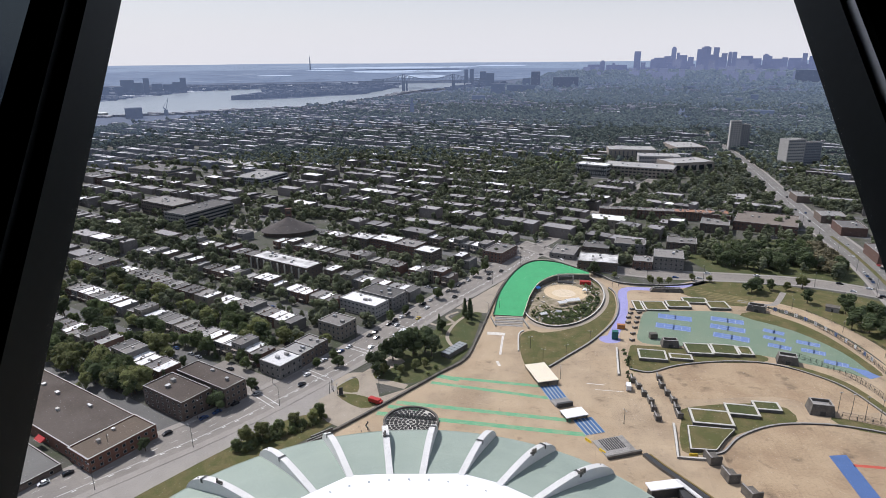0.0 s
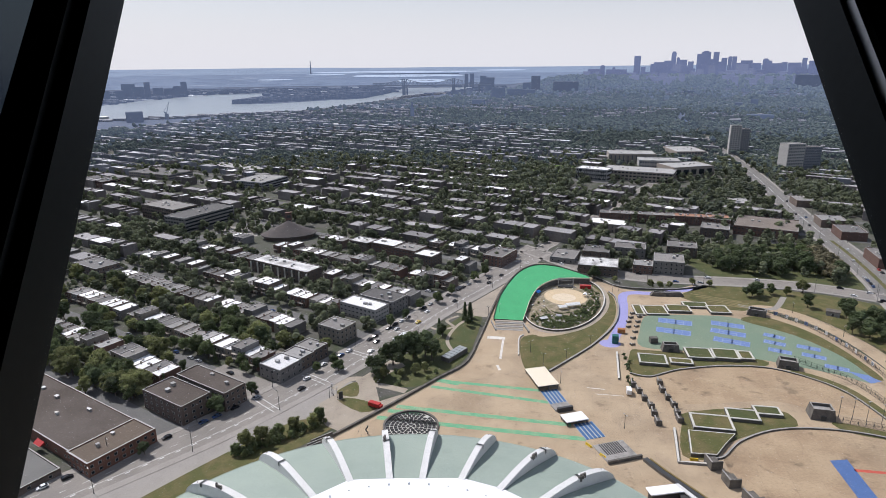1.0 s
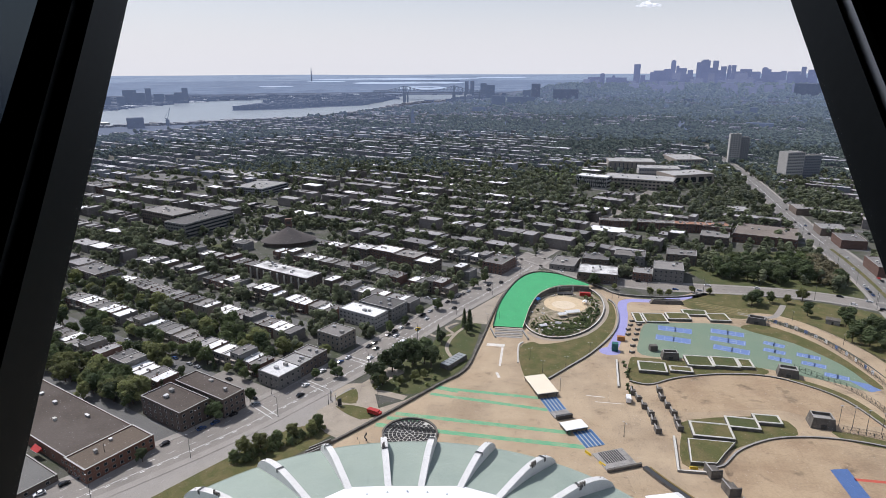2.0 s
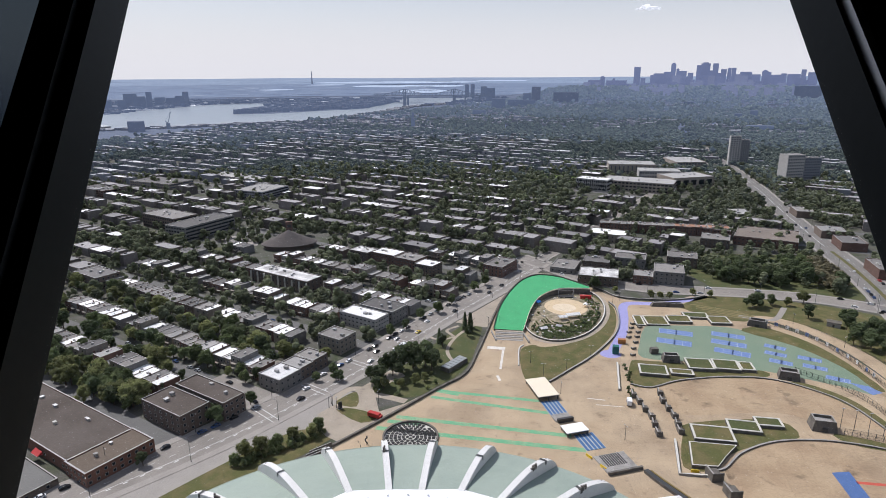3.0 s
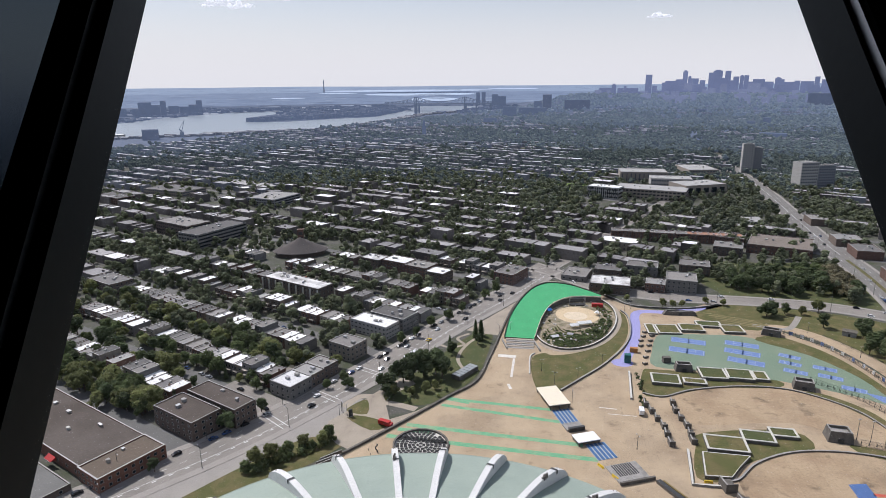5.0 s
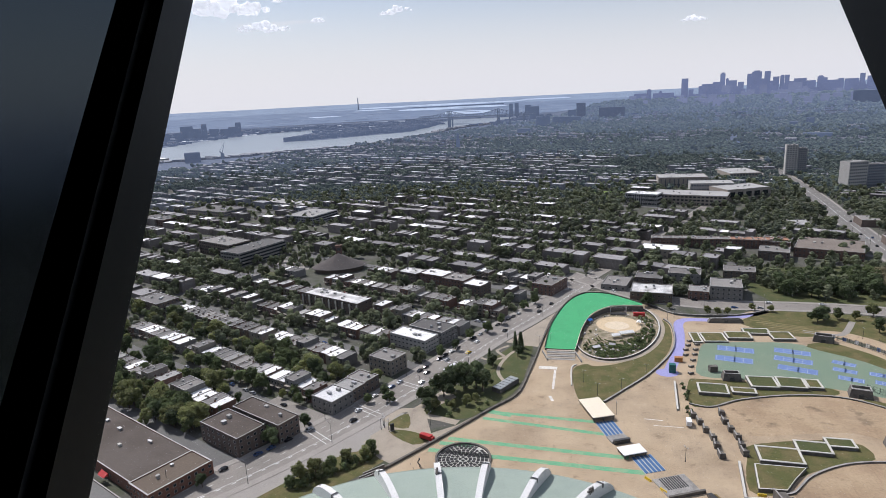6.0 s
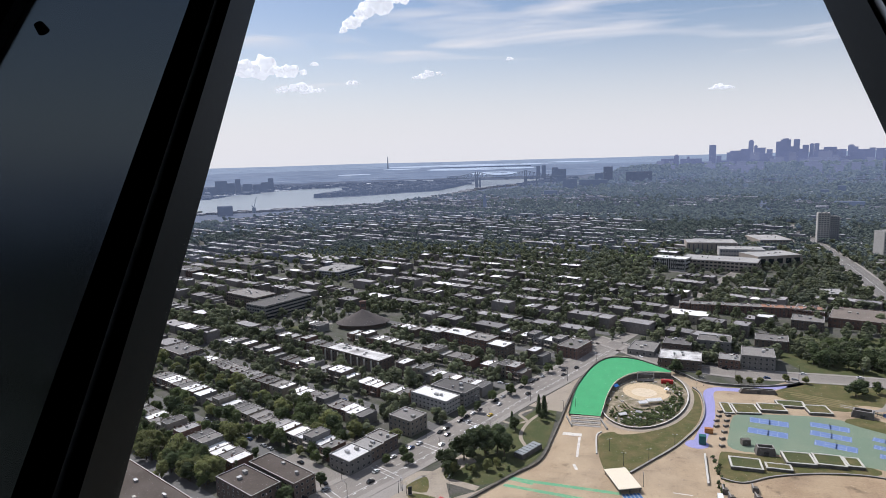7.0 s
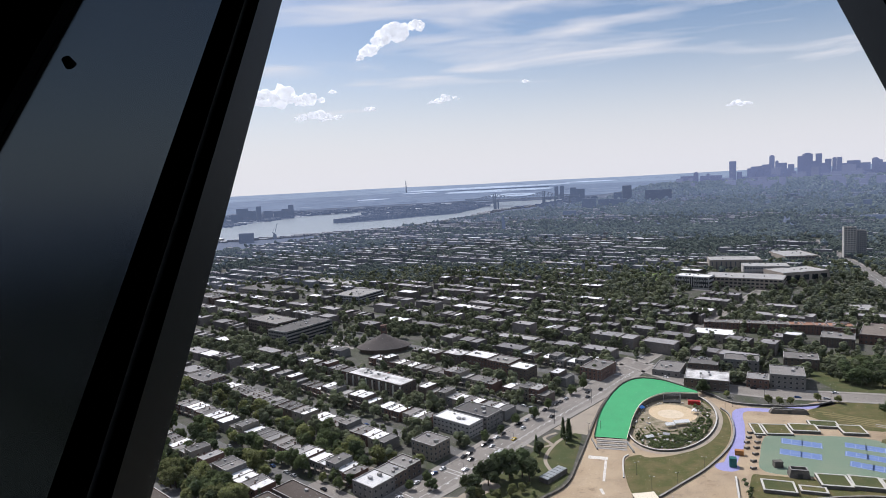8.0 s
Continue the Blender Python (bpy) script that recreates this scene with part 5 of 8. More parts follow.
def tent(at, ang, w, d, h, mt, label):
    e = thing("market_tent", label, "tent", "tents in the garden", at=(*at, 0), turn=ang)
    s, z = Shape(), h * 0.68
    s.face([(-w / 2, -d / 2, z), (w / 2, -d / 2, z), (w / 2, 0, h), (-w / 2, 0, h)])
    s.face([(w / 2, d / 2, z), (-w / 2, d / 2, z), (-w / 2, 0, h), (w / 2, 0, h)])
    s.face([(-w / 2, d / 2, z), (-w / 2, -d / 2, z), (-w / 2, 0, h)])
    s.face([(w / 2, -d / 2, z), (w / 2, d / 2, z), (w / 2, 0, h)])
    for x0, y0, x1, y1 in ((-w / 2, -d / 2, w / 2, -d / 2), (w / 2, d / 2, -w / 2, d / 2)):
        s.face([(x0, y0, z - 0.35), (x1, y1, z - 0.35), (x1, y1, z), (x0, y0, z)])
    s.made("canopy", mt, e)
    for x in (-w / 2 + 0.1, w / 2 - 0.1):
        for y in (-d / 2 + 0.1, d / 2 - 0.1):
            Shape().tube((x, y, 0), (x, y, z), 0.06, sides=5).made("pole", steel_grey, e)


white_cloth = surface("white tent cloth", (0.78, 0.77, 0.74), 0.7, 0.05, 0.5, 3.0)
for at, ang, w, d, h, mt, lb in (((90, 404), 14, 10, 4.5, 3.6, white_cloth, "long white tent beside the sandy ring"), ((82, 400), 14, 6, 4, 3.4, white_cloth, "white tent beside the sandy ring"),
                                 ((69, 429), 40, 4, 4, 3.4, blue_tarp, "small blue tent at the garden wall"), ((66, 381), 20, 5, 3, 3, white_cloth, "white tent near the garden entrance"),
                                 ((103, 424), 70, 4, 3, 3, white_cloth, "small white stall tent in the garden"), ((77, 385), -20, 4, 3, 2.8, steel_grey, "grey garden shed roof tent")):
    tent(at, ang, w, d, h, mt, lb)


def shrub_kind(seed, w, h, mt, label):
    e = thing("shrub", label, "shrub", "shrubs of the park")
    crown(random.Random(seed), w, h, 0.0, 150, 0.30, 6).made("foliage", mt, e)
    Shape().tube((0, 0, -0.05), (0, 0, h * 0.5), 0.1, 0.05, 5).made("stem", bark, e)
    return e


SHRUBS = [shrub_kind(21, 3.4, 2.4, LEAVES[0], "rounded green garden shrub"), shrub_kind(22, 3.0, 1.8, LEAVES[1], "low olive-green garden shrub"), shrub_kind(23, 4.2, 3.0, LEAVES[2], "dense dark green garden shrub")]
for k, (x, y) in enumerate(((96, 395), (108, 420), (60, 385))):
    SHRUBS[k].matrix_basis = pose(x, y, 0)
for k in range(52):
    g, q = R.uniform(0, 360), R.uniform(0.62, 0.96)
    p = ellipse(*GC, 50 * q, 25 * q, GT, 1, g, g + 1)[0]
    if (p - Vector((89, 424))).length > 18 and p.y < 440:
        copy_thing(SHRUBS[R.choice((0, 1, 1, 2))], pose(p.x, p.y, 0.0, 0, 0, R.uniform(0, 360)) @ Matrix.Diagonal((*([R.uniform(0.6, 1.1)] * 3), 1)))
for k in range(26):     # planting beds round the trees by the street
    x, y = R.uniform(-40, 5), R.uniform(296, 330)
    if not near_line(x, y, [(p[0], p[1]) for p in PLAZA[2:8]], 3) and not inside(x, y, PLAZA):
        copy_thing(SHRUBS[R.choice((0, 1, 2))], pose(x, y, 0.0, 0, 0, R.uniform(0, 360)))
for k in range(64):     # a ragged hedge on the verge above the stadium
    t = R.random()
    copy_thing(SHRUBS[R.choice((0, 0, 1))], pose(-93 + 34 * t + R.uniform(-3, 3), 234 + 26 * t + R.uniform(-3, 3), 0.0, 0, 0, R.uniform(0, 360)) @ Matrix.Diagonal((R.uniform(0.8, 1.6), R.uniform(0.8, 1.6), R.uniform(0.7, 1.7), 1)))
for k in range(18):
    x, y = R.uniform(108, 112), R.uniform(0, 1)
    copy_thing(SHRUBS[R.choice((0, 2))], pose(106 - 8 * y + R.uniform(-1.5, 1.5), 330 - 40 * y, 0.0) @ Matrix.Diagonal((0.7, 0.7, 0.7, 1)))

# the leafy bed in the garden, flowers and stones
rg = random.Random(17)
bed, rocks = Shape(), Shape()
moulds = [crown(rg, 2.6, 1.7, 0.0, 40, 0.32, 3, True, 4) for k in range(4)]
for k in range(420):
    g, q = rg.uniform(150, 330), rg.uniform(0.55, 0.97)
    p = ellipse(*GC, 50 * q, 25 * q, GT, 1, g, g + 1)[0]
    if (p - Vector((89, 424))).length < 19 or (p - Vector((87, 402))).length < 7 or (k % 3 and p.y > 400):
        continue
    if k % 4 == 0:
        a = rg.uniform(0.3, 0.9)
        rocks.prism(turned(rect(a * 2, a * 1.4), (p.x, p.y), rg.uniform(0, 90)), 0, a)
    else:
        t, sc, i = rg.choice(moulds), rg.uniform(0.6, 1.3), len(bed.v)
        bed.v += [(p.x + x * sc, p.y + y * sc, z * sc + 0.05) for x, y, z in t.v]
        bed.f += [tuple(i + j for j in f) for f in t.f]
        bed.m += t.m
for row in range(9):      # planted rows that curve round the sandy ring
    q = 0.42 + 0.062 * row
    for k in range(120):
        p = ellipse(*GC, 51 * q, 26 * q, GT, 1, 128 + 1.75 * k, 129 + 1.75 * k)[0]
        if rg.random() < 0.42 or (p - Vector((89, 424))).length < 18.5 or (p - Vector((87, 402))).length < 6 or (k // 13 + row) % 4 == 0:
            continue
        t, sc, i = rg.choice(moulds), rg.uniform(0.25, 0.7), len(bed.v)
        bed.v += [(p.x + x * sc, p.y + y * sc, z * sc + 0.05) for x, y, z in t.v]
        bed.f += [tuple(i + j for j in f) for f in t.f]
        bed.m += [rg.choice((0, 1, 1, 2))] * len(t.f)
for k in range(70):      # pots, crates and benches among the beds
    p = ellipse(*GC, 48, 24, GT, 1, rg.uniform(0, 360), 361)[0].lerp(Vector(GC), rg.random() * 0.5)
    if (p - Vector((89, 424))).length > 17:
        a = rg.uniform(0.25, 0.6)
        rocks.prism(turned(rect(a * rg.uniform(1.5, 5), a * 1.6), (p.x, p.y), rg.uniform(0, 90)), 0, a * 1.3)
tagged(bed.made("garden_bed", [LEAVES[0], LEAVES[1], LEAVES[2]]), "lush low planting in the garden bed", "plants", kind="stuff")
tagged(rocks.made("garden_stones", rim_white), "pale boulders strewn in the garden", "stones", kind="stuff")

# lawns, each a sheet of its own
LAWNS = [
    ("crescent", [(113, 450), (121, 432), (123, 420), (118, 395), (108, 371), (89, 344), (70, 324), (54, 306.5), (46.5, 308), (44.6, 328), (47.5, 352), (56, 359), (62, 355.5), (80, 361), (100, 378), (112, 402), (117, 425)], 0.10, lawn, "dry crescent lawn beside the garden"),
    ("terrace_upper", [(110, 334), (102, 307), (112, 303.5), (130, 309.5), (147, 313.5), (178, 313.5), (182, 322), (150, 330), (118, 336)], 0.11, lawn, "lawn of the court terrace"),
    ("terrace_lower", [(112, 257), (103.5, 233), (115, 230.5), (128, 242), (148, 250.5), (166, 255), (162, 270), (120, 268)], 0.11, lawn, "lawn of the lower terrace"),
    ("slope", [(172, 420), (186, 436), (200, 447), (235, 417), (217, 399), (198, 396)], 0.10, lawn, "dry sloping lawn with mown ridges"),
    ("east", [(200, 446), (228, 440), (262, 430), (288, 416), (306, 398), (318, 360), (305, 300), (262, 290), (256, 330), (248, 366), (222, 404)], 0.05, lawn, "dry park lawn with trees"),
    ("fence_bank", [(212, 385), (224, 372), (232, 355), (236, 330), (236, 300), (231, 300), (230, 325), (218, 355), (196, 379)], 0.115, lawn, "grass bank along the court fence"),
    ("fence_bank", [(194, 309), (205, 300), (213, 285), (215, 262), (211, 262), (207, 282), (199, 297), (190, 306)], 0.115, lawn, "grass bank along the terrace fence"),
    ("fence_bank", [(184, 258), (205, 248), (222, 232), (222, 226), (203, 241), (186, 249)], 0.115, lawn, "grass bank along the lower fence"),
    ("verge", [(-150, 165), (-127, 200), (-104, 229), (-88, 247), (-74, 261), (-63, 264), (-53, 256), (-86, 219), (-112, 180)], 0.045, lawn, "grass verge between the street and the esplanade wall"),
    ("island", [(-56, 288), (-45, 285), (-47, 300), (-54, 294)], 0.085, lawn, "small triangular lawn"),
    ("island", [(-55, 282), (-41, 269.5), (-33, 275.5), (-46, 283)], 0.085, lawn, "small lawn behind a low wall"),
    ("grove", [(-42, 298), (-38, 312), (-22, 334), (-8, 357), (14, 392), (26, 394), (19, 350), (10, 322), (-5, 305), (-17, 294)], 0.045, lawn_lush, "shaded lawn with trees beside the esplanade"),
    ("park", [(212, 468), (262, 456), (300, 440), (318, 440), (345, 540), (280, 556), (214, 556)], 0.03, lawn_lush, "wooded park lawn beyond the avenue"),
]
for nm, pts, z, mt, lb in LAWNS:
    sheet_of("ground_lawn_" + nm, [(p.x, p.y) for p in smooth_line(pts, 3, True)], z, mt, lb, "lawn")
dry_ridge = surface("dry cut grass", (0.21, 0.175, 0.085), 0.95, 0.3, 0.3, 3.0)
for k in range(5):
    a, b = Vector((181 + 2.4 * k, 428 - 5.0 * k)), Vector((212 + 2.0 * k, 411 - 4.2 * k))
    mid_p = (a + b) / 2
    l, r = sides_of([a, a.lerp(mid_p, 0.5) + Vector((0.3, 0.4)), mid_p, mid_p.lerp(b, 0.5) + Vector((-0.3, 0.5)), b], 0.9)
    rdg = Shape().strip(lift(l, 0.12), lift([(p + q) / 2 for p, q in zip(l, r)], 0.5)).strip(lift([(p + q) / 2 for p, q in zip(l, r)], 0.5), lift(r, 0.12))
    setting(rdg.made("ground_ridge", dry_ridge), "low ridge of dry cut grass on the slope", "lawn")
sheet_of("ground_field", [(92, 1010), (90, 968), (158, 950), (205, 956), (220, 1014), (150, 1030)], 0.06, field_mat, "pale green playing field among the houses", "field")
# the tawny grass has some haze painted in as glow
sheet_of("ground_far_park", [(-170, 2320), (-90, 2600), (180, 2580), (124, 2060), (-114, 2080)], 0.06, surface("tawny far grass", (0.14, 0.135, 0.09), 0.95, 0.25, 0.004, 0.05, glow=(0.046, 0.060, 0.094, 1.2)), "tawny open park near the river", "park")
for nm, pts, z in (("mid", [(114, 305), (130, 310.5), (157, 314), (181, 311), (198, 298), (207, 283), (210, 262), (186, 266), (165, 277), (122, 275), (115, 285)], 0.085),
                   ("low", [(120, 230), (133, 242), (150, 250), (167, 252), (186, 249), (206, 240), (224, 222), (225, 160), (150, 130), (122, 190)], 0.085)):
    sheet_of("pavement_terrace_" + nm, [(p.x, p.y) for p in smooth_line(pts, 4, True)], z, plaza_worn, "worn rusty-stained concrete terrace", "plaza")
for nm, pts in (("mid", [(102, 307), (112, 303), (130, 310.5), (157, 314.5), (181, 311.5), (198, 298.5), (207.5, 283), (210.5, 258)]), ("low", [(115, 230), (121, 231.5), (133, 242.5), (150, 250.4), (167, 252.4), (186, 249.6), (206, 240.6), (222, 224)])):
    # sides darker than the top: shade put into the concrete colour
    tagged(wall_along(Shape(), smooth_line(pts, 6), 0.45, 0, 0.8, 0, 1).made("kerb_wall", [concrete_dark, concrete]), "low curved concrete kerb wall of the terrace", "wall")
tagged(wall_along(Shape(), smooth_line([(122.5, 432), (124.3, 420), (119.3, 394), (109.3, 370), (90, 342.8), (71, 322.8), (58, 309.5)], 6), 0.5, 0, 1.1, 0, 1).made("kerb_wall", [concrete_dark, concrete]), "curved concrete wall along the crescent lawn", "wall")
tagged(wall_along(Shape(), smooth_line([(43.5, 330), (46.3, 352), (50, 358)], 6), 0.4, 0, 0.7, 0, 1).made("kerb_wall", [concrete, rim_white]), "low pale wall at the lawn's tip", "wall")
edge_line = smooth_line(PLAZA[0:14], 5)
tagged(wall_along(Shape(), edge_line, 0.55, -0.05, 1.25, 0, 1).made("parapet_wall", [concrete_dark, concrete_dark]), "dark concrete parapet along the edge of the esplanade", "wall")
tagged(wall_along(Shape(), smooth_line([(113, 474), (124, 458), (134, 442), (165, 436), (186, 439), (198, 444.5)], 5), 0.5, 0, 1.2, 0, 1).made("parapet_wall", [concrete_dark, concrete]), "dark parapet beside the avenue", "wall")
for k in range(5):
    p = turned(rect(11 - k, 0.5), (-56 - 1.5 * k, 246 - 2.8 * k), 38)
    tagged(Shape().prism(p, 0, 2.6 - 0.3 * k, 0, 1).made("terrace_wall", [concrete_dark, concrete]), "dark stepped wall below the esplanade", "wall")

# painted paths and bands
vl = smooth_line([(200, 445), (184, 437), (158, 429.5), (134, 429), (125, 402), (117, 377), (107, 356), (101, 343)], 6)
a, b = sides_of(vl, 3.2)
setting(Shape().strip(lift(a, 0.10), lift(b, 0.10)).made("pavement_violet", purple_paint), "violet painted path beside the garden", "path")
sheet_of("pavement_violet_end", ellipse(101, 345, 6.5, 5.5, 0, 24), 0.105, purple_paint, "violet painted end of the path", "path")
for n_, (x0, y0, x1, y1, wd) in enumerate(((1, 300, 50, 289.5, 1.3), (-7, 294.5, 52.4, 277.6, 1.3), (-24, 275, 59.7, 257.1, 1.5), (-33, 265, 64, 245.5, 1.6), (-4, 301.5, 8, 297, 1.9), (-28, 271, -12, 268, 1.5))):
    a, b = sides_of([Vector((x0 + (x1 - x0) * k / 8, y0 + (y1 - y0) * k / 8)) for k in range(9)], wd)
    setting(Shape().strip(lift(a, 0.075 + 0.005 * n_), lift(b, 0.075 + 0.005 * n_)).made("pavement_band", stripe_green), "worn green band painted across the esplanade", "painted band")
faded = surface("faded white paint", (0.62, 0.58, 0.52), 0.8, 0.2, 0.3, 2.0)
for x0, y0, x1, y1, wd in ((27, 355.5, 38, 353.5, 2.0), (36.5, 351, 32.5, 326, 0.7), (30, 318, 31, 312, 0.8), (75, 292, 84, 290, 0.35), (78, 285.5, 92, 283, 0.25)):
    a, b = sides_of([Vector((x0, y0)), Vector((x1, y1))], wd)
    setting(Shape().strip(lift(a, 0.115), lift(b, 0.115)).made("pavement_mark", faded), "faded white paint mark on the plaza", "painted mark")
a, b = sides_of(smooth_line([(214, 400), (228, 396), (241, 378), (249, 352), (251, 325), (249, 295), (246, 240)], 6), 5.5)
setting(Shape().strip(lift(a, 0.12), lift(b, 0.12)).made("pavement_fence_path", plaza_mat), "sandy path outside the court fence", "path")
a, b = sides_of(smooth_line([(206, 405), (215, 400), (228, 398), (246, 420)], 6), 2.0)
setting(Shape().strip(lift(a, 0.13), lift(b, 0.13)).made("pavement_park_path", walkway), "narrow pale park path", "path")
for pts in ([(-62, 276), (-50, 291), (-38, 297), (-20, 290)], [(-12, 375), (-4, 368), (6, 372), (2, 382), (10, 390)], [(8, 330), (2, 350), (8, 372), (20, 390)], [(-58, 292), (-52, 303), (-40, 303)]):
    a, b = sides_of(smooth_line(pts, 6), 2.4 if pts[0][0] < -40 else 1.1)
    setting(Shape().strip(lift(a, 0.062), lift(b, 0.062)).made("pavement_grove_path", corner_paving), "winding sandy path", "path")
sheet_of("pavement_corner", [(-66, 272), (-57, 285), (-44, 307), (-28, 330), (-22, 318), (-38, 302), (-33, 280), (-20, 288), (-14, 294), (-5, 303), (-26, 278), (-49, 253), (-56, 258)], 0.055, corner_paving, "sandy paved corner beside the crossing", "plaza")
sheet_of("pavement_street_edge", [(8, 396), (26, 421), (51, 457), (80, 503), (92, 501), (79, 498), (65.4, 488), (53.4, 464), (42.3, 435), (33.3, 402), (29, 387), (20, 390)], 0.05, corner_paving, "sandy paving between the street and the ramp", "pavement")
sheet_of("pavement_blue_field", [(164.8, 228.4), (172.6, 229), (168.8, 200), (161, 199.5)], 0.10, deep_blue, "blue painted strip on the lower terrace", "painted field")
sheet_of("pavement_red_line", [(171.2, 222.6), (186, 220.2), (186, 218.4), (170.9, 220.8)], 0.10, red_paint, "red painted stripe on the lower terrace", "painted field")

# tennis and small courts
sheet_of("pavement_courts", [(p.x, p.y) for p in smooth_line([(133, 383), (140, 388), (165, 388), (190, 384.5), (206, 371), (219, 354), (230, 335), (235, 315), (228, 294), (214, 304), (190, 318), (177, 324), (150, 333), (119, 340), (124, 362)], 4, True)], 0.09, court_green, "grey-green court surface", "court")
for cx, cy, ln, wd, ang in ((152, 377, 21, 8, -20), (145.5, 362, 21, 8, -22), (184, 371.5, 20, 7.4, -24), (179, 359.5, 20.5, 7.4, -27), (175.5, 346.5, 20.5, 7.4, -28), (205, 353.5, 12, 5.4, -36), (200.5, 344, 12, 5.4, -33), (198, 333, 12.5, 5.6, -31), (217, 336.8, 12.5, 5.4, -31), (214, 326, 12.5, 5.4, -31), (218.5, 311.5, 12, 5.4, -32)):
    e = thing("tennis_court", "blue painted tennis court with pale lines and a net", "court", "courts on the terrace", at=(cx, cy, 0.09), turn=ang)
    Shape().box(-ln / 2, ln / 2, -wd / 2, wd / 2, -0.05, 0.012).made("surface", court_blue, e)
    s = Shape()
    for x0, x1, y0, y1 in ((-ln / 2 + 0.5, ln / 2 - 0.5, wd / 2 - 0.55, wd / 2 - 0.6), (-ln / 2 + 0.5, ln / 2 - 0.5, 0.6 - wd / 2, 0.75 - wd / 2), (-ln / 2 + 0.5, -ln / 2 + 0.65, -wd / 2 + 0.6, wd / 2 - 0.6), (ln / 2 - 0.65, ln / 2 - 0.5, -wd / 2 + 0.6, wd / 2 - 0.6),
                           (-ln / 4, -ln / 4 + 0.13, -wd / 2 + 0.75, wd / 2 - 0.55), (ln / 4 - 0.13, ln / 4, -wd / 2 + 0.75, wd / 2 - 0.55), (-ln / 4, ln / 4, -0.07, 0.07)):
        s.face([(x0, y0, 0.017), (x1, y0, 0.017), (x1, y1, 0.017), (x0, y1, 0.017)])
    s.made("lines", court_line, e)
    s = Shape().box(-0.03, 0.03, -wd / 2, wd / 2, 0.1, 1.0, bottom=True)
    s.made("net", steel_dark, e)
    for y in (-wd / 2, wd / 2):
        Shape().tube((0, y, 0), (0, y, 1.1), 0.06, sides=6).made("net_post", steel_dark, e)
sheet_of("pavement_blue_patch", [(222, 308), (230, 303), (233, 296), (226, 294)], 0.105, court_blue, "blue painted corner of the courts", "painted field")


# raised planters with pale rims
def planter(at, ang, w, d, h, turf, label):
    e = thing("planter", label, "planter", "raised planters on the terraces", at=(*at, 0), turn=ang)
    # dark sides carry painted shade under the pale precast rim
    s = Shape()
    for x0, x1, y0, y1 in ((-w / 2, w / 2, -d / 2, -d / 2 + 0.8), (-w / 2, w / 2, d / 2 - 0.8, d / 2), (-w / 2, -w / 2 + 0.8, -d / 2 + 0.8, d / 2 - 0.8), (w / 2 - 0.8, w / 2, -d / 2 + 0.8, d / 2 - 0.8)):
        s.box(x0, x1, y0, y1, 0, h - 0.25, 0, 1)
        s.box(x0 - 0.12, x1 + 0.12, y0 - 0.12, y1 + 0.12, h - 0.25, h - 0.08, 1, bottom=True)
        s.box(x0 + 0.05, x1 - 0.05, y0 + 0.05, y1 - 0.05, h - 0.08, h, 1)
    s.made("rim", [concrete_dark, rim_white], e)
    s, n_ = Shape(), 8
    for i in range(n_):
        for j in range(n_):
            q = []
            for di, dj in ((0, 0), (1, 0), (1, 1), (0, 1)):
                x, y = -w / 2 + 0.8 + (w - 1.6) * (i + di) / n_, -d / 2 + 0.8 + (d - 1.6) * (j + dj) / n_
                q.append((x, y, h - 0.22 + 0.12 * noise.noise(Vector((x * 0.4 + at[0], y * 0.4 + at[1], 0)))))
            s.face(q)
    s.made("turf", turf, e, smooth=True)


for at, ang, w, d, h, tf in (((119.0, 321.4), -11, 15.5, 12, 2.0, lawn_lush), ((134.5, 319.0), -11, 12.4, 6.4, 1.7, lawn), ((148.0, 328.2), -8, 14.4, 13.4, 2.1, lawn_lush), ((162.6, 326.6), -11, 14.0, 12.6, 2.2, lawn_lush), ((173.9, 325.3), -10, 7.6, 10.6, 1.9, lawn),
                             ((133.6, 396.4), -6, 6.2, 17, 1.2, lawn), ((144.9, 395.6), -4, 14.8, 15.5, 1.3, lawn), ((161.0, 396.6), -6, 15.5, 11.5, 2.0, lawn), ((175.2, 403.6), -7, 16.5, 9.5, 1.7, lawn_lush), ((187.6, 394.4), -5, 13.6, 12.8, 1.9, lawn),
                             ((125.8, 256.6), -11, 18.3, 12.6, 2.0, lawn), ((143.2, 262.8), -12, 14.6, 9.6, 1.9, lawn_lush), ((156.8, 266.2), -10, 12.2, 7.8, 1.8, lawn_lush)):
    planter(at, ang, w, d, h, tf, "raised concrete planter with a pale rim and %s turf" % ("green" if tf is lawn_lush else "dry"))


bed = thing("planter", "large raised lawn bed with dark concrete sides", "planter", "raised planters on the terraces")
rim_plan = [(106.6, 232.1), (117.5, 230.8), (124.5, 238.6), (132.6, 246.6), (112.1, 250.2)]
Shape().prism(rim_plan, 0, 1.7, 0, 1).made("rim", [concrete_dark, rim_white], bed)
mid_x, mid_y = sum(p[0] for p in rim_plan) / 5, sum(p[1] for p in rim_plan) / 5
Shape().prism([(x + (mid_x - x) * 0.07, y + (mid_y - y) * 0.07) for x, y in rim_plan], 1.5, 1.78).made("turf", lawn, bed)


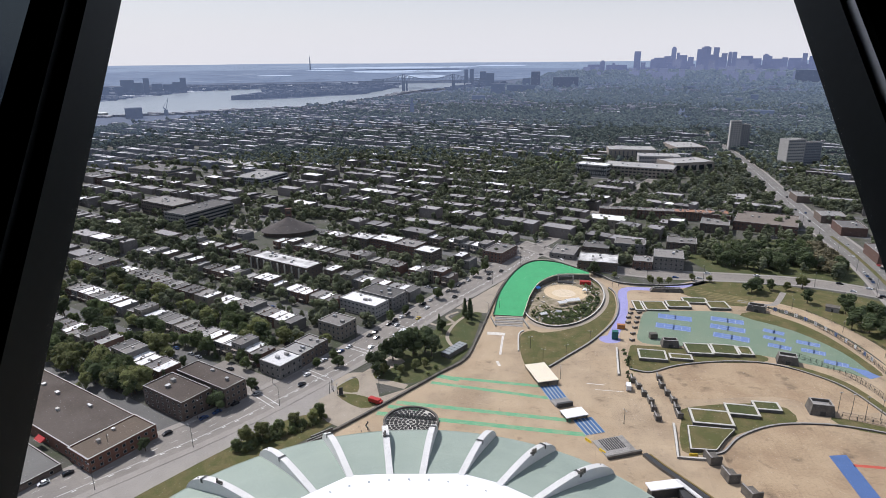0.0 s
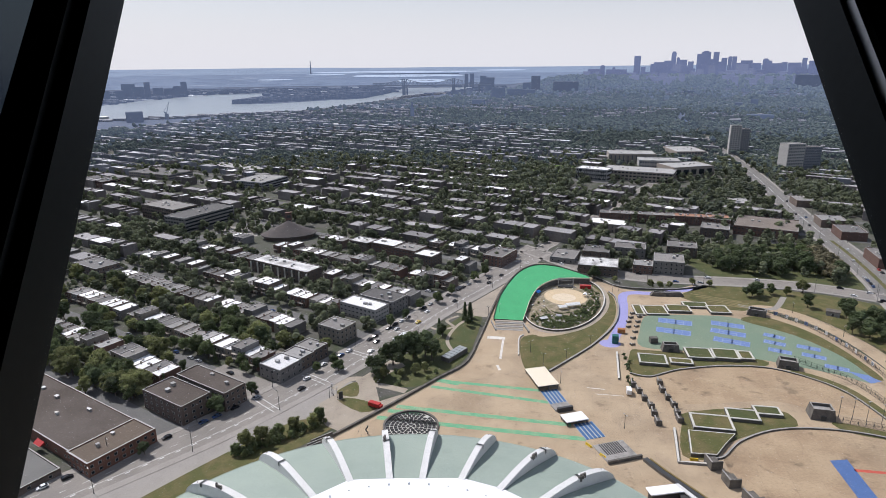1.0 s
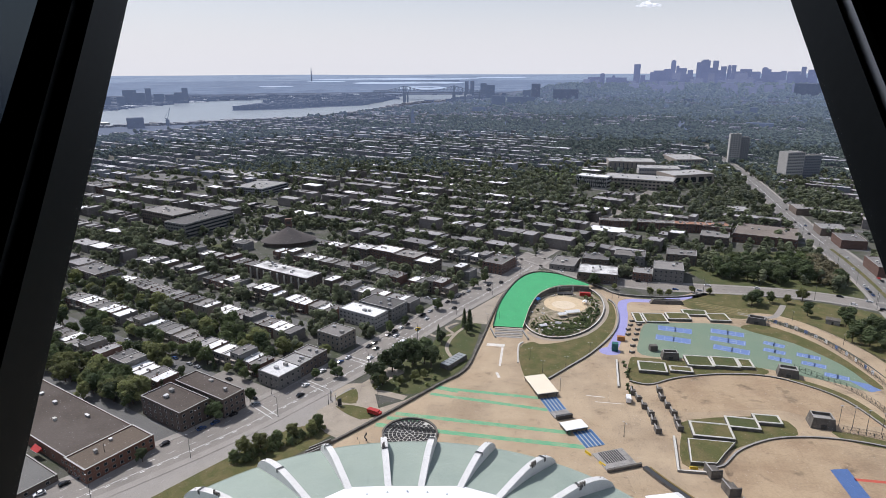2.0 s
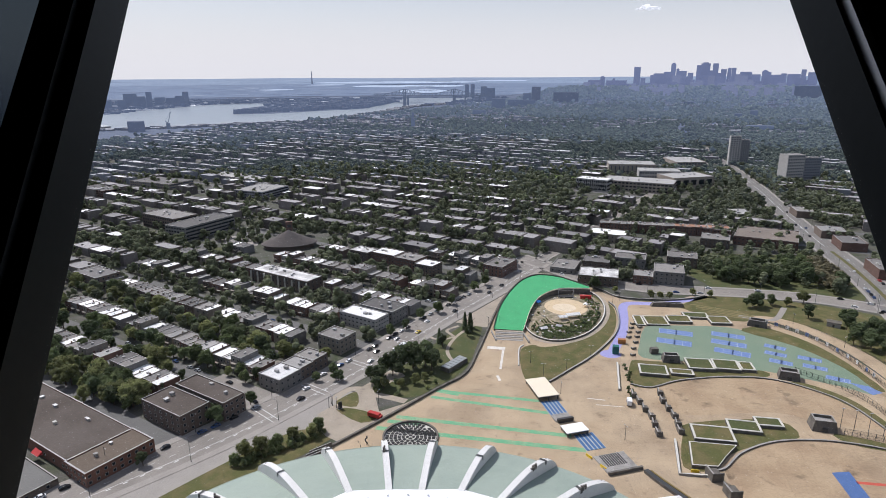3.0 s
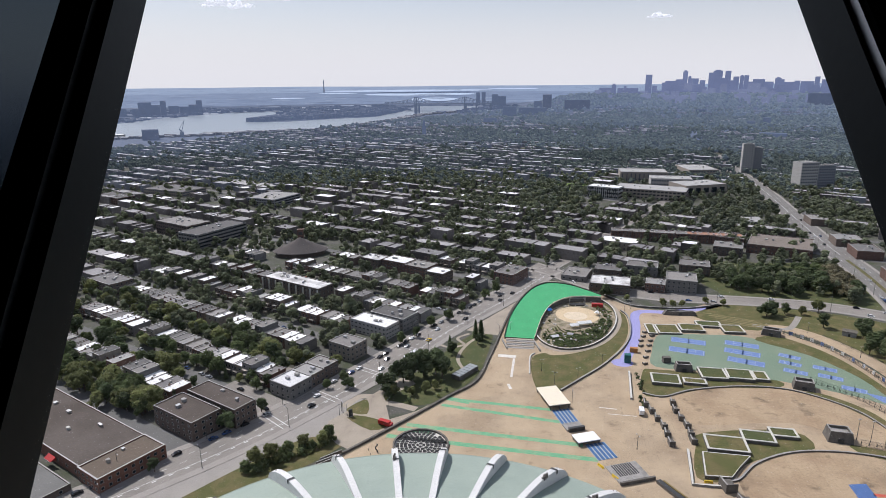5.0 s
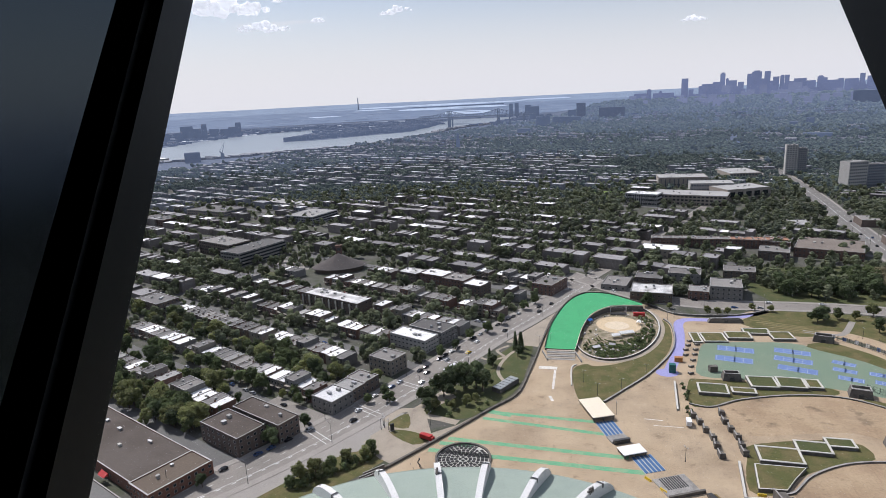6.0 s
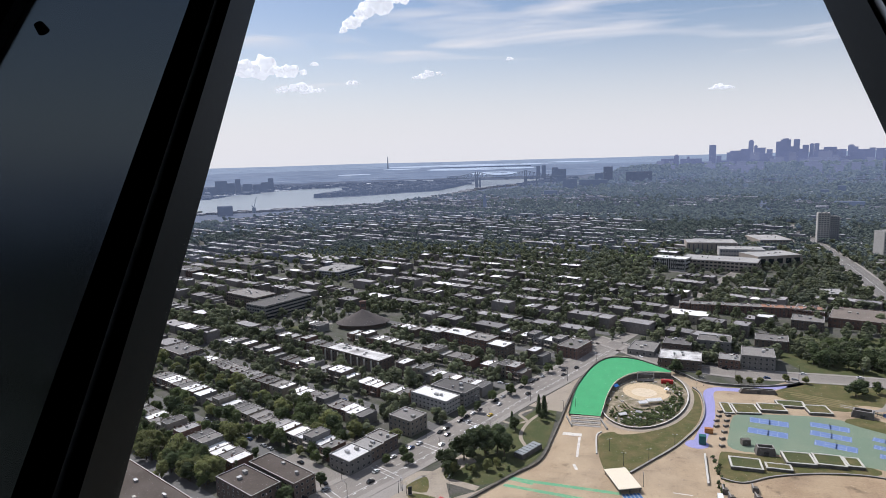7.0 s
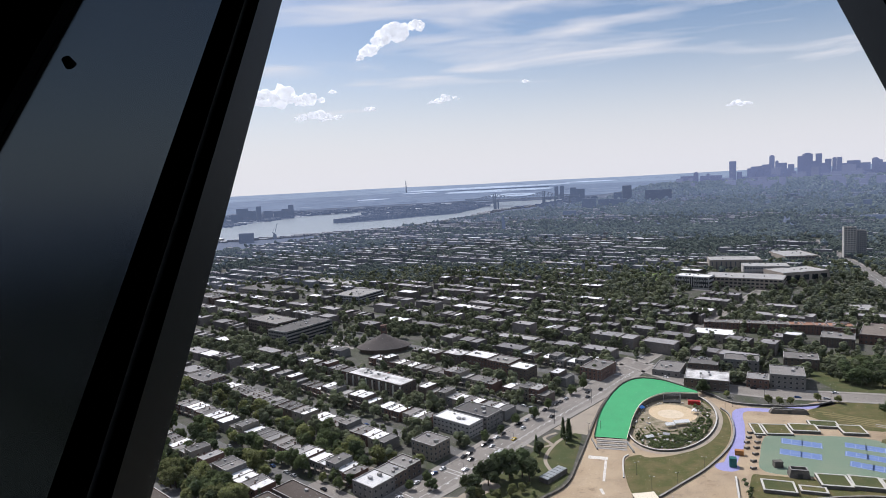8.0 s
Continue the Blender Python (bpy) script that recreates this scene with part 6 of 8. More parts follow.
def bunker(at, ang, w, d, h, label):
    """A concrete stair head with leaning walls and an open roof well."""
    e = thing("concrete_pavilion", label, "pavilion", "concrete stair heads of the terraces", at=(*at, 0), turn=ang)
    s = Shape()
    lo, hi = rect(w, d), rect(w * 0.84, d * 0.78)
    for k in range(4):
        j = (k + 1) % 4
        s.face([(*lo[k], 0), (*lo[j], 0), (*hi[j], h), (*hi[k], h)])
    inn = rect(w * 0.84 - 1.2, d * 0.78 - 1.2)
    for k in range(4):
        j = (k + 1) % 4
        s.face([(*hi[k], h), (*hi[j], h), (*inn[j], h), (*inn[k], h)], 1)
        s.face([(*inn[k], h), (*inn[j], h), (*inn[j], h - 1.4), (*inn[k], h - 1.4)])
    s.face([(*p, h - 1.4) for p in inn], 1)
    # leaning walls in the shade-darkened concrete, paler on top
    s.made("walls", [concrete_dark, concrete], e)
    Shape().box(-1.2, 1.2, -d / 2 - 0.05, -d / 2 + 0.5, 0, 2.3, bottom=True).made("doorway", steel_dark, e)


for at, ang, w, d, h in (((134, 335.5), -8, 10, 6, 4.5), ((181, 263), -14, 11, 8.5, 5.5), ((192, 313.5), -22, 11, 7.5, 4.8), ((210.5, 387.5), -28, 12, 7, 4.5), ((163, 424.5), -6, 24, 4, 3.0)):
    bunker(at, ang, w, d, h, "dark concrete stair head with leaning walls")


def block_group(name, label, spots, w, d, h, ang):
    for x, y, k in spots:
        e = thing(name, label, "concrete block", "concrete blocks of the stepped walls", at=(x, y, 0), turn=ang + 7 * k)
        s = Shape().box(-w / 2, w / 2, -d / 2, d / 2, 0, h * 0.55, bottom=False)
        s.box(-w / 2, -w / 2 + 0.5, -d / 2, d / 2, h * 0.55, h)
        s.box(-w / 2 + 0.5, w / 2, -d / 2, -d / 2 + 0.6, h * 0.55, h)
        s.made("block", concrete_dark, e)
        Shape().box(-w / 2 - 0.08, -w / 2 + 0.58, -d / 2 - 0.08, d / 2 + 0.08, h, h + 0.14, bottom=True).made("coping", concrete, e)


block_group("stepped_block", "dark concrete block of the stepped terrace wall", ((100, 294, 0), (101, 287.5, 1), (101.5, 280, 0), (102.5, 273, 1), (101.8, 266, 0), (101, 258, 1), (114.5, 296, 0), (113.2, 288, 1), (113.5, 280.5, 0), (114, 273.5, 1), (113, 266, 0), (112, 260, 1)), 2.6, 4.6, 2.8, -12)
block_group("stepped_block", "large concrete block below the lower terrace", ((113.5, 225.5, 0), (116, 214, 0), (119.5, 203, 1), (123.5, 191, 0)), 5.0, 6.5, 4.2, 4)
block_group("bench_block", "low dark concrete bench block by the courts", ((128, 391, 0), (125, 384, 1), (121.5, 377, 0), (119, 369, 1), (131, 385, 0), (127.5, 377, 1), (124.5, 369.5, 0), (121, 361, 0), (117, 352, 1), (114, 343, 0)), 3.0, 1.8, 1.3, 20)
tagged(wall_along(Shape(), smooth_line([(101.5, 332), (97.5, 315), (94, 300)], 4), 0.5, 0, 1.3, 0, 1).made("terrace_wall", [concrete, rim_white]), "straight pale wall beside the planted strip", "wall")
tagged(wall_along(Shape(), [Vector((106.9, 253)), Vector((103.3, 240)), Vector((99.7, 227.4)), Vector((107, 226.5)), Vector((114, 225.7))], 0.5, 0, 1.1, 0, 1).made("terrace_wall", [concrete, rim_white]), "pale wall round the lower lawn", "wall")

# the line of stair canopies with blue and pale slats


def slats(at, ang, w, d, label):
    e = thing("slatted_stair", label, "stairs", "slatted stairs on the esplanade", at=(*at, 0.06), turn=ang)
    Shape().box(-w / 2, w / 2, -d / 2, d / 2, -0.05, 0.1).made("bed", pale_strip, e)
    for k in range(5):
        x = -w / 2 + (k + 0.5) * w / 5
        Shape().box(x - w * 0.065, x + w * 0.065, -d / 2, d / 2, 0.1, 0.22).made("slat", blue_strip, e)


def canopy(at, ang, w, d, h, mt, label):
    e = thing("stair_canopy", label, "canopy", "canopies over the esplanade stairs", at=(*at, 0), turn=ang)
    Shape().box(-w / 2, w / 2, -d / 2, d / 2, h - 0.4, h, bottom=True).made("roof", mt, e)
    Shape().box(-w / 2 - 0.1, w / 2 + 0.1, -d / 2 - 0.1, d / 2 + 0.1, h - 0.62, h - 0.4, bottom=True).made("edge_beam", steel_dark, e)
    for x in (-w / 2 + 0.6, 0, w / 2 - 0.6):
        for y in (-d / 2 + 0.5, d / 2 - 0.5):
            Shape().box(x - 0.2, x + 0.2, y - 0.2, y + 0.2, 0, h - 0.6).made("post", concrete_dark, e)


canopy((52.2, 299.5), 13, 11.5, 20, 3.0, canvas_cream, "cream roofed canopy at the tip of the lawn")
slats((56, 283), 13, 9.5, 13.5, "blue and pale slatted stair beds")
canopy((61.8, 260.4), 16, 11.4, 7.2, 2.5, white_cloth, "white roofed canopy over a stair")
slats((67.2, 252.4), 15, 10, 13, "blue and pale slatted stair beds, wider")
e = thing("stairway", "dark concrete stairway with a pale slab", "stairs", at=(58.3, 272.4, 0), turn=16)
Shape().box(-4.6, 4.6, -2.2, 3.6, 0, 0.9).made("slab", concrete, e)
# a near-black solid box paints the shade of the stair opening
Shape().box(-4.0, 4.2, -3.6, -2.2, 0, 2.2).made("well_wall", steel_dark, e)
e = thing("loading_ramp", "grey concrete ramp with dark gratings and yellow barriers", "ramp", at=(75, 236, 0), turn=16)
Shape().box(-7.5, 7.5, -6.5, 6.5, 0, 0.5).made("slab", concrete, e)
for k in range(9):
    Shape().box(-5 + k * 1.1, -4.35 + k * 1.1, -2, 6, 0.5, 0.62).made("grating", steel_dark, e)
Shape().box(-7.7, 8.7, -7.5, -6.5, 0, 1.6).made("front_wall", concrete_dark, e)
for x, y in ((64.2, 240.5), (68.6, 232.5), (107, 229.4)):
    b_ = thing("barrier", "yellow painted concrete barrier", "barrier", "yellow barriers", at=(x, y, 0), turn=-58 if x < 100 else -8)
    Shape().prism(rect(3.4, 0.9), 0, 0.4).made("foot", yellow, b_)
    Shape().prism(rect(3.4, 0.4), 0.4, 1.1).made("rail", yellow, b_)
tagged(wall_along(Shape(), smooth_line([(86, 229.5), (90, 221), (97, 209), (101.5, 201)], 4), 1.1, 0, 1.4, 0, 1).made("terrace_wall", [concrete_dark, steel_dark]), "dark trench wall beside the stadium", "wall")
tagged(wall_along(Shape(), smooth_line([(88.2, 229.5), (92.5, 221), (99.5, 209), (104, 201)], 4), 0.35, 0, 1.1, 0).made("guard_rail", [ochre]), "dull yellow guard wall beside the trench", "wall")
e = thing("kiosk", "low white flat-roofed shelter beside the stadium", "building", at=(85.6, 204.4, 0), turn=9)
# solid dark boxes stand in for the shade inside the open shelter
Shape().box(-6, 6.2, -1.8, 1.8, 0, 4.5).made("wall", steel_dark, e)
Shape().box(-6.9, 6.6, -2.4, 2.4, 4.5, 5.0, bottom=True).made("roof", membrane, e)
Shape().prism([(3.8, -9.5), (10.6, -11.2), (6.8, 2.3), (4.6, -2.5)], 0, 4.0).made("wall", steel_dark, e)
Shape().prism([(9.2, -11.4), (10.9, -11.4), (6.9, 2.3), (5.2, 1.8)], 4.52, 5.05, bottom=True).made("roof_edge", rib_white, e)

# the round stone mosaic in its ring wall
e = thing("stone_mosaic", "round mosaic of dark stones in a low ring wall", "mosaic", at=(-16, 257, 0))
ring(Shape(), ellipse(0, 0, 13.2, 13.2, 0, 48), ellipse(0, 0, 12.3, 12.3, 0, 48), 0, 1.0).made("ring_wall", concrete_dark, e)
s = Shape()
s.face([(p.x, p.y, 0.09) for p in ellipse(0, 0, 12.3, 12.3, 0, 48)])
s.made("bed", rim_white, e)
for rr, n_, sz in ((11.0, 34, 1.05), (9.1, 28, 1.05), (7.2, 22, 1.05), (5.3, 16, 1.05), (3.4, 10, 1.05), (1.4, 4, 1.0)):
    for k in range(n_):
        g = 2 * math.pi * (k + 0.5 * (rr > 7)) / n_
        if abs(math.sin(g - 4.0)) < 0.07 and rr > 2.5:
            continue
        st = Shape()
        hg = math.pi / n_ * R.uniform(0.72, 0.88)
        a_ = [(rr - 0.78, g - hg), (rr + 0.74, g - hg), (rr + 0.8, g), (rr + 0.74, g + hg), (rr - 0.78, g + hg)]
        st.prism([(q * math.cos(t), q * math.sin(t)) for q, t in a_], 0.05, 0.2)
        st.made("stone", stone_dark, e)


# fences: leaning posts with a mesh between them
def fence(pts, step, h, label):
    line = smooth_line(pts, 8)
    total = sum((b - a).length for a, b in zip(line, line[1:]))
    spots = resample(line, int(total / step) + 1)
    e = thing("fence", label, "fence")
    for k, p in enumerate(spots):
        d = (spots[min(k + 1, len(spots) - 1)] - spots[max(k - 1, 0)]).normalized()
        n_ = Vector((d.y, -d.x))
        s = Shape().tube((p.x, p.y, 0), (p.x, p.y, h), 0.11, sides=5)
        s.tube((p.x - n_.x * 1.6, p.y - n_.y * 1.6, 0.05), (p.x, p.y, h * 0.75), 0.09, sides=4)
        s.made("post", steel_dark, e)
    for z in (0.35, h * 0.55, h - 0.1):
        s = Shape()
        for a, b in zip(spots, spots[1:]):
            s.tube((a.x, a.y, z), (b.x, b.y, z), 0.05, sides=4, caps=False)
        s.made("rail", steel_dark, e)
    s = Shape()
    for k in range(len(spots) - 1):
        a, b = spots[k], spots[k + 1]
        for j in range(1, 6):
            q = a.lerp(b, j / 6)
            s.tube((q.x, q.y, 0.1), (q.x, q.y, h - 0.1), 0.025, sides=3, caps=False)
    s.made("infill", steel_dark, e)


fence([(214, 393), (227, 379), (235.5, 360), (239, 335), (238.5, 314), (236.5, 292)], 3.4, 3.2, "dark steel fence with leaning struts along the courts")
fence([(199, 320), (208, 308), (215.5, 296), (218.5, 281), (218.5, 262)], 3.0, 3.4, "dark steel fence with leaning struts above the terrace")
fence([(188, 257), (205, 249), (222, 235), (232, 220)], 3.0, 3.4, "dark steel fence with leaning struts on the lower terrace")
fence([(243, 385), (255, 345), (257, 310), (252, 260)], 7.0, 1.6, "light post fence outside the sandy path")
for k in range(8):
    x, y = 189 + 5.2 * k, 262 - 1.9 * k - 0.18 * k * k
    e = thing("flagpole", "tall thin metal pole with a small head", "pole", "poles on the terrace", at=(x, y, 0))
    Shape().tube((0, 0, 0), (0, 0, 11), 0.14, 0.09, 6).made("shaft", steel_dark, e)
    Shape().box(-0.7, 0.7, -0.25, 0.25, 10.9, 11.15, bottom=True).made("lamp_head", steel_grey, e)
banner_cloth = surface("pale printed banner", (0.60, 0.62, 0.66), 0.7, 0.1, 0.6, 3.0)
for k in range(13):      # banners hung on the fence
    t = k / 12
    p = smooth_line([(215, 392), (227.6, 379), (236, 360), (239.5, 335), (239, 312)], 12)
    q = p[int(t * (len(p) - 2))]
    d = (p[int(t * (len(p) - 2)) + 1] - q).normalized()
    e = thing("banner", "pale printed banner hung on the court fence", "banner", "banners on the fence", at=(q.x + 0.3, q.y + 0.1, 0), turn=math.degrees(math.atan2(d.y, d.x)))
    Shape().box(-1.1, 1.1, -0.2, -0.14, 0.6, 2.9, bottom=True).made("cloth", (banner_cloth, white_cloth, court_blue)[k % 3], e)
    Shape().box(-1.15, 1.15, -0.22, -0.12, 2.9, 3.0, bottom=True).made("top_bar", steel_grey, e)


# ---- single buildings ----
def flat_building(name, label, at, ang, w, d, h, wall_m, roof_m, storeys, cols, side_cols, category="building", win=(1.5, 1.5), units=2, cap=0.5, band=None, ribbon=False):
    """A flat-roofed block: walls, roof, parapet, a window for each bay on the front and both sides, roof gear."""
    e = thing(name, label, category, at=(*at, 0), turn=ang)
    Shape().box(0, w, 0, d, 0, h - 0.8).made("wall", wall_m, e)
    flat_roof(w, d, h, roof_m, wall_m, e, cap, 0.5)
    fl = (h - 0.8) / storeys
    mesh_w = None
    for k in range(storeys if not ribbon else 0):
        z = fl * k + fl * 0.32
        for c in range(cols):
            x = w * (c + 0.5) / cols
            ob = window_part("window", 0, 0, 0, win[0], min(win[1], fl * 0.6), -1, e) if mesh_w is None else None
            if ob is None:
                ob = new("window", mesh_w)
                ob.parent = e
            mesh_w = ob.data
            ob.location = (x, 0, z)
        for c in range(side_cols):
            for x, rz in ((w, 90),):
                ob = new("window", mesh_w)
                ob.parent = e
                ob.location, ob.rotation_euler = (x, d * (c + 0.5) / side_cols, z), (0, 0, radians(rz))
    if ribbon:      # a long strip of panes on each storey
        for k in range(storeys):
            z, s = fl * k + fl * 0.35, Shape()
            s.box(0.8, w - 0.8, -0.06, 0.0, z, z + fl * 0.45, 0, bottom=True)
            s.box(w, w + 0.06, 0.8, d - 0.8, z, z + fl * 0.45, 0, bottom=True)
            for c in range(cols + 1):
                x = 0.8 + (w - 1.6) * c / cols
                s.box(x - w / cols * 0.16, x + w / cols * 0.16, -0.14, -0.06, z - 0.1, z + fl * 0.45 + 0.1, 1, bottom=True)
            s.made("window_strip", [glass_dark if at[1] < 900 else far_pane, wall_m], e)
    rng = random.Random(int(at[0] * 7 + at[1]))
    for k in range(units):
        x, y = w * rng.uniform(0.15, 0.8), d * rng.uniform(0.25, 0.75)
        a, b, c = rng.uniform(1.0, 2.6), rng.uniform(1.0, 2.2), rng.uniform(0.7, 1.6)
        s = Shape().box(x, x + a, y, y + b, h - 0.5, h - 0.5 + c)
        s.box(x - 0.1, x + a + 0.1, y - 0.1, y + b + 0.1, h - 0.5 + c, h - 0.38 + c, bottom=True)
        s.made("roof_unit", (steel_grey, trim_mat, rim_white)[k % 3], e)
    if band:
        for x in np.linspace(0, w, band + 1):
            Shape().box(x - 0.25, x + 0.25, -1.5, -0.08, 0, h - 1.2).made("dividing_wall", rim_white, e)
    return e


def uv_building(name, label, u0, u1, v0, v1, h, *rest, **kw):
    p = town(u0, v1)
    return flat_building(name, label, (p.x, p.y), -33, v1 - v0, u1 - u0, h, *rest, **kw)


store_brick = surface("dark red store brick", (0.17, 0.085, 0.06), 0.9, 0.2, 0.3, 4.0)
apt_brick = surface("dark brown brick", (0.12, 0.09, 0.075), 0.9, 0.2, 0.3, 4.0)
store_roof = surface("brown-grey gravel roof", (0.112, 0.095, 0.083), 0.95, 0.15, 0.05, 1.5, tint=(0.085, 0.07, 0.06), spec=0.1)
store_brown = surface("brown gravel roof", (0.125, 0.097, 0.074), 0.95, 0.15, 0.08, 1.5)
roof_grey, roof_tar, roof_silver, roof_pale = ROOFS
patchy_roof = surface("patchy white roof", (0.62, 0.61, 0.59), 0.9, 0.15, 0.12, 1.5, tint=(0.27, 0.26, 0.25))
st = uv_building("store", "large brick store with a wide grey gravel roof", -97, -67, 40, 150, 6.2, store_brick, store_roof, 1, 14, 5, units=2)
uv_building("shop_building", "brick store front with a brown roof and pale edge", -98, -67, 23.5, 40, 6.8, store_brick, store_brown, 2, 5, 9, units=2, cap=0.7)
uv_building("garage", "low grey flat-roofed annex beside the store", -128, -103, 36, 76, 3.2, BRICKS[1], surface("grey felt roof", (0.16, 0.155, 0.145), 0.95, 0.12, 0.1, 1.5), 1, 4, 3, units=3)
for k in range(3):
    tagged(wall_along(Shape(), [town(-97, 150 - 27 * (k + 1)), town(-67, 150 - 27 * (k + 1))], 0.25, 5.7, 6.25).made("roof_upstand", steel_dark), "low dark upstand").parent = st
for u, v, a, b, mt, lb in ((-80, 118, 3.2, 1.6, rim_white, "white roof ventilator"), (-76, 92, 2.4, 1.5, steel_grey, "grey roof ventilator"), (-88, 100, 1.6, 1.0, rim_white, "white roof duct"), (-84, 76, 1.8, 1.2, rim_white, "white roof duct"), (-74, 66, 3.0, 1.0, steel_grey, "long grey roof duct")):
    p = town(u, v)
    s = Shape().prism(turned(rect(a, b), (0, 0), 0), 0, 1.1)
    s.prism(turned(rect(a + 0.2, b + 0.2), (0, 0), 0), 1.1, 1.25, bottom=True)
    ob = tagged(s.made("roof_ventilator", mt), lb + " on the store roof", "ventilator")
    ob.matrix_basis = pose(p.x, p.y, 5.7, 0, 0, -33)
p = town(-98, 62)
e = thing("awning", "red fabric awning on the store wall", "awning", at=(p.x, p.y, 0), turn=-33)
s = Shape()
s.face([(-3, -2.4, 3.2), (3, -2.4, 3.2), (3, -0.05, 4.6), (-3, -0.05, 4.6)])
for x in (-3, 3):
    s.face([(x, -2.4, 3.2), (x, -0.05, 3.2), (x, -0.05, 4.6)])
s.made("cloth", red_metal, e)
Shape().tube((-3, -2.38, 3.2), (3, -2.38, 3.2), 0.06, sides=6).made("front_bar", steel_grey, e)
uv_building("apartment_block", "brown brick apartment block of three storeys", -53, -36.5, 24, 55, 10.4, apt_brick, store_roof, 3, 7, 4, units=2)
uv_building("apartment_block", "brown brick apartment block behind another", -34, -21, 17, 55, 10.4, apt_brick, store_roof, 3, 9, 4, units=2)
uv_building("corner_shops", "grey brick corner row with a white roof", 0, 16, 15, 31, 8.2, BRICKS[2], roof_pale, 2, 4, 4)
uv_building("corner_shops", "brown brick street row with silver roofs", 16.3, 27, 16, 31, 8.0, BRICKS[1], roof_silver, 2, 4, 3)
uv_building("corner_shops", "brown brick street row with a gravel roof", 27.3, 39, 17, 32, 8.0, BRICKS[1], roof_grey, 2, 4, 3)
uv_building("apartment_block", "pale brick corner block with balconies", 53, 68, 20, 38, 10.2, BRICKS[3], roof_grey, 3, 5, 4)
uv_building("apartment_block", "pale grey block with a white membrane roof", 90.5, 105, 23, 54, 9.2, surface("pale grey brick", (0.36, 0.345, 0.325), 0.9, 0.12, 0.3, 4.0), roof_pale, 3, 9, 5, win=(1.6, 1.1), units=4)
uv_building("apartment_block", "grey block with a dark gravel roof", 106.5, 124, 21, 50, 10.0, BRICKS[2], roof_tar, 3, 9, 5, units=4)
uv_building("terrace_row", "brown terrace row with white dividing walls and a patchy white roof", 121, 138, 115, 178, 10.2, BRICKS[1], patchy_roof, 3, 16, 4, units=8, band=8)
flat_building("brick_school", "large dark brick school building of four storeys", (-338, 682), -33, 58, 30, 15, BRICKS[1], roof_grey, 4, 14, 7, units=8, ribbon=True)
flat_building("brick_school", "dark blue-grey brick school wing of four storeys", (-288, 625), -28, 30, 66, 15, BRICKS[2], roof_tar, 4, 7, 15, units=6, ribbon=True)
uv_building("apartment_block", "brown brick block with a bright white roof", 213, 231, 101, 127, 10.0, BRICKS[0], roof_pale, 3, 8, 4, units=3)
uv_building("apartment_block", "brown brick block with a patchy white roof", 210, 226, 128.5, 150, 9.4, BRICKS[1], patchy_roof, 3, 6, 4, units=3)
uv_building("apartment_block", "dark brick block with a gravel roof", 210, 229, 76, 99, 10.2, BRICKS[0], roof_grey, 3, 7, 4, units=3)
uv_building("apartment_block", "brick block with a white membrane roof", 206, 222, 56, 74, 9.6, BRICKS[1], roof_pale, 3, 5, 4, units=2)
uv_building("corner_shops", "brown brick corner block by the crossing", 236, 264, 6, 24, 9.2, BRICKS[0], roof_grey, 3, 5, 7, units=3)
uv_building("apartment_block", "dark blue-grey brick block of three storeys", 38, 58, 262, 296, 10.5, BRICKS[1], roof_tar, 3, 9, 5, units=3)
for at, ang, w, d, h, wm, rm, stn, c, sc, lb in (
        ((108, 474), -17, 31, 24, 8.4, BRICKS[1], patchy_roof, 2, 8, 6, "brown brick block with patchy white roof"),
        ((153, 476), -20, 15, 16, 7.2, BRICKS[0], roof_silver, 2, 4, 4, "brick house with a silver roof on the avenue"),
        ((169, 474), -18, 23, 24, 11, BRICKS[2], roof_grey, 3, 6, 5, "grey brick house of three storeys with a hipped edge"),
        ((196, 522), -20, 25, 20, 9, BRICKS[1], roof_grey, 3, 6, 5, "brown brick block beside the park"),
        ((91, 507), -23, 21, 28, 4.8, BRICKS[2], roof_grey, 1, 4, 5, "low grey corner building with a wide flat roof"),
        ((120, 512), -20, 22, 20, 8.5, BRICKS[1], roof_tar, 2, 5, 4, "brown brick block with a dark roof"),
        ((150, 522), -20, 26, 18, 8.5, BRICKS[2], roof_grey, 2, 6, 4, "grey brick block with a gravel roof"),
        ((146, 610), -27, 37, 22, 8.8, BRICKS[3], roof_pale, 2, 8, 5, "block with a bright white flat roof"),
        ((286, 592), -30, 56, 50, 9.0, BRICKS[0], surface("tawny flat roof", (0.19, 0.16, 0.135), 0.95, 0.15, 0.06, 1.2), 2, 16, 8, "long dark brick building with a tawny roof"),
        ((250, 584), -26, 26, 24, 9.0, BRICKS[1], roof_grey, 3, 7, 4, "brown brick block of three storeys"),
        ((268, 622), -30, 26, 28, 9.0, BRICKS[0], roof_tar, 3, 8, 4, "brick block with a dark roof near the boulevard"),
        ((372, 476), 74, 34, 18, 9.0, BRICKS[0], roof_grey, 2, 8, 4, "dark brick shop row on the boulevard"),
        ((398, 560), 74, 30, 22, 8.5, BRICKS[0], roof_tar, 2, 7, 5, "dark brick shop building on the boulevard"),
        ((408, 606), 74, 26, 24, 8.0, BRICKS[1], roof_silver, 2, 6, 5, "brown shop building on the boulevard"),
        ((430, 700), 76, 30, 20, 8.0, BRICKS[1], roof_grey, 2, 6, 4, "low brown building among trees"),
        ((350, 690), 76, 30, 20, 8.0, BRICKS[2], roof_silver, 2, 6, 4, "low grey building among trees")):
    flat_building("town_block", lb, at, ang, w, d, h, wm, rm, stn, c, sc, units=3)
# a long terrace with rusty roof edges
rust = surface("rusty metal roof edge", (0.32, 0.17, 0.11), 0.85, 0.2, 0.3, 3.0)
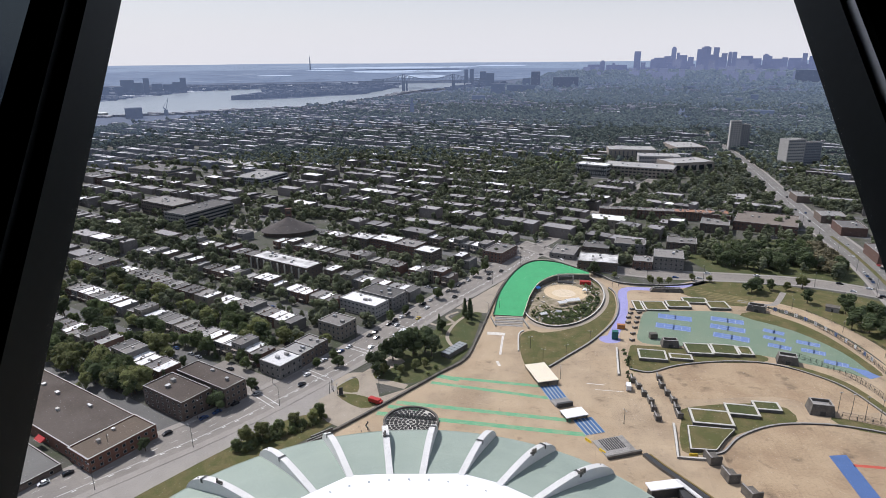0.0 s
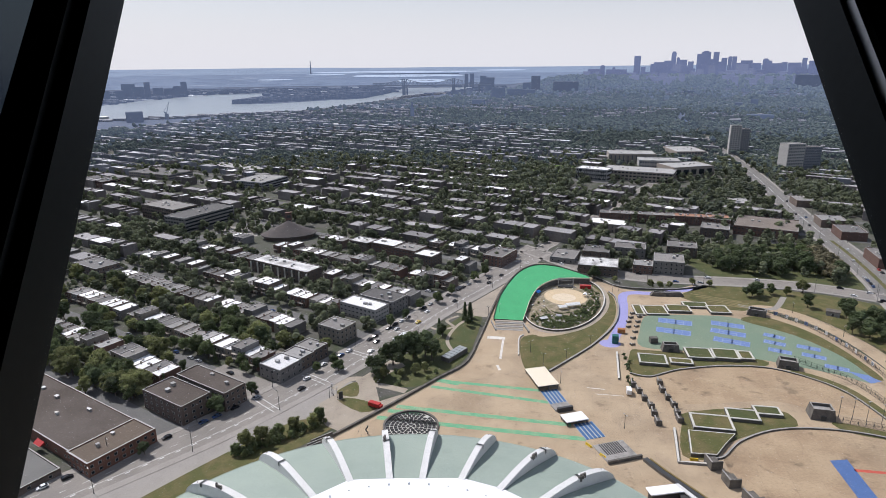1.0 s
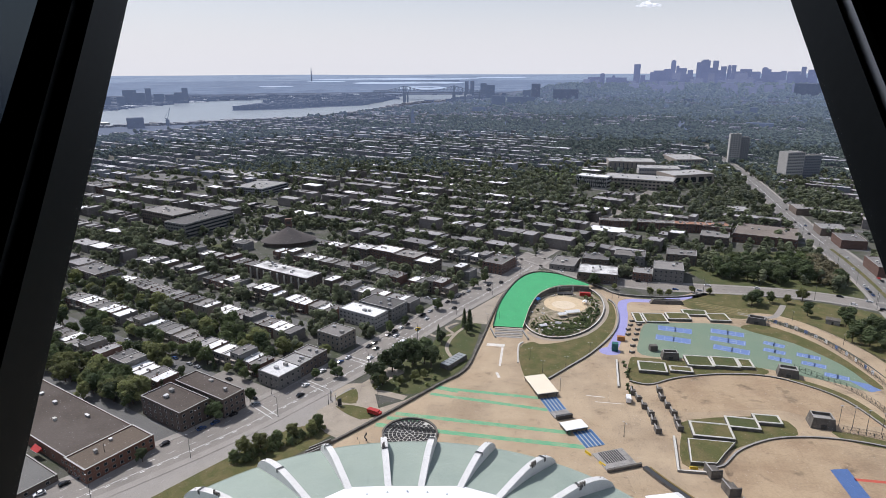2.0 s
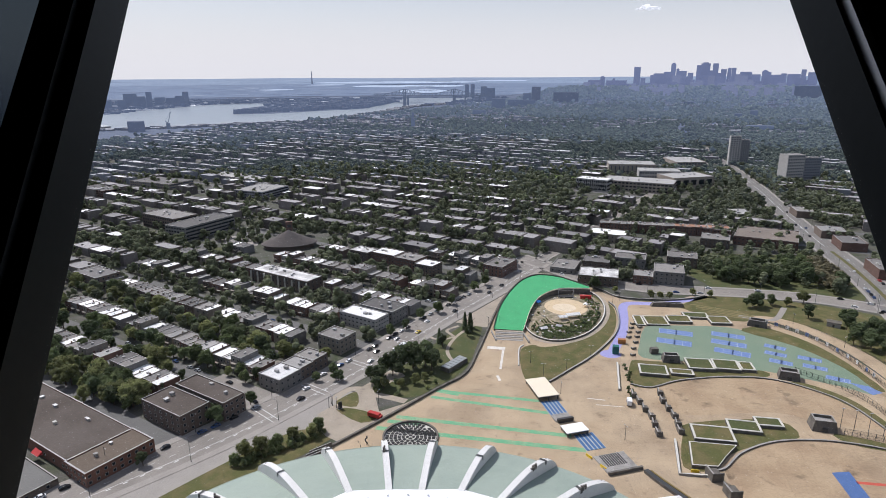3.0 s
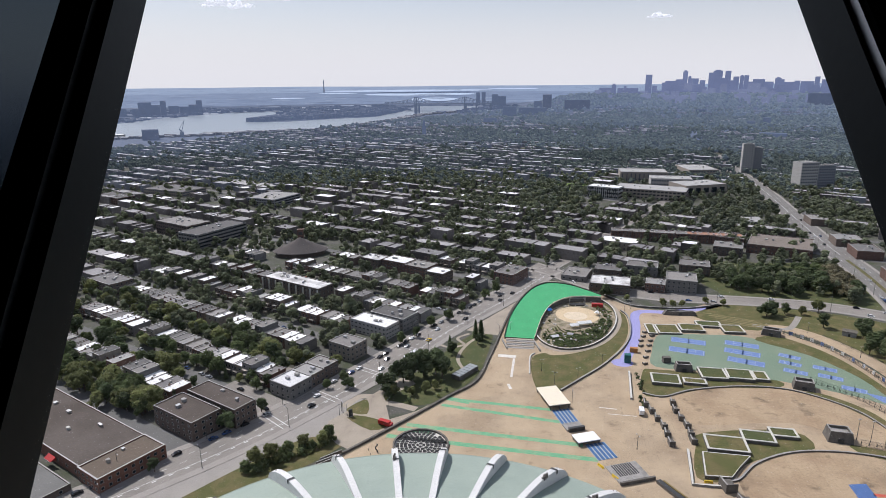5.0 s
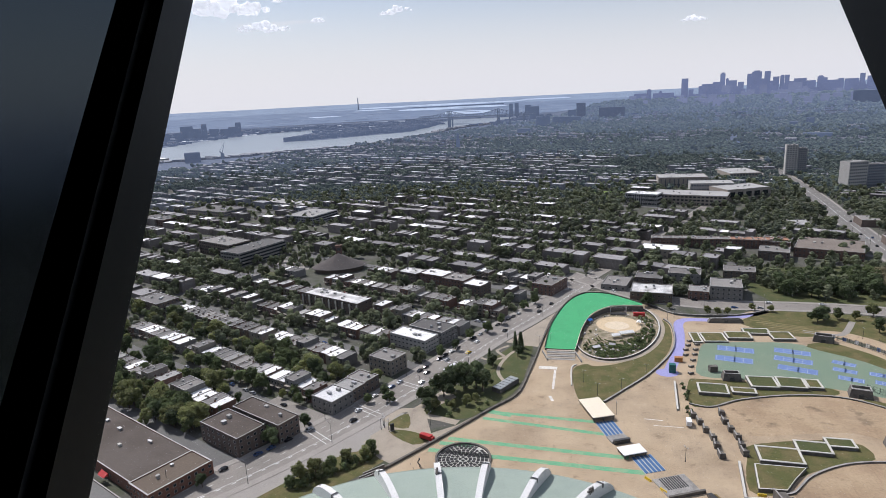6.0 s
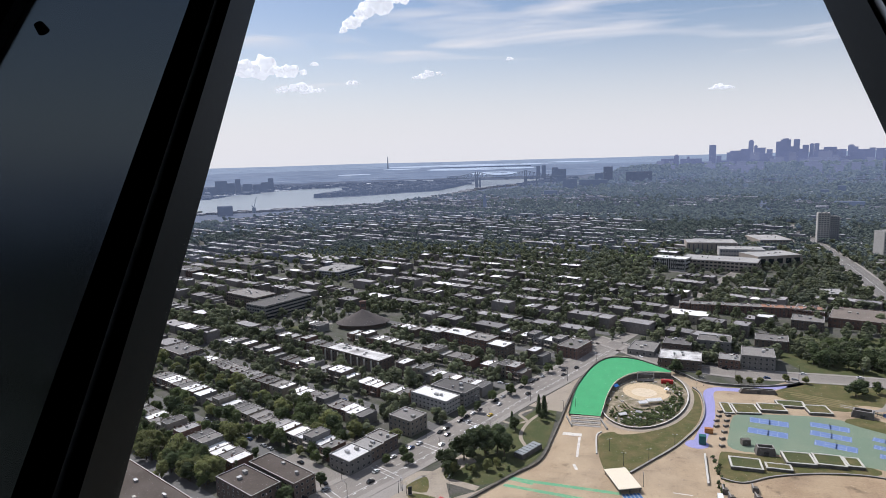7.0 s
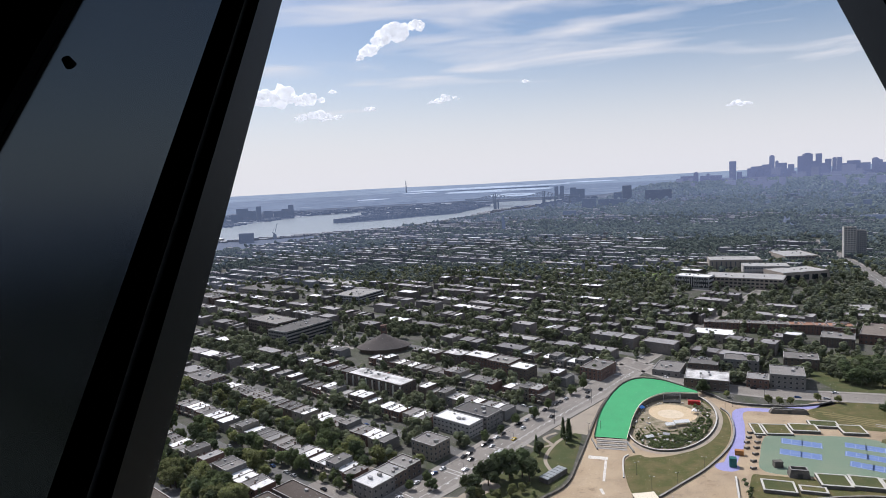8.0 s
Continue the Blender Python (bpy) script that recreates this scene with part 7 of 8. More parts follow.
for k in range(12):
    flat_building("terrace_house", "dark brick terrace house with a rusty roof edge", (168 + 10.6 * k, 648 - 2.5 * k), -13, 10.4, 14, 9.2, BRICKS[0], rust if k > 6 else roof_grey, 3, 3, 1, "house", units=1)

# the church with its tent-shaped roof and slim tower
ch = thing("church", "low round church with a pointed grey roof and brick tower", "church", at=(-152, 592, 0), turn=12)
walls = ellipse(0, 0, 24, 15.5, 0, 16)
Shape().prism([(p.x, p.y) for p in walls], 0, 4.5).made("wall", BRICKS[1], ch)
s, eave = Shape(), ellipse(0, 0, 27, 18, 0, 32)
for k in range(32):
    a, b = eave[k], eave[(k + 1) % 32]
    m0, m1 = a * 0.52, b * 0.52
    s.face([(a.x, a.y, 4.4), (b.x, b.y, 4.4), (m1.x, m1.y, 10.0), (m0.x, m0.y, 10.0)])
    s.face([(m0.x, m0.y, 10.0), (m1.x, m1.y, 10.0), (0, 0, 17.0)])
    s.face([(b.x, b.y, 4.4), (a.x, a.y, 4.4), (a.x, a.y, 4.0), (b.x, b.y, 4.0)])
s.made("roof", surface("grey-brown shingle roof", (0.115, 0.102, 0.096), 0.95, 0.12, 0.15, 1.5, spec=0.1), ch)
tw = Shape().box(-3, 3, 18, 22, 0, 20).box(-3.3, 3.3, 17.7, 22.3, 20, 20.6, bottom=True)
tw.made("tower", BRICKS[0], ch)
for k in range(3):
    Shape().box(-2.0, 2.0, 17.85, 18.05, 5 + 5 * k, 8 + 5 * k, bottom=True).made("tower_louvre", steel_dark, ch)
sheet_of("pavement_church_yard", [(-245, 640), (-190, 628), (-185, 596), (-215, 590)], 0.05, walkway, "pale paved yard beside the church", "yard")
sheet_of("ground_lawn_church", [(-236, 592), (-214, 588), (-200, 574), (-222, 572)], 0.055, lawn_lush, "small bright lawn near the church", "lawn")
for u, v, a, b in ((-8, 270, 60, 26), (18, 118, 34, 16), (18, 60, 40, 20)):
    p = town(u, v)
    sheet_of("pavement_parking", turned(rect(a, b), (p.x, p.y), -33), 0.04, walkway if v > 200 else asphalt, "paved parking yard between the houses", "yard")

p = [town(u, v) for u, v in ((-66.4, 20), (-66.4, 150), (-54, 150), (-54, 20))]
sheet_of("pavement_alley", p, 0.019, asphalt_dark, "dark asphalt alley behind the store", "yard")
p = [town(u, v) for u, v in ((-20.5, 10), (-20.5, 60), (-1, 60), (-1, 10))]
sheet_of("road_mouth", p, 0.026, asphalt, "worn asphalt mouth of a side street", "road")

# sheds and lean-tos in the back lanes
sheds, rs = Shape(), random.Random(31)
for su in [-92] + STREETS[:7]:
    for v in range(16, 560, 6):
        u = su + 41 + rs.choice((-9, -7, 7, 9)) + rs.uniform(-1, 1)
        if rs.random() < 0.55 and u > -45 and not kept_out(u, v):
            q = town(u, v)
            if math.hypot(q.x + 150, q.y - 580) > 48:
                h = rs.uniform(2.2, 3.4)
                sheds.prism(turned(rect(rs.uniform(2, 4.5), rs.uniform(2, 4)), (q.x, q.y), -33), 0, h, 0, rs.choice((1, 1, 2)))
tagged(sheds.made("yard_sheds", [far_wall, far_roof, far_white]), "small sheds and lean-tos in the back lanes", "sheds", kind="stuff")

# the school complex, the office block, the tower and other large buildings further off
pale_wall = surface("pale precast panels", (0.38, 0.365, 0.345), 0.85, 0.12, 0.05, 0.6)
ribbed_wall = surface("pale tan precast panels", (0.30, 0.265, 0.23), 0.85, 0.12, 0.05, 0.6)
tan_wall = surface("tan brick", (0.29, 0.25, 0.212), 0.9, 0.12, 0.05, 0.6)
grey_roof = surface("pale grey roof membrane", (0.355, 0.345, 0.33), 0.9, 0.1, 0.03, 0.5)
for at, ang, w, d, h, wm, rm, stn, c, sc, lb in (
        ((193, 894), -33, 46, 24, 17, pale_wall, roof_pale, 3, 14, 5, "white school block with tall slit windows"),
        ((230, 892), -26, 98, 46, 14.5, tan_wall, grey_roof, 3, 18, 6, "long tan school building with pale roofs"),
        ((332, 886), 14, 66, 44, 17, tan_wall, grey_roof, 1, 5, 3, "tan school wing with a pale roof"),
        ((300, 946), -12, 60, 34, 19, pale_wall, grey_roof, 3, 16, 8, "upper school building with pale roof"),
        ((274, 1022), -9, 74, 44, 18.5, ribbed_wall, grey_roof, 1, 1, 1, "pale hall with ribbed walls and white roof"),
        ((408, 1084), 0, 52, 70, 12, tan_wall, grey_roof, 2, 10, 6, "low hall with a white roof"),
        ((522, 940), 10, 29, 20, 42, pale_wall, roof_silver, 9, 9, 5, "pale office block of nine storeys"),
        ((551, 945), 6, 27, 18, 37, surface("dull blue-grey cladding", (0.20, 0.21, 0.23), 0.8, 0.1, 0.05, 0.6), roof_tar, 9, 9, 5, "blue-grey office block of nine storeys"),
        ((517, 1126), -14, 18, 14, 52, pale_wall, roof_silver, 14, 4, 3, "pale residential tower with bands of balconies"),
        ((535, 1122), -14, 14, 14, 46, surface("grey tower cladding", (0.22, 0.22, 0.225), 0.8, 0.1, 0.05, 0.6), roof_grey, 13, 4, 3, "grey residential tower beside a taller one"),
        ((640, 970), -10, 44, 30, 10, pale_wall, roof_pale, 2, 10, 5, "low white building behind the office block"),
        ((-289, 846), -24, 50, 56, 11, surface("blue-grey factory wall", (0.24, 0.24, 0.25), 0.9, 0.12, 0.05, 0.6), roof_silver, 3, 16, 8, "pale grey factory building of three storeys"),
        ((-480, 945), -26, 84, 46, 8, tan_wall, roof_tar, 2, 18, 4, "long low warehouse with a dark roof"),
        ((-380, 1000), -33, 110, 30, 9, BRICKS[2], grey_roof, 2, 18, 4, "long low warehouse with a grey roof"),
        ((-520, 880), -33, 60, 26, 10, BRICKS[0], roof_tar, 3, 12, 4, "dark brick works building")):
    big = flat_building("large_building", lb, at, ang, w, d, h, wm, rm, stn, c, sc, units=5, win=(w / c * 0.6, 1.6), cap=0.7, ribbon=wm is not ribbed_wall)
    if wm is ribbed_wall:      # upright ribs with dark recesses between them
        for k in range(12):
            x = w * k / 11
            Shape().box(x - 0.8, x + 0.8, -1.1, -0.02, 0, h - 0.9, bottom=True).made("rib", wm, big)
        for k in range(11):
            Shape().box(w * (k + 0.4) / 11, w * (k + 0.6) / 11, -0.1, -0.02, 1, h - 3, bottom=True).made("window", far_pane, big)
    if "slit windows" in lb:
        for k in range(16):
            x = 1.5 + (w - 3) * k / 15
            Shape().box(x - 0.55, x + 0.55, -0.22, -0.15, 2 + 3 * (k % 2), h - 6 + 2.5 * (k % 3), bottom=True).made("window", glass_dark, big)


# ---- across the river: the distant town, its towers and bridges ----
def far_tower(name, label, az, dist, w, d, h, crown_=0, mt=None):
    """A distant building; az: degrees from straight ahead, to the right; h: its top over the river's level."""
    g = radians(az)
    base = land_z(dist * math.sin(g), dist * math.cos(g))
    h = max(h - base, 12)
    if not crown_:
        ob = tagged(Shape().box(-w / 2, w / 2, -d / 2, d / 2, -2, h).made(name, mt or distant_town), label, "tower", "towers of the distant skyline")
        ob.matrix_basis = pose(dist * math.sin(g), dist * math.cos(g), base, 0, 0, -az)
        return ob
    e = thing(name, label, "tower", "towers of the distant skyline", at=(dist * math.sin(g), dist * math.cos(g), base), turn=-az)
    Shape().box(-w / 2, w / 2, -d / 2, d / 2, -2, h).made("shaft", mt or distant_town, e)
    if crown_:
        Shape().box(-w * 0.3, w * 0.3, -d * 0.3, d * 0.3, h, h + crown_).made("crown", mt or distant_town, e)
    return e


def az_of(px):
    """Bearing in degrees of a column of the wide view."""
    return math.degrees(math.atan((px - 784) / 1150.0))


# bearing as a column of the wide view, width in the same columns, height in metres, height of a set-back top
SKY = ((1056, 24, 111, 0), (1070, 8, 130, 6), (1088, 22, 109, 0), (1104, 18, 108, 0), (1090, 5, 118, 4), (1118, 14, 86, 0), (1131, 11, 190, 0), (1142, 8, 123, 0), (1150, 10, 92, 0), (1158, 6, 141, 0), (1170, 18, 151, 0), (1185, 12, 160, 0), (1195, 8, 207, 7),
       (1203, 5, 176, 4), (1212, 13, 165, 0), (1226, 9, 154, 0), (1240, 7, 198, 0), (1252, 15, 209, 6), (1262, 8, 167, 0), (1270, 9, 208, 0), (1279, 10, 152, 0), (1285, 9, 174, 0), (1295, 6, 178, 4), (1303, 7, 181, 0), (1311, 9, 144, 0), (1325, 18, 158, 0),
       (1342, 16, 143, 0), (1359, 9, 163, 5), (1363, 12, 156, 0), (1380, 18, 141, 0), (1393, 8, 148, 0), (1411, 19, 144, 0), (1428, 7, 170, 0), (1445, 14, 154, 0), (1470, 18, 150, 0), (1492, 22, 146, 0), (1514, 20, 140, 0))
# the towers' blue-grey is haze, put into their emission
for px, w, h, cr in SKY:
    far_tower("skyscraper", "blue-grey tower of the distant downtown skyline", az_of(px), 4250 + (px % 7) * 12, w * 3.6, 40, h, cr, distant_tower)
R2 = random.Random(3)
# paler than the towers: haze near the ground, painted into the glow
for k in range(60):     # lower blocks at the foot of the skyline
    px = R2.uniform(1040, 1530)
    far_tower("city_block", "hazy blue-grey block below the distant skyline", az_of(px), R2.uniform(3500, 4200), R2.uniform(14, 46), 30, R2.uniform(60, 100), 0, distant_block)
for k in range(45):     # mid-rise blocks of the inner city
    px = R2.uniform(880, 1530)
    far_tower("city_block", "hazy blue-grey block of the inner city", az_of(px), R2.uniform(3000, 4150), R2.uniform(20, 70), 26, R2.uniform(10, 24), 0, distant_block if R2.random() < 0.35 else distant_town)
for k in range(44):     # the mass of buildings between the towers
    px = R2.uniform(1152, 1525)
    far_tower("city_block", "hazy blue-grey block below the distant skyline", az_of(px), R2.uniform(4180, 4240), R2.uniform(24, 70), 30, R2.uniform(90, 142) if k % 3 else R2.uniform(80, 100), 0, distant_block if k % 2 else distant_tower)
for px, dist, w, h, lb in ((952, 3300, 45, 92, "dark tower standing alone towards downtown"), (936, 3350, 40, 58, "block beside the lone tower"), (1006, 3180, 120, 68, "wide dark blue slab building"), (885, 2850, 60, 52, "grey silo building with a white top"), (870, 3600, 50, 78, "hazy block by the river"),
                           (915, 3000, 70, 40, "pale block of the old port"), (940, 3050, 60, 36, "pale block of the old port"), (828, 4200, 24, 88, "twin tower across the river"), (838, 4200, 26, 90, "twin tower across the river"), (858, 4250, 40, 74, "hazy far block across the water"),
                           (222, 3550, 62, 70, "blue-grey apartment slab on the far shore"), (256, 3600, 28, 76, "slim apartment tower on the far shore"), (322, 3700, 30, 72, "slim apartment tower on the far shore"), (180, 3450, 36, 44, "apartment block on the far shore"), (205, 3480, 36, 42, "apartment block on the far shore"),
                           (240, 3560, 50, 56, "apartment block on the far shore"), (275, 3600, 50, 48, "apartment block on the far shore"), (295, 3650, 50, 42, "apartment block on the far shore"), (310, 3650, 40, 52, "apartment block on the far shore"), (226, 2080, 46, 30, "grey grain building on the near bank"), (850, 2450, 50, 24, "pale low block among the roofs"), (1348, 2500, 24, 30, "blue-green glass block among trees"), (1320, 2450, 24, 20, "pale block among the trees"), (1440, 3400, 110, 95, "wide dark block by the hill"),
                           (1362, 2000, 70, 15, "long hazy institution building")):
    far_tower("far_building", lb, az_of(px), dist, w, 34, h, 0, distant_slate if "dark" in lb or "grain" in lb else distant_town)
far_tower("church_tower", "slim hazy church tower among the far roofs", az_of(730), 1900, 11, 11, 34, 16)


def far_bridge():
    """The steel cantilever bridge: deck, two pairs of towers, trusses, piers."""
    e = thing("bridge", "long steel truss bridge over the river", "bridge")
    dist = 3260.0
    x0, x1 = dist * math.tan(radians(az_of(716))) , dist * math.tan(radians(az_of(805)))
    span = x1 - x0
    top, deck = 84.0, 52.0
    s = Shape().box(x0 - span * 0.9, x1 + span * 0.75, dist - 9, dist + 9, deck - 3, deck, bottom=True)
    # the bridge steel glows faintly, as haze over it
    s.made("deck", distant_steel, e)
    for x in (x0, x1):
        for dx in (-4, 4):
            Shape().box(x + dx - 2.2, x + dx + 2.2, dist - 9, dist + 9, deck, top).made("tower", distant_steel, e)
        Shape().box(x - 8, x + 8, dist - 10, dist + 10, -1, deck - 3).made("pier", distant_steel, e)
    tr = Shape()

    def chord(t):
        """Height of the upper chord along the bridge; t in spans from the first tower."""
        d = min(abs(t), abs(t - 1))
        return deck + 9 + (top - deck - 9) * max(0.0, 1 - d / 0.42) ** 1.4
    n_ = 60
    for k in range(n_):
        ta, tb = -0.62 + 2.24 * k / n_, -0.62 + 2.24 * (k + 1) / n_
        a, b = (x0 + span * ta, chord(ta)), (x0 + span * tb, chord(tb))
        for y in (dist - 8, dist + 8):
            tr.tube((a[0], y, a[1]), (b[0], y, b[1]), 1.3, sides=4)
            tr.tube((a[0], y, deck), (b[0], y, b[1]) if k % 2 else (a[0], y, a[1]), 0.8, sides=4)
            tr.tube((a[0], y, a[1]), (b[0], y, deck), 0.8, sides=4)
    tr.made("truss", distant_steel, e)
    for k in (-1, 3, 4):
        x = x0 + span * (0.5 + (k - 0.5) * 0.29)
        Shape().box(x - 4, x + 4, dist - 8, dist + 8, -1, deck - 3).made("pier", distant_steel, e)


far_bridge()
for z, dist, p0, p1 in ((70, 4560, 600, 815), (84, 4640, 560, 800)):       # low bridges over the far arm
    xa, xb = dist * math.tan(radians(az_of(p0))), dist * math.tan(radians(az_of(p1)))
    e = thing("bridge", "long low bridge over the far river arm", "bridge")
    Shape().box(xa, xb, dist - 5, dist + 5, z + 12, z + 17, bottom=True).made("deck", distant_steel, e)
    for k in range(16):
        x = xa + (xb - xa) * (k + 0.5) / 16
        Shape().box(x - 3, x + 3, dist - 4, dist + 4, z - 20, z + 12).made("pier", distant_steel, e)


def slope_z(r):
    rise = max(0.0, (r - 4250) / 550)
    return 127 * min(1, rise) ** 0.8 if rise else 0.0


for a0, a1, r0, r1, lb in ((-11.5, 3.5, 4590, 4650, "far pale river arm"), (-8.0, 2.0, 4470, 4540, "far pale river arm"), (-12, -8.5, 4540, 4570, "far pale harbour basin"), (-16, -13, 4420, 4445, "far pale harbour basin"), (3.0, 7.5, 4640, 4675, "far pale river arm"), (-4, 0.5, 4330, 4410, "far pale river arm")):
    s = Shape()
    for k in range(24):
        ga, gb = radians(a0 + (a1 - a0) * k / 24), radians(a0 + (a1 - a0) * (k + 1) / 24)
        w0, w1 = math.sin(math.pi * k / 24) ** 0.4, math.sin(math.pi * (k + 1) / 24) ** 0.4
        mid = (r0 + r1) / 2
        ra, rb, rc, rd = mid - (mid - r0) * w0, mid - (mid - r0) * w1, mid + (r1 - mid) * w1, mid + (r1 - mid) * w0
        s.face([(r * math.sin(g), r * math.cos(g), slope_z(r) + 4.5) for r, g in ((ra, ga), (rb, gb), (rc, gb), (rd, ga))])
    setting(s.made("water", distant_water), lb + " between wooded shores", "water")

# belts of wood, fields and roofs on the far rise, each a low strip along the slope
woods_far, fields_far = Shape(), Shape()
RB = random.Random(71)
for k in range(640):
    az, r = RB.uniform(-38, 36), 4262 + 470 * RB.random() ** 1.3
    span, deep = RB.uniform(0.5, 3.2), RB.uniform(3, 9) * (1.0 if r < 4500 else 0.7)
    tgt = fields_far if RB.random() < (0.32 if az < 6 else 0.12) else woods_far
    pts_a, pts_b, n_ = [], [], 10
    for q in range(n_ + 1):
        g, t = radians(az + span * q / n_), math.sin(math.pi * q / n_) ** 0.5
        wob = 3.0 * noise.noise(Vector((az * 3 + q * 0.5, r * 0.02, 1.7)))
        for line, rr in ((pts_a, r + wob - deep * t / 2), (pts_b, r + wob + deep * t / 2)):
            line.append(Vector((rr * math.sin(g), rr * math.cos(g), 127 * (max(0.0, rr - 4250) / 550) ** 0.8 + (4.0 if tgt is fields_far else 5.5))))
    tgt.strip(pts_b, pts_a)
# both kinds of strip glow with painted haze
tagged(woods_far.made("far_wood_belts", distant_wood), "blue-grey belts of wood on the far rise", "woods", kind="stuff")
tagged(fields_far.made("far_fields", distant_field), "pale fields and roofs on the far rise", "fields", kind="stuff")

# roofs, sheds and woods of the far shores as one rough layer
far_stuff, far_pale = Shape(), Shape()
for k in range(3600):
    az, r = R2.uniform(-40, 30), R2.uniform(2500, 4740)
    x, y = r * math.sin(radians(az)), r * math.cos(radians(az))
    if inside(x, y, RIVER) or near_line(x, y, RIVER[:10], 25) or (y < 3300 and az > -22):
        continue
    z = slope_z(r)
    if r > 4260:
        continue
    w, h = (R2.uniform(14, 70), R2.uniform(5, 13)) if r < 4280 else (R2.uniform(60, 220), R2.uniform(1.5, 4))
    tgt = far_pale if R2.random() < 0.10 else far_stuff
    tgt.prism(turned(rect(w, R2.uniform(10, 24)), (x, y), R2.uniform(-50, -20)), z - 3, z + (h if tgt is far_stuff else 4))
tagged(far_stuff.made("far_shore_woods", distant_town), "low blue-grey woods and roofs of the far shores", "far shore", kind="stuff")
# pale roofs that glow as well, for the haze before them
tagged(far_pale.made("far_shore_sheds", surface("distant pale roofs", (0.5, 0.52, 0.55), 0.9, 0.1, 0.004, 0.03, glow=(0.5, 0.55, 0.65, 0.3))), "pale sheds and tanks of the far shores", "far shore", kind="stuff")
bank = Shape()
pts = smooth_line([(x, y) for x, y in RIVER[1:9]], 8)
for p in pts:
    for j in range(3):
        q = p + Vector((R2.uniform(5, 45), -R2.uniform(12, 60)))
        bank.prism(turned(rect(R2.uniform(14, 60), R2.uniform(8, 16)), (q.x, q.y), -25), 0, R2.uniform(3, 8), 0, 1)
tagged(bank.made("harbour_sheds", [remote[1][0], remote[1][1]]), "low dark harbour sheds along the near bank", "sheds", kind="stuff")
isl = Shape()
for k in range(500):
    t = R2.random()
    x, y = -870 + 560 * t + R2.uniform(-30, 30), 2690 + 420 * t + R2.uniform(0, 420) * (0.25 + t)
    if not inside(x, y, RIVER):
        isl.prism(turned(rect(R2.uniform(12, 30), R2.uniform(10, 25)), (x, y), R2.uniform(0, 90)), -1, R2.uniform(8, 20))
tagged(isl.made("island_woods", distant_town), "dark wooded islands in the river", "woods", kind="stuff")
crane = thing("harbour_crane", "tall harbour crane with a raised jib", "crane", at=(-850, 1958, 0))
crane.scale = (0.65, 0.65, 0.8)
Shape().box(-7, 7, -6, 6, 0, 22).made("portal", distant_steel, crane)
s = Shape().tube((0, 0, 22), (18, 0, 66), 1.6, 0.8, 5)
s.tube((0, 0, 22), (-12, 0, 30), 2.5, 2.0, 5).tube((-12, 0, 30), (18, 0, 66), 0.5, 0.5, 4)
s.made("jib", distant_steel, crane)
mast = thing("broadcast_mast", "slim far-off mast on the horizon", "mast", at=(4600 * math.sin(radians(az_of(551))), 4600 * math.cos(radians(az_of(551))), 80))
Shape().tube((0, 0, 0), (0, 0, 95), 6, 2.5, 6).made("shaft", distant_steel, mast)
for k in range(3):
    e = thing("storage_dome", "pale storage hall on the river bank", "hall", at=(-1105 + 28 * k, 1975 - 10 * k, 0), turn=-30)
    Shape().box(-16, 16, -12, 12, 0, 9).made("wall", pale_wall, e)
    Shape().prism(turned(rect(34, 26), (0, 0), 0), 9, 10.2, bottom=True).made("roof", white_cloth, e)

# ---- the sky's backdrop: small fair-weather clouds far off, their sunlit white partly emission ----
cloud_mat = bpy.data.materials.new("cumulus")
cloud_mat.use_nodes = True
cn, cl = cloud_mat.node_tree.nodes, cloud_mat.node_tree.links
cn.clear()
d_, t_, mx = cn.new("ShaderNodeBsdfDiffuse"), cn.new("ShaderNodeBsdfTranslucent"), cn.new("ShaderNodeMixShader")
for node in (d_, t_):
    node.inputs[0].default_value = (0.8, 0.8, 0.8, 1)
mx.inputs[0].default_value = 0.45
# sunlight scattered inside the cloud, painted as emission
cloud_glow, both = cn.new("ShaderNodeEmission"), cn.new("ShaderNodeAddShader")
cloud_glow.inputs[0].default_value, cloud_glow.inputs[1].default_value = (0.92, 0.94, 0.97, 1), 0.34
cl.new(d_.outputs[0], mx.inputs[1])
cl.new(t_.outputs[0], mx.inputs[2])
cl.new(mx.outputs[0], both.inputs[0])
cl.new(cloud_glow.outputs[0], both.inputs[1])
cl.new(both.outputs[0], cn.new("ShaderNodeOutputMaterial").inputs[0])


def cumulus(az, el, w, h, seed, lean=0.0):
    rng = random.Random(seed)
    r = 4300
    g, z = radians(az), EYE + r * math.tan(radians(el))
    b = bmesh.new()
    for k in range(34):
        t = rng.uniform(-1, 1)
        size = ((1 - abs(t) ** 1.4) * rng.uniform(0.14, 0.36) + 0.05) * h
        m = Matrix.Translation((t * w / 2, rng.uniform(-0.2, 0.2) * w, size * rng.uniform(0.2, 1.5) + lean * t * w * 0.5)) @ Matrix.Diagonal((1.25, 1.0, 0.85, 1))
        made = bmesh.ops.create_icosphere(b, subdivisions=3, radius=size, matrix=m)
        for v in made["verts"]:
            n_ = noise.noise(v.co * (3.0 / h)) * 0.16 * h + noise.noise(v.co * (9 / h)) * 0.08 * h + noise.noise(v.co * (22 / h)) * 0.035 * h
            v.co += v.normal * n_ if v.normal.length else Vector()
    me = bpy.data.meshes.new("backdrop_cloud")
    b.to_mesh(me)
    b.free()
    me.materials.append(cloud_mat)
    me.polygons.foreach_set("use_smooth", [True] * len(me.polygons))
    ob = setting(new("backdrop_cloud", me), "small white fair-weather cloud far off in the sky", "cloud")
    ob.matrix_basis = pose(r * math.sin(g), r * math.cos(g), z, 0, 0, -az)


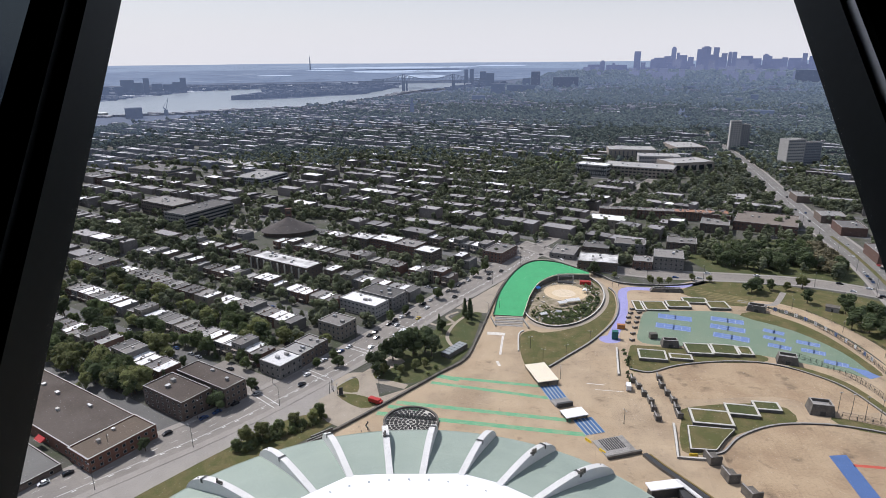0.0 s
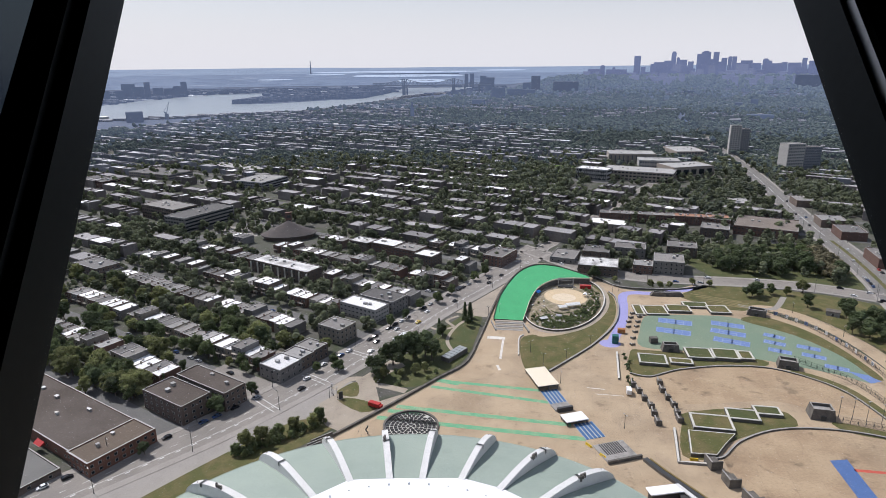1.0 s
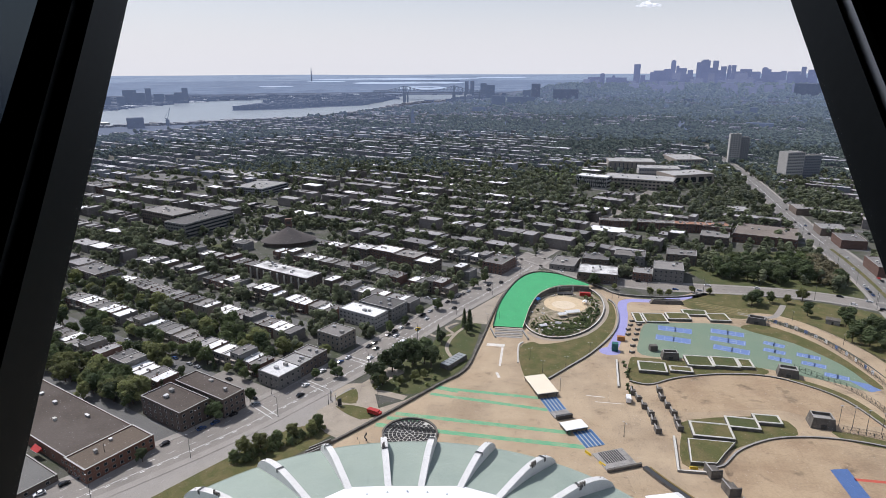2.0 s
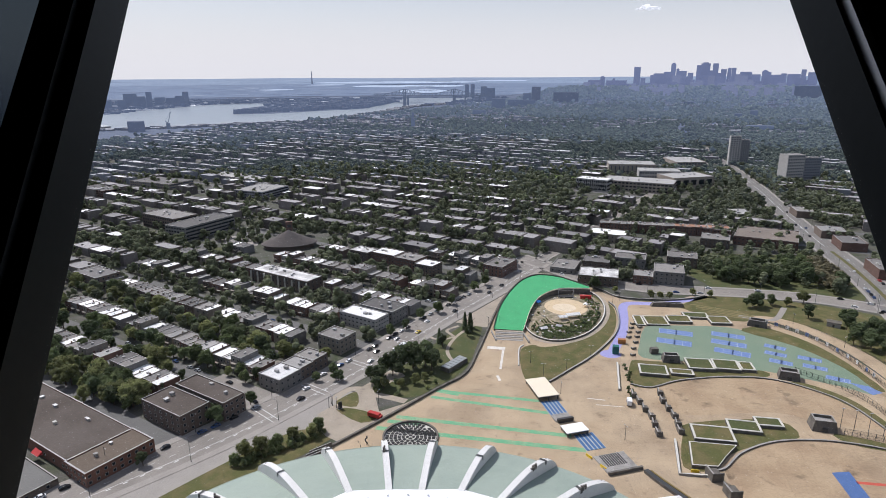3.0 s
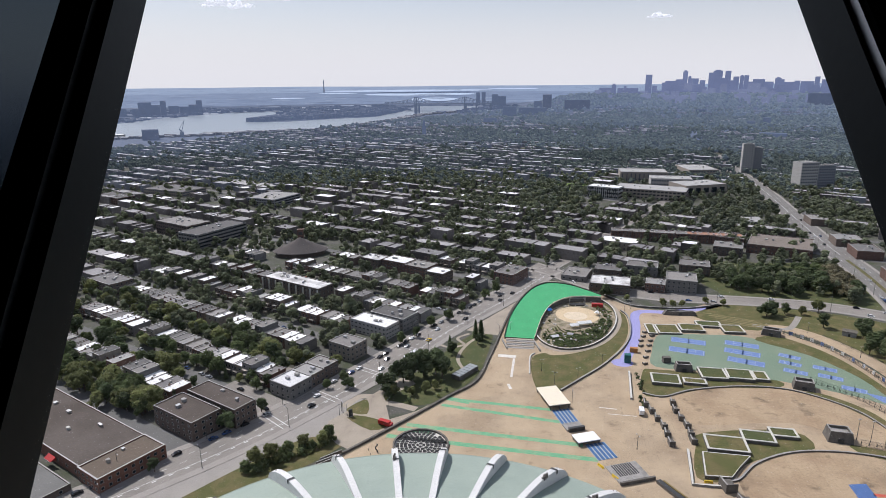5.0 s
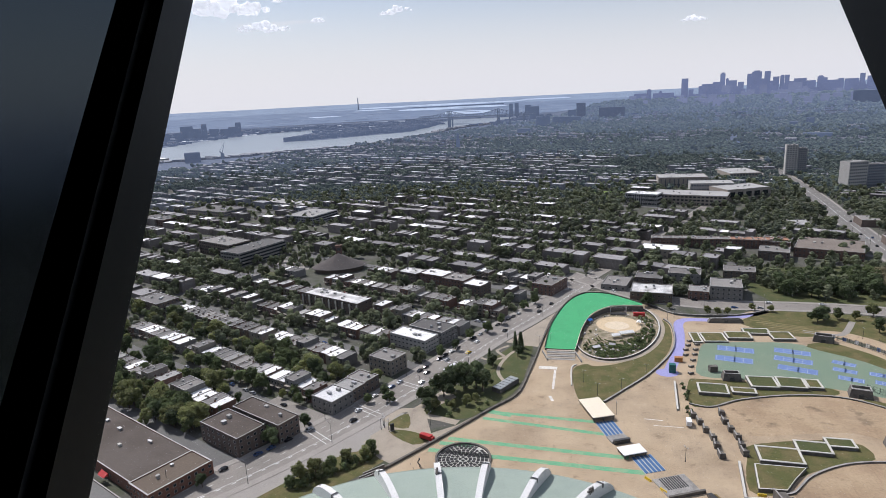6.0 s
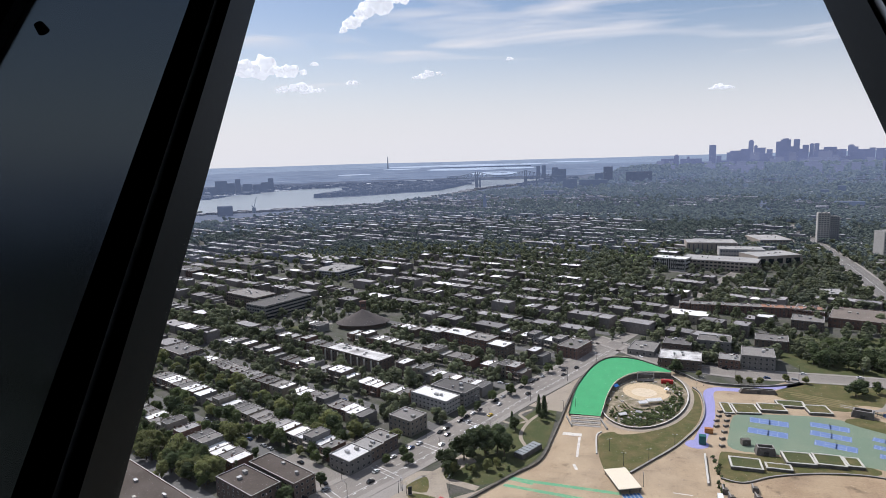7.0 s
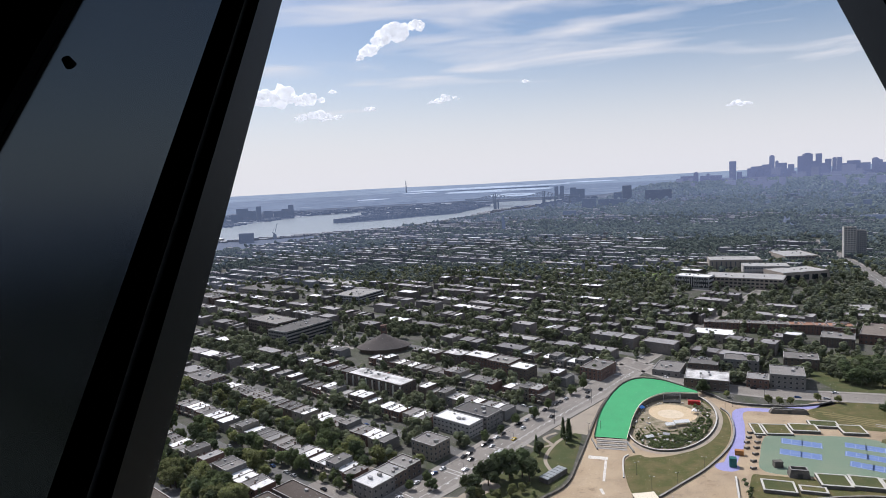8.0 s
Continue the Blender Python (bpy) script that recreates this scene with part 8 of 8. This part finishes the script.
for k, (az, el, w, h, lean) in enumerate(((-11.5, 12.7, 360, 150, 0.35), (-14.1, 11.3, 150, 90, 0.5), (-21.9, 7.5, 520, 150, 0.0), (-18.8, 6.0, 330, 70, 0.0), (-7.6, 7.1, 230, 45, 0.1), (-14.3, 6.6, 90, 35, 0.0), (17.3, 4.9, 150, 40, 0.0), (-17.5, 8.2, 60, 25, 0.0), (-0.2, 8.3, 50, 24, 0.0))):
    cumulus(az, el, w, h, 40 + k, lean)


# ---- cars, lamps and other street things ----
def car_kind(mt, label, long=4.5, wide=1.82, tall=1.48, bus=False):
    e = thing("car" if not bus else "bus", label, "car" if not bus else "bus", "vehicles in the streets")
    s, hw = Shape(), wide / 2
    if bus:
        prof = [(-long / 2, 0.4), (long / 2, 0.4), (long / 2, 2.9), (long / 2 - 0.3, 3.1), (-long / 2, 3.1)]
        glass = [(-long / 2 + 0.5, 1.4), (long / 2 - 0.1, 1.4), (long / 2 - 0.1, 2.5), (-long / 2 + 0.5, 2.5)]
    else:
        prof = [(-long / 2, 0.3), (long / 2, 0.3), (long / 2, 0.68), (long * 0.26, 0.92), (long * 0.10, tall - 0.04), (-long * 0.22, tall), (-long * 0.44, 0.98), (-long / 2, 0.85)]
        glass = [(-long * 0.40, 0.98), (long * 0.23, 0.95), (long * 0.085, tall - 0.1), (-long * 0.21, tall - 0.07)]
    n_ = len(prof)
    for k in range(n_):
        a, b = prof[k], prof[(k + 1) % n_]
        ia, ib = (0.88 if a[1] > 1.1 and not bus else 1.0), (0.88 if b[1] > 1.1 and not bus else 1.0)
        s.face([(a[0], -hw * ia, a[1]), (a[0], hw * ia, a[1]), (b[0], hw * ib, b[1]), (b[0], -hw * ib, b[1])][::-1])
    for sd in (-1, 1):
        s.face([(x, sd * hw * (0.88 if z > 1.1 and not bus else 1.0), z) for x, z in (prof if sd < 0 else prof[::-1])])
    s.made("body", mt, e)
    for sd in (-1, 1):
        g = Shape()
        g.face([(x, sd * (hw * (0.9 if z > 1.1 and not bus else 1.0) + 0.015), z) for x, z in (glass if sd < 0 else glass[::-1])])
        g.made("side_window", glass_dark, e)
    if not bus:
        for a, b, nm in (((long * 0.25, 0.95), (long * 0.105, tall - 0.08), "windscreen"), ((-long * 0.43, 1.02), (-long * 0.23, tall - 0.05), "rear_window")):
            o = 0.03 if nm == "windscreen" else -0.03
            g = Shape()
            g.face([(a[0] + o, -hw * 0.86, a[1]), (a[0] + o, hw * 0.86, a[1]), (b[0] + o, hw * 0.8, b[1] + 0.02), (b[0] + o, -hw * 0.8, b[1] + 0.02)])
            g.made(nm, glass_dark, e)
    for x in (-long * 0.31, long * 0.31):
        for y in (-hw + 0.1, hw - 0.1):
            wr = 0.33 if not bus else 0.48
            Shape().tube((x, y - 0.11, wr), (x, y + 0.11, wr), wr, sides=12).made("wheel", rubber, e)
    return e


KINDS = [car_kind(CARS[0], "black parked car at the kerb"), car_kind(CARS[1], "white car in the street"), car_kind(CARS[2], "silver grey parked car"), car_kind(CARS[3], "dark blue parked car"),
         car_kind(CARS[0], "black off-road car in the street", 4.7, 1.9, 1.75), car_kind(CARS[4], "yellow taxi in the street"), car_kind(CARS[1], "white city bus at the kerb", 12, 2.5, 3.1, bus=True), car_kind(red_metal, "red parked car at the kerb")]
car_used = set()


def put_car(kind, x, y, ang):
    m = pose(x, y, 0.04, 0, 0, ang)
    if kind in car_used:
        copy_thing(KINDS[kind], m)
    else:
        car_used.add(kind)
        KINDS[kind].matrix_basis = m


def along(line, dist, off):
    run = 0.0
    for a, b in zip(line, line[1:]):
        d = b - a
        if run + d.length >= dist:
            d.normalize()
            p = a + d * (dist - run)
            return p.x - d.y * off, p.y + d.x * off, math.degrees(math.atan2(d.y, d.x))
        run += d.length
    return line[-1].x, line[-1].y, 0.0


CR = random.Random(9)
pick = lambda: CR.choices((0, 1, 2, 3, 4, 7), (5, 3, 3, 2, 3, 1))[0]
for dist in (78, 87, 94, 103, 110, 128, 146, 153, 163, 176, 216, 222, 229, 236, 243, 262, 268, 282, 289, 296, 303, 322, 330, 338, 352, 366, 372, 380):
    x, y, a = along(main_line, dist, 8.1)
    put_car(pick(), x, y, a + (180 if CR.random() < 0.4 else 0))
for dist, off, kind in ((205, 3.0, 1), (228, 2.5, 4), (250, -3.0, 1), (262, 2.4, 0), (300, -2.6, 5), (318, 2.6, 1), (345, -2.8, 4), (196, -3.2, 4), (284, 3.2, 2), (401, 2.6, 0), (412, -2.6, 4), (392, -2.8, 4)):
    x, y, a = along(main_line, dist, off)
    put_car(kind, x, y, a)
x, y, a = along(main_line, 272, -8.0)
put_car(6, x, y, a)
for dist in list(range(60, 330, 9)):
    if CR.random() < 0.5:
        x, y, a = along(cross_line, dist, 6.6 if dist % 2 else -6.6)
        put_car(pick(), x, y, a)
for dist, off in ((70, -4), (95, 3), (112, 8.6), (119, 8.6), (126, 8.6), (134, 8.6), (150, -8.6), (158, -8.6), (180, 3.2), (215, -3.4), (300, 3.2), (335, 3), (338, -3.4), (352, 3.4), (420, -3.2), (520, 3.2)):
    x, y, a = along(diag_line, dist, off)
    put_car(pick(), x, y, a)
for k, u in enumerate((-10, 72, 154)):
    for v in range(20, 180, 7):
        if CR.random() < 0.36:
            p = town(u + (3.4 if CR.random() < 0.5 else -3.4), v)
            put_car(pick(), p.x, p.y, 147)
for u, v in ((18, 110), (20, 122), (16, 128), (17, 56), (19, 64), (-6, 262), (-4, 270), (-9, 278), (-2, 284)):
    p = town(u, v)
    put_car(pick(), p.x, p.y, 57)
for x, y in ((376, 440), (382, 448), (388, 520), (392, 530), (396, 538)):
    put_car(pick(), x, y, 20)


def lamp_kind(tall, arm, label, double=False):
    e = thing("street_lamp", label, "street lamp", "street lamps")
    Shape().tube((0, 0, 0), (0, 0, tall), 0.13, 0.08, 8).made("pole", steel_dark, e)
    Shape().tube((0, 0, 0), (0, 0, 0.7), 0.24, 0.18, 8).made("base", steel_dark, e)
    for sd in ((1, -1) if double else (1,)):
        s = Shape().tube((0, 0, tall - 0.3), (sd * arm * 0.6, 0, tall + 0.25), 0.06, sides=6)
        s.tube((sd * arm * 0.6, 0, tall + 0.25), (sd * arm, 0, tall + 0.3), 0.06, sides=6)
        s.made("arm", steel_dark, e)
        h = Shape().box(sd * arm - 0.45, sd * arm + 0.45, -0.16, 0.16, tall + 0.2, tall + 0.36, bottom=True)
        h.made("lamp_head", steel_grey, e)
    return e


big_lamp = lamp_kind(10.5, 2.4, "tall dark street lamp with an arm")
first = True
for dist in (92, 132, 176, 240, 288, 336, 384, 430):
    for off in (-10.6, 10.6):
        x, y, a = along(main_line, dist + (12 if off > 0 else 0), off)
        m = pose(x, y, 0.1, 0, 0, a + (90 if off < 0 else -90))
        if first:
            big_lamp.matrix_basis, first = m, False
        else:
            copy_thing(big_lamp, m)
for dist in (90, 130, 170, 210, 250, 290):
    x, y, a = along(cross_line, dist, -9.0)
    copy_thing(big_lamp, pose(x, y, 0.1, 0, 0, a + 90))
for dist in (90, 140, 190, 240, 290, 350, 410):
    for off in (-12, 12):
        x, y, a = along(diag_line, dist, off)
        copy_thing(big_lamp, pose(x, y, 0.1, 0, 0, a + (90 if off < 0 else -90)))
park_lamp = lamp_kind(7.0, 1.0, "double-headed park lamp on a dark post", double=True)
park_lamp.matrix_basis = pose(51, 334, 0.1, 0, 0, 20)
for x, y in ((56, 318), (88, 341.5), (70, 323), (124, 428), (131, 436), (84, 254), (62, 297), (38, 392), (30, 388), (-34, 288), (247, 352), (250, 318), (236, 390)):
    copy_thing(park_lamp, pose(x, y, 0.06, 0, 0, CR.uniform(0, 180)))
globe = lamp_kind(6.0, 0.7, "white globe lamp cluster by the crossing", double=True)
globe.matrix_basis = pose(-59, 284, 0.05, 0, 0, 30)
for x, y in ((-57.5, 286), (-58.5, 288), (-55, 283.5)):
    copy_thing(globe, pose(x, y, 0.05, 0, 0, CR.uniform(0, 180)))

# the red and white stand-alone things beside the esplanade
e = thing("food_truck", "red food trailer with a raised hatch by the parapet", "trailer", at=(-34.5, 274.5, 0), turn=-28)
Shape().box(-3.6, 2.6, -1.3, 1.3, 0.6, 2.6, bottom=True).made("body", red_metal, e)
Shape().box(2.6, 3.8, -1.2, 1.2, 0.6, 2.0, bottom=True).made("cab", red_metal, e)
s = Shape()
s.face([(-3.0, -1.32, 2.5), (2.0, -1.32, 2.5), (2.0, -2.3, 3.4), (-3.0, -2.3, 3.4)])
s.face([(-3.0, -1.32, 2.53), (-3.0, -2.3, 3.43), (2.0, -2.3, 3.43), (2.0, -1.32, 2.53)])
s.made("hatch", red_metal, e)
for x in (-2.4, 2.9):
    for y in (-1.2, 1.2):
        Shape().tube((x, y - 0.12, 0.4), (x, y + 0.12, 0.4), 0.4, sides=12).made("wheel", rubber, e)
e = thing("box_truck", "white box truck parked by the stepped wall", "truck", at=(95.2, 286, 0.06), turn=78)
Shape().box(-3.0, 1.6, -1.2, 1.2, 0.8, 3.2, bottom=True).made("box", CARS[1], e)
s = Shape().box(1.6, 3.2, -1.1, 1.1, 0.5, 1.5, bottom=True)
s.prism([(1.6, -1.05), (2.7, -1.05), (2.7, 1.05), (1.6, 1.05)], 1.5, 2.4)
s.made("cab", CARS[1], e)
for x in (-2.0, 2.4):
    for y in (-1.05, 1.05):
        Shape().tube((x, y - 0.13, 0.42), (x, y + 0.13, 0.42), 0.42, sides=12).made("wheel", rubber, e)
e = thing("sign_pillar", "dark advertising pillar beside the crossing", "sign", at=(-53, 282.5, 0), turn=30)
Shape().box(-1.0, 1.0, -0.25, 0.25, 0.4, 4.2, bottom=True).made("panel", steel_dark, e)
Shape().box(-1.2, 1.2, -0.4, 0.4, 0, 0.4).made("foot", concrete, e)
e = thing("sculpture", "dark twisted metal sculpture on the esplanade", "sculpture", at=(-36, 251, 0.06))
s = Shape()
for k in range(9):
    a_, b_ = k * 0.5, (k + 1) * 0.5
    s.tube((0.5 * math.sin(a_ * 2), 0.3 * math.cos(a_ * 2), a_), (0.5 * math.sin(b_ * 2), 0.3 * math.cos(b_ * 2), b_), 0.3, 0.28, 7)
s.made("figure", steel_dark, e)
for k, (x, y) in enumerate(((-40, 252.5), (-38.5, 249))):
    e = thing("bollard", "slim dark post on the esplanade", "bollard", "posts on the esplanade", at=(x, y, 0.06))
    Shape().tube((0, 0, 0), (0, 0, 1.1), 0.12, sides=8).made("post", steel_dark, e)
    Shape().tube((0, 0, 1.1), (0, 0, 1.2), 0.15, 0.05, 8).made("cap", steel_grey, e)
e = thing("glass_pavilion", "low glazed roof beside the esplanade wall", "pavilion", at=(6, 330, 0), turn=52)
Shape().box(-9, 9, -3, 3, 0, 2.6).made("wall", concrete_dark, e)
for k in range(6):
    Shape().box(-8.8 + 3 * k, -6.2 + 3 * k, -2.8, 2.8, 2.6, 2.85).made("roof_light", surface("milky roof glass", (0.27, 0.285, 0.285), 0.35, 0.05) if k == 0 else bpy.data.materials["milky roof glass"], e)
for x, y, sz in ((261, 386, 4.0), (293, 348, 5.0)):
    e = thing("service_hut", "small grey concrete park hut", "hut", at=(x, y, 0), turn=-35)
    Shape().box(-sz, sz, -sz * 0.7, sz * 0.7, 0, 3.0).made("wall", concrete, e)
    Shape().box(-sz - 0.3, sz + 0.3, -sz * 0.7 - 0.3, sz * 0.7 + 0.3, 3.0, 3.35, bottom=True).made("roof", concrete_dark, e)
    Shape().box(-0.6, 0.6, -sz * 0.7 - 0.05, -sz * 0.7, 0, 2.1).made("door", steel_dark, e)
for k, t in enumerate(KINDS):
    if k not in car_used:
        for c in list(t.children_recursive) + [t]:
            bpy.data.objects.remove(c)
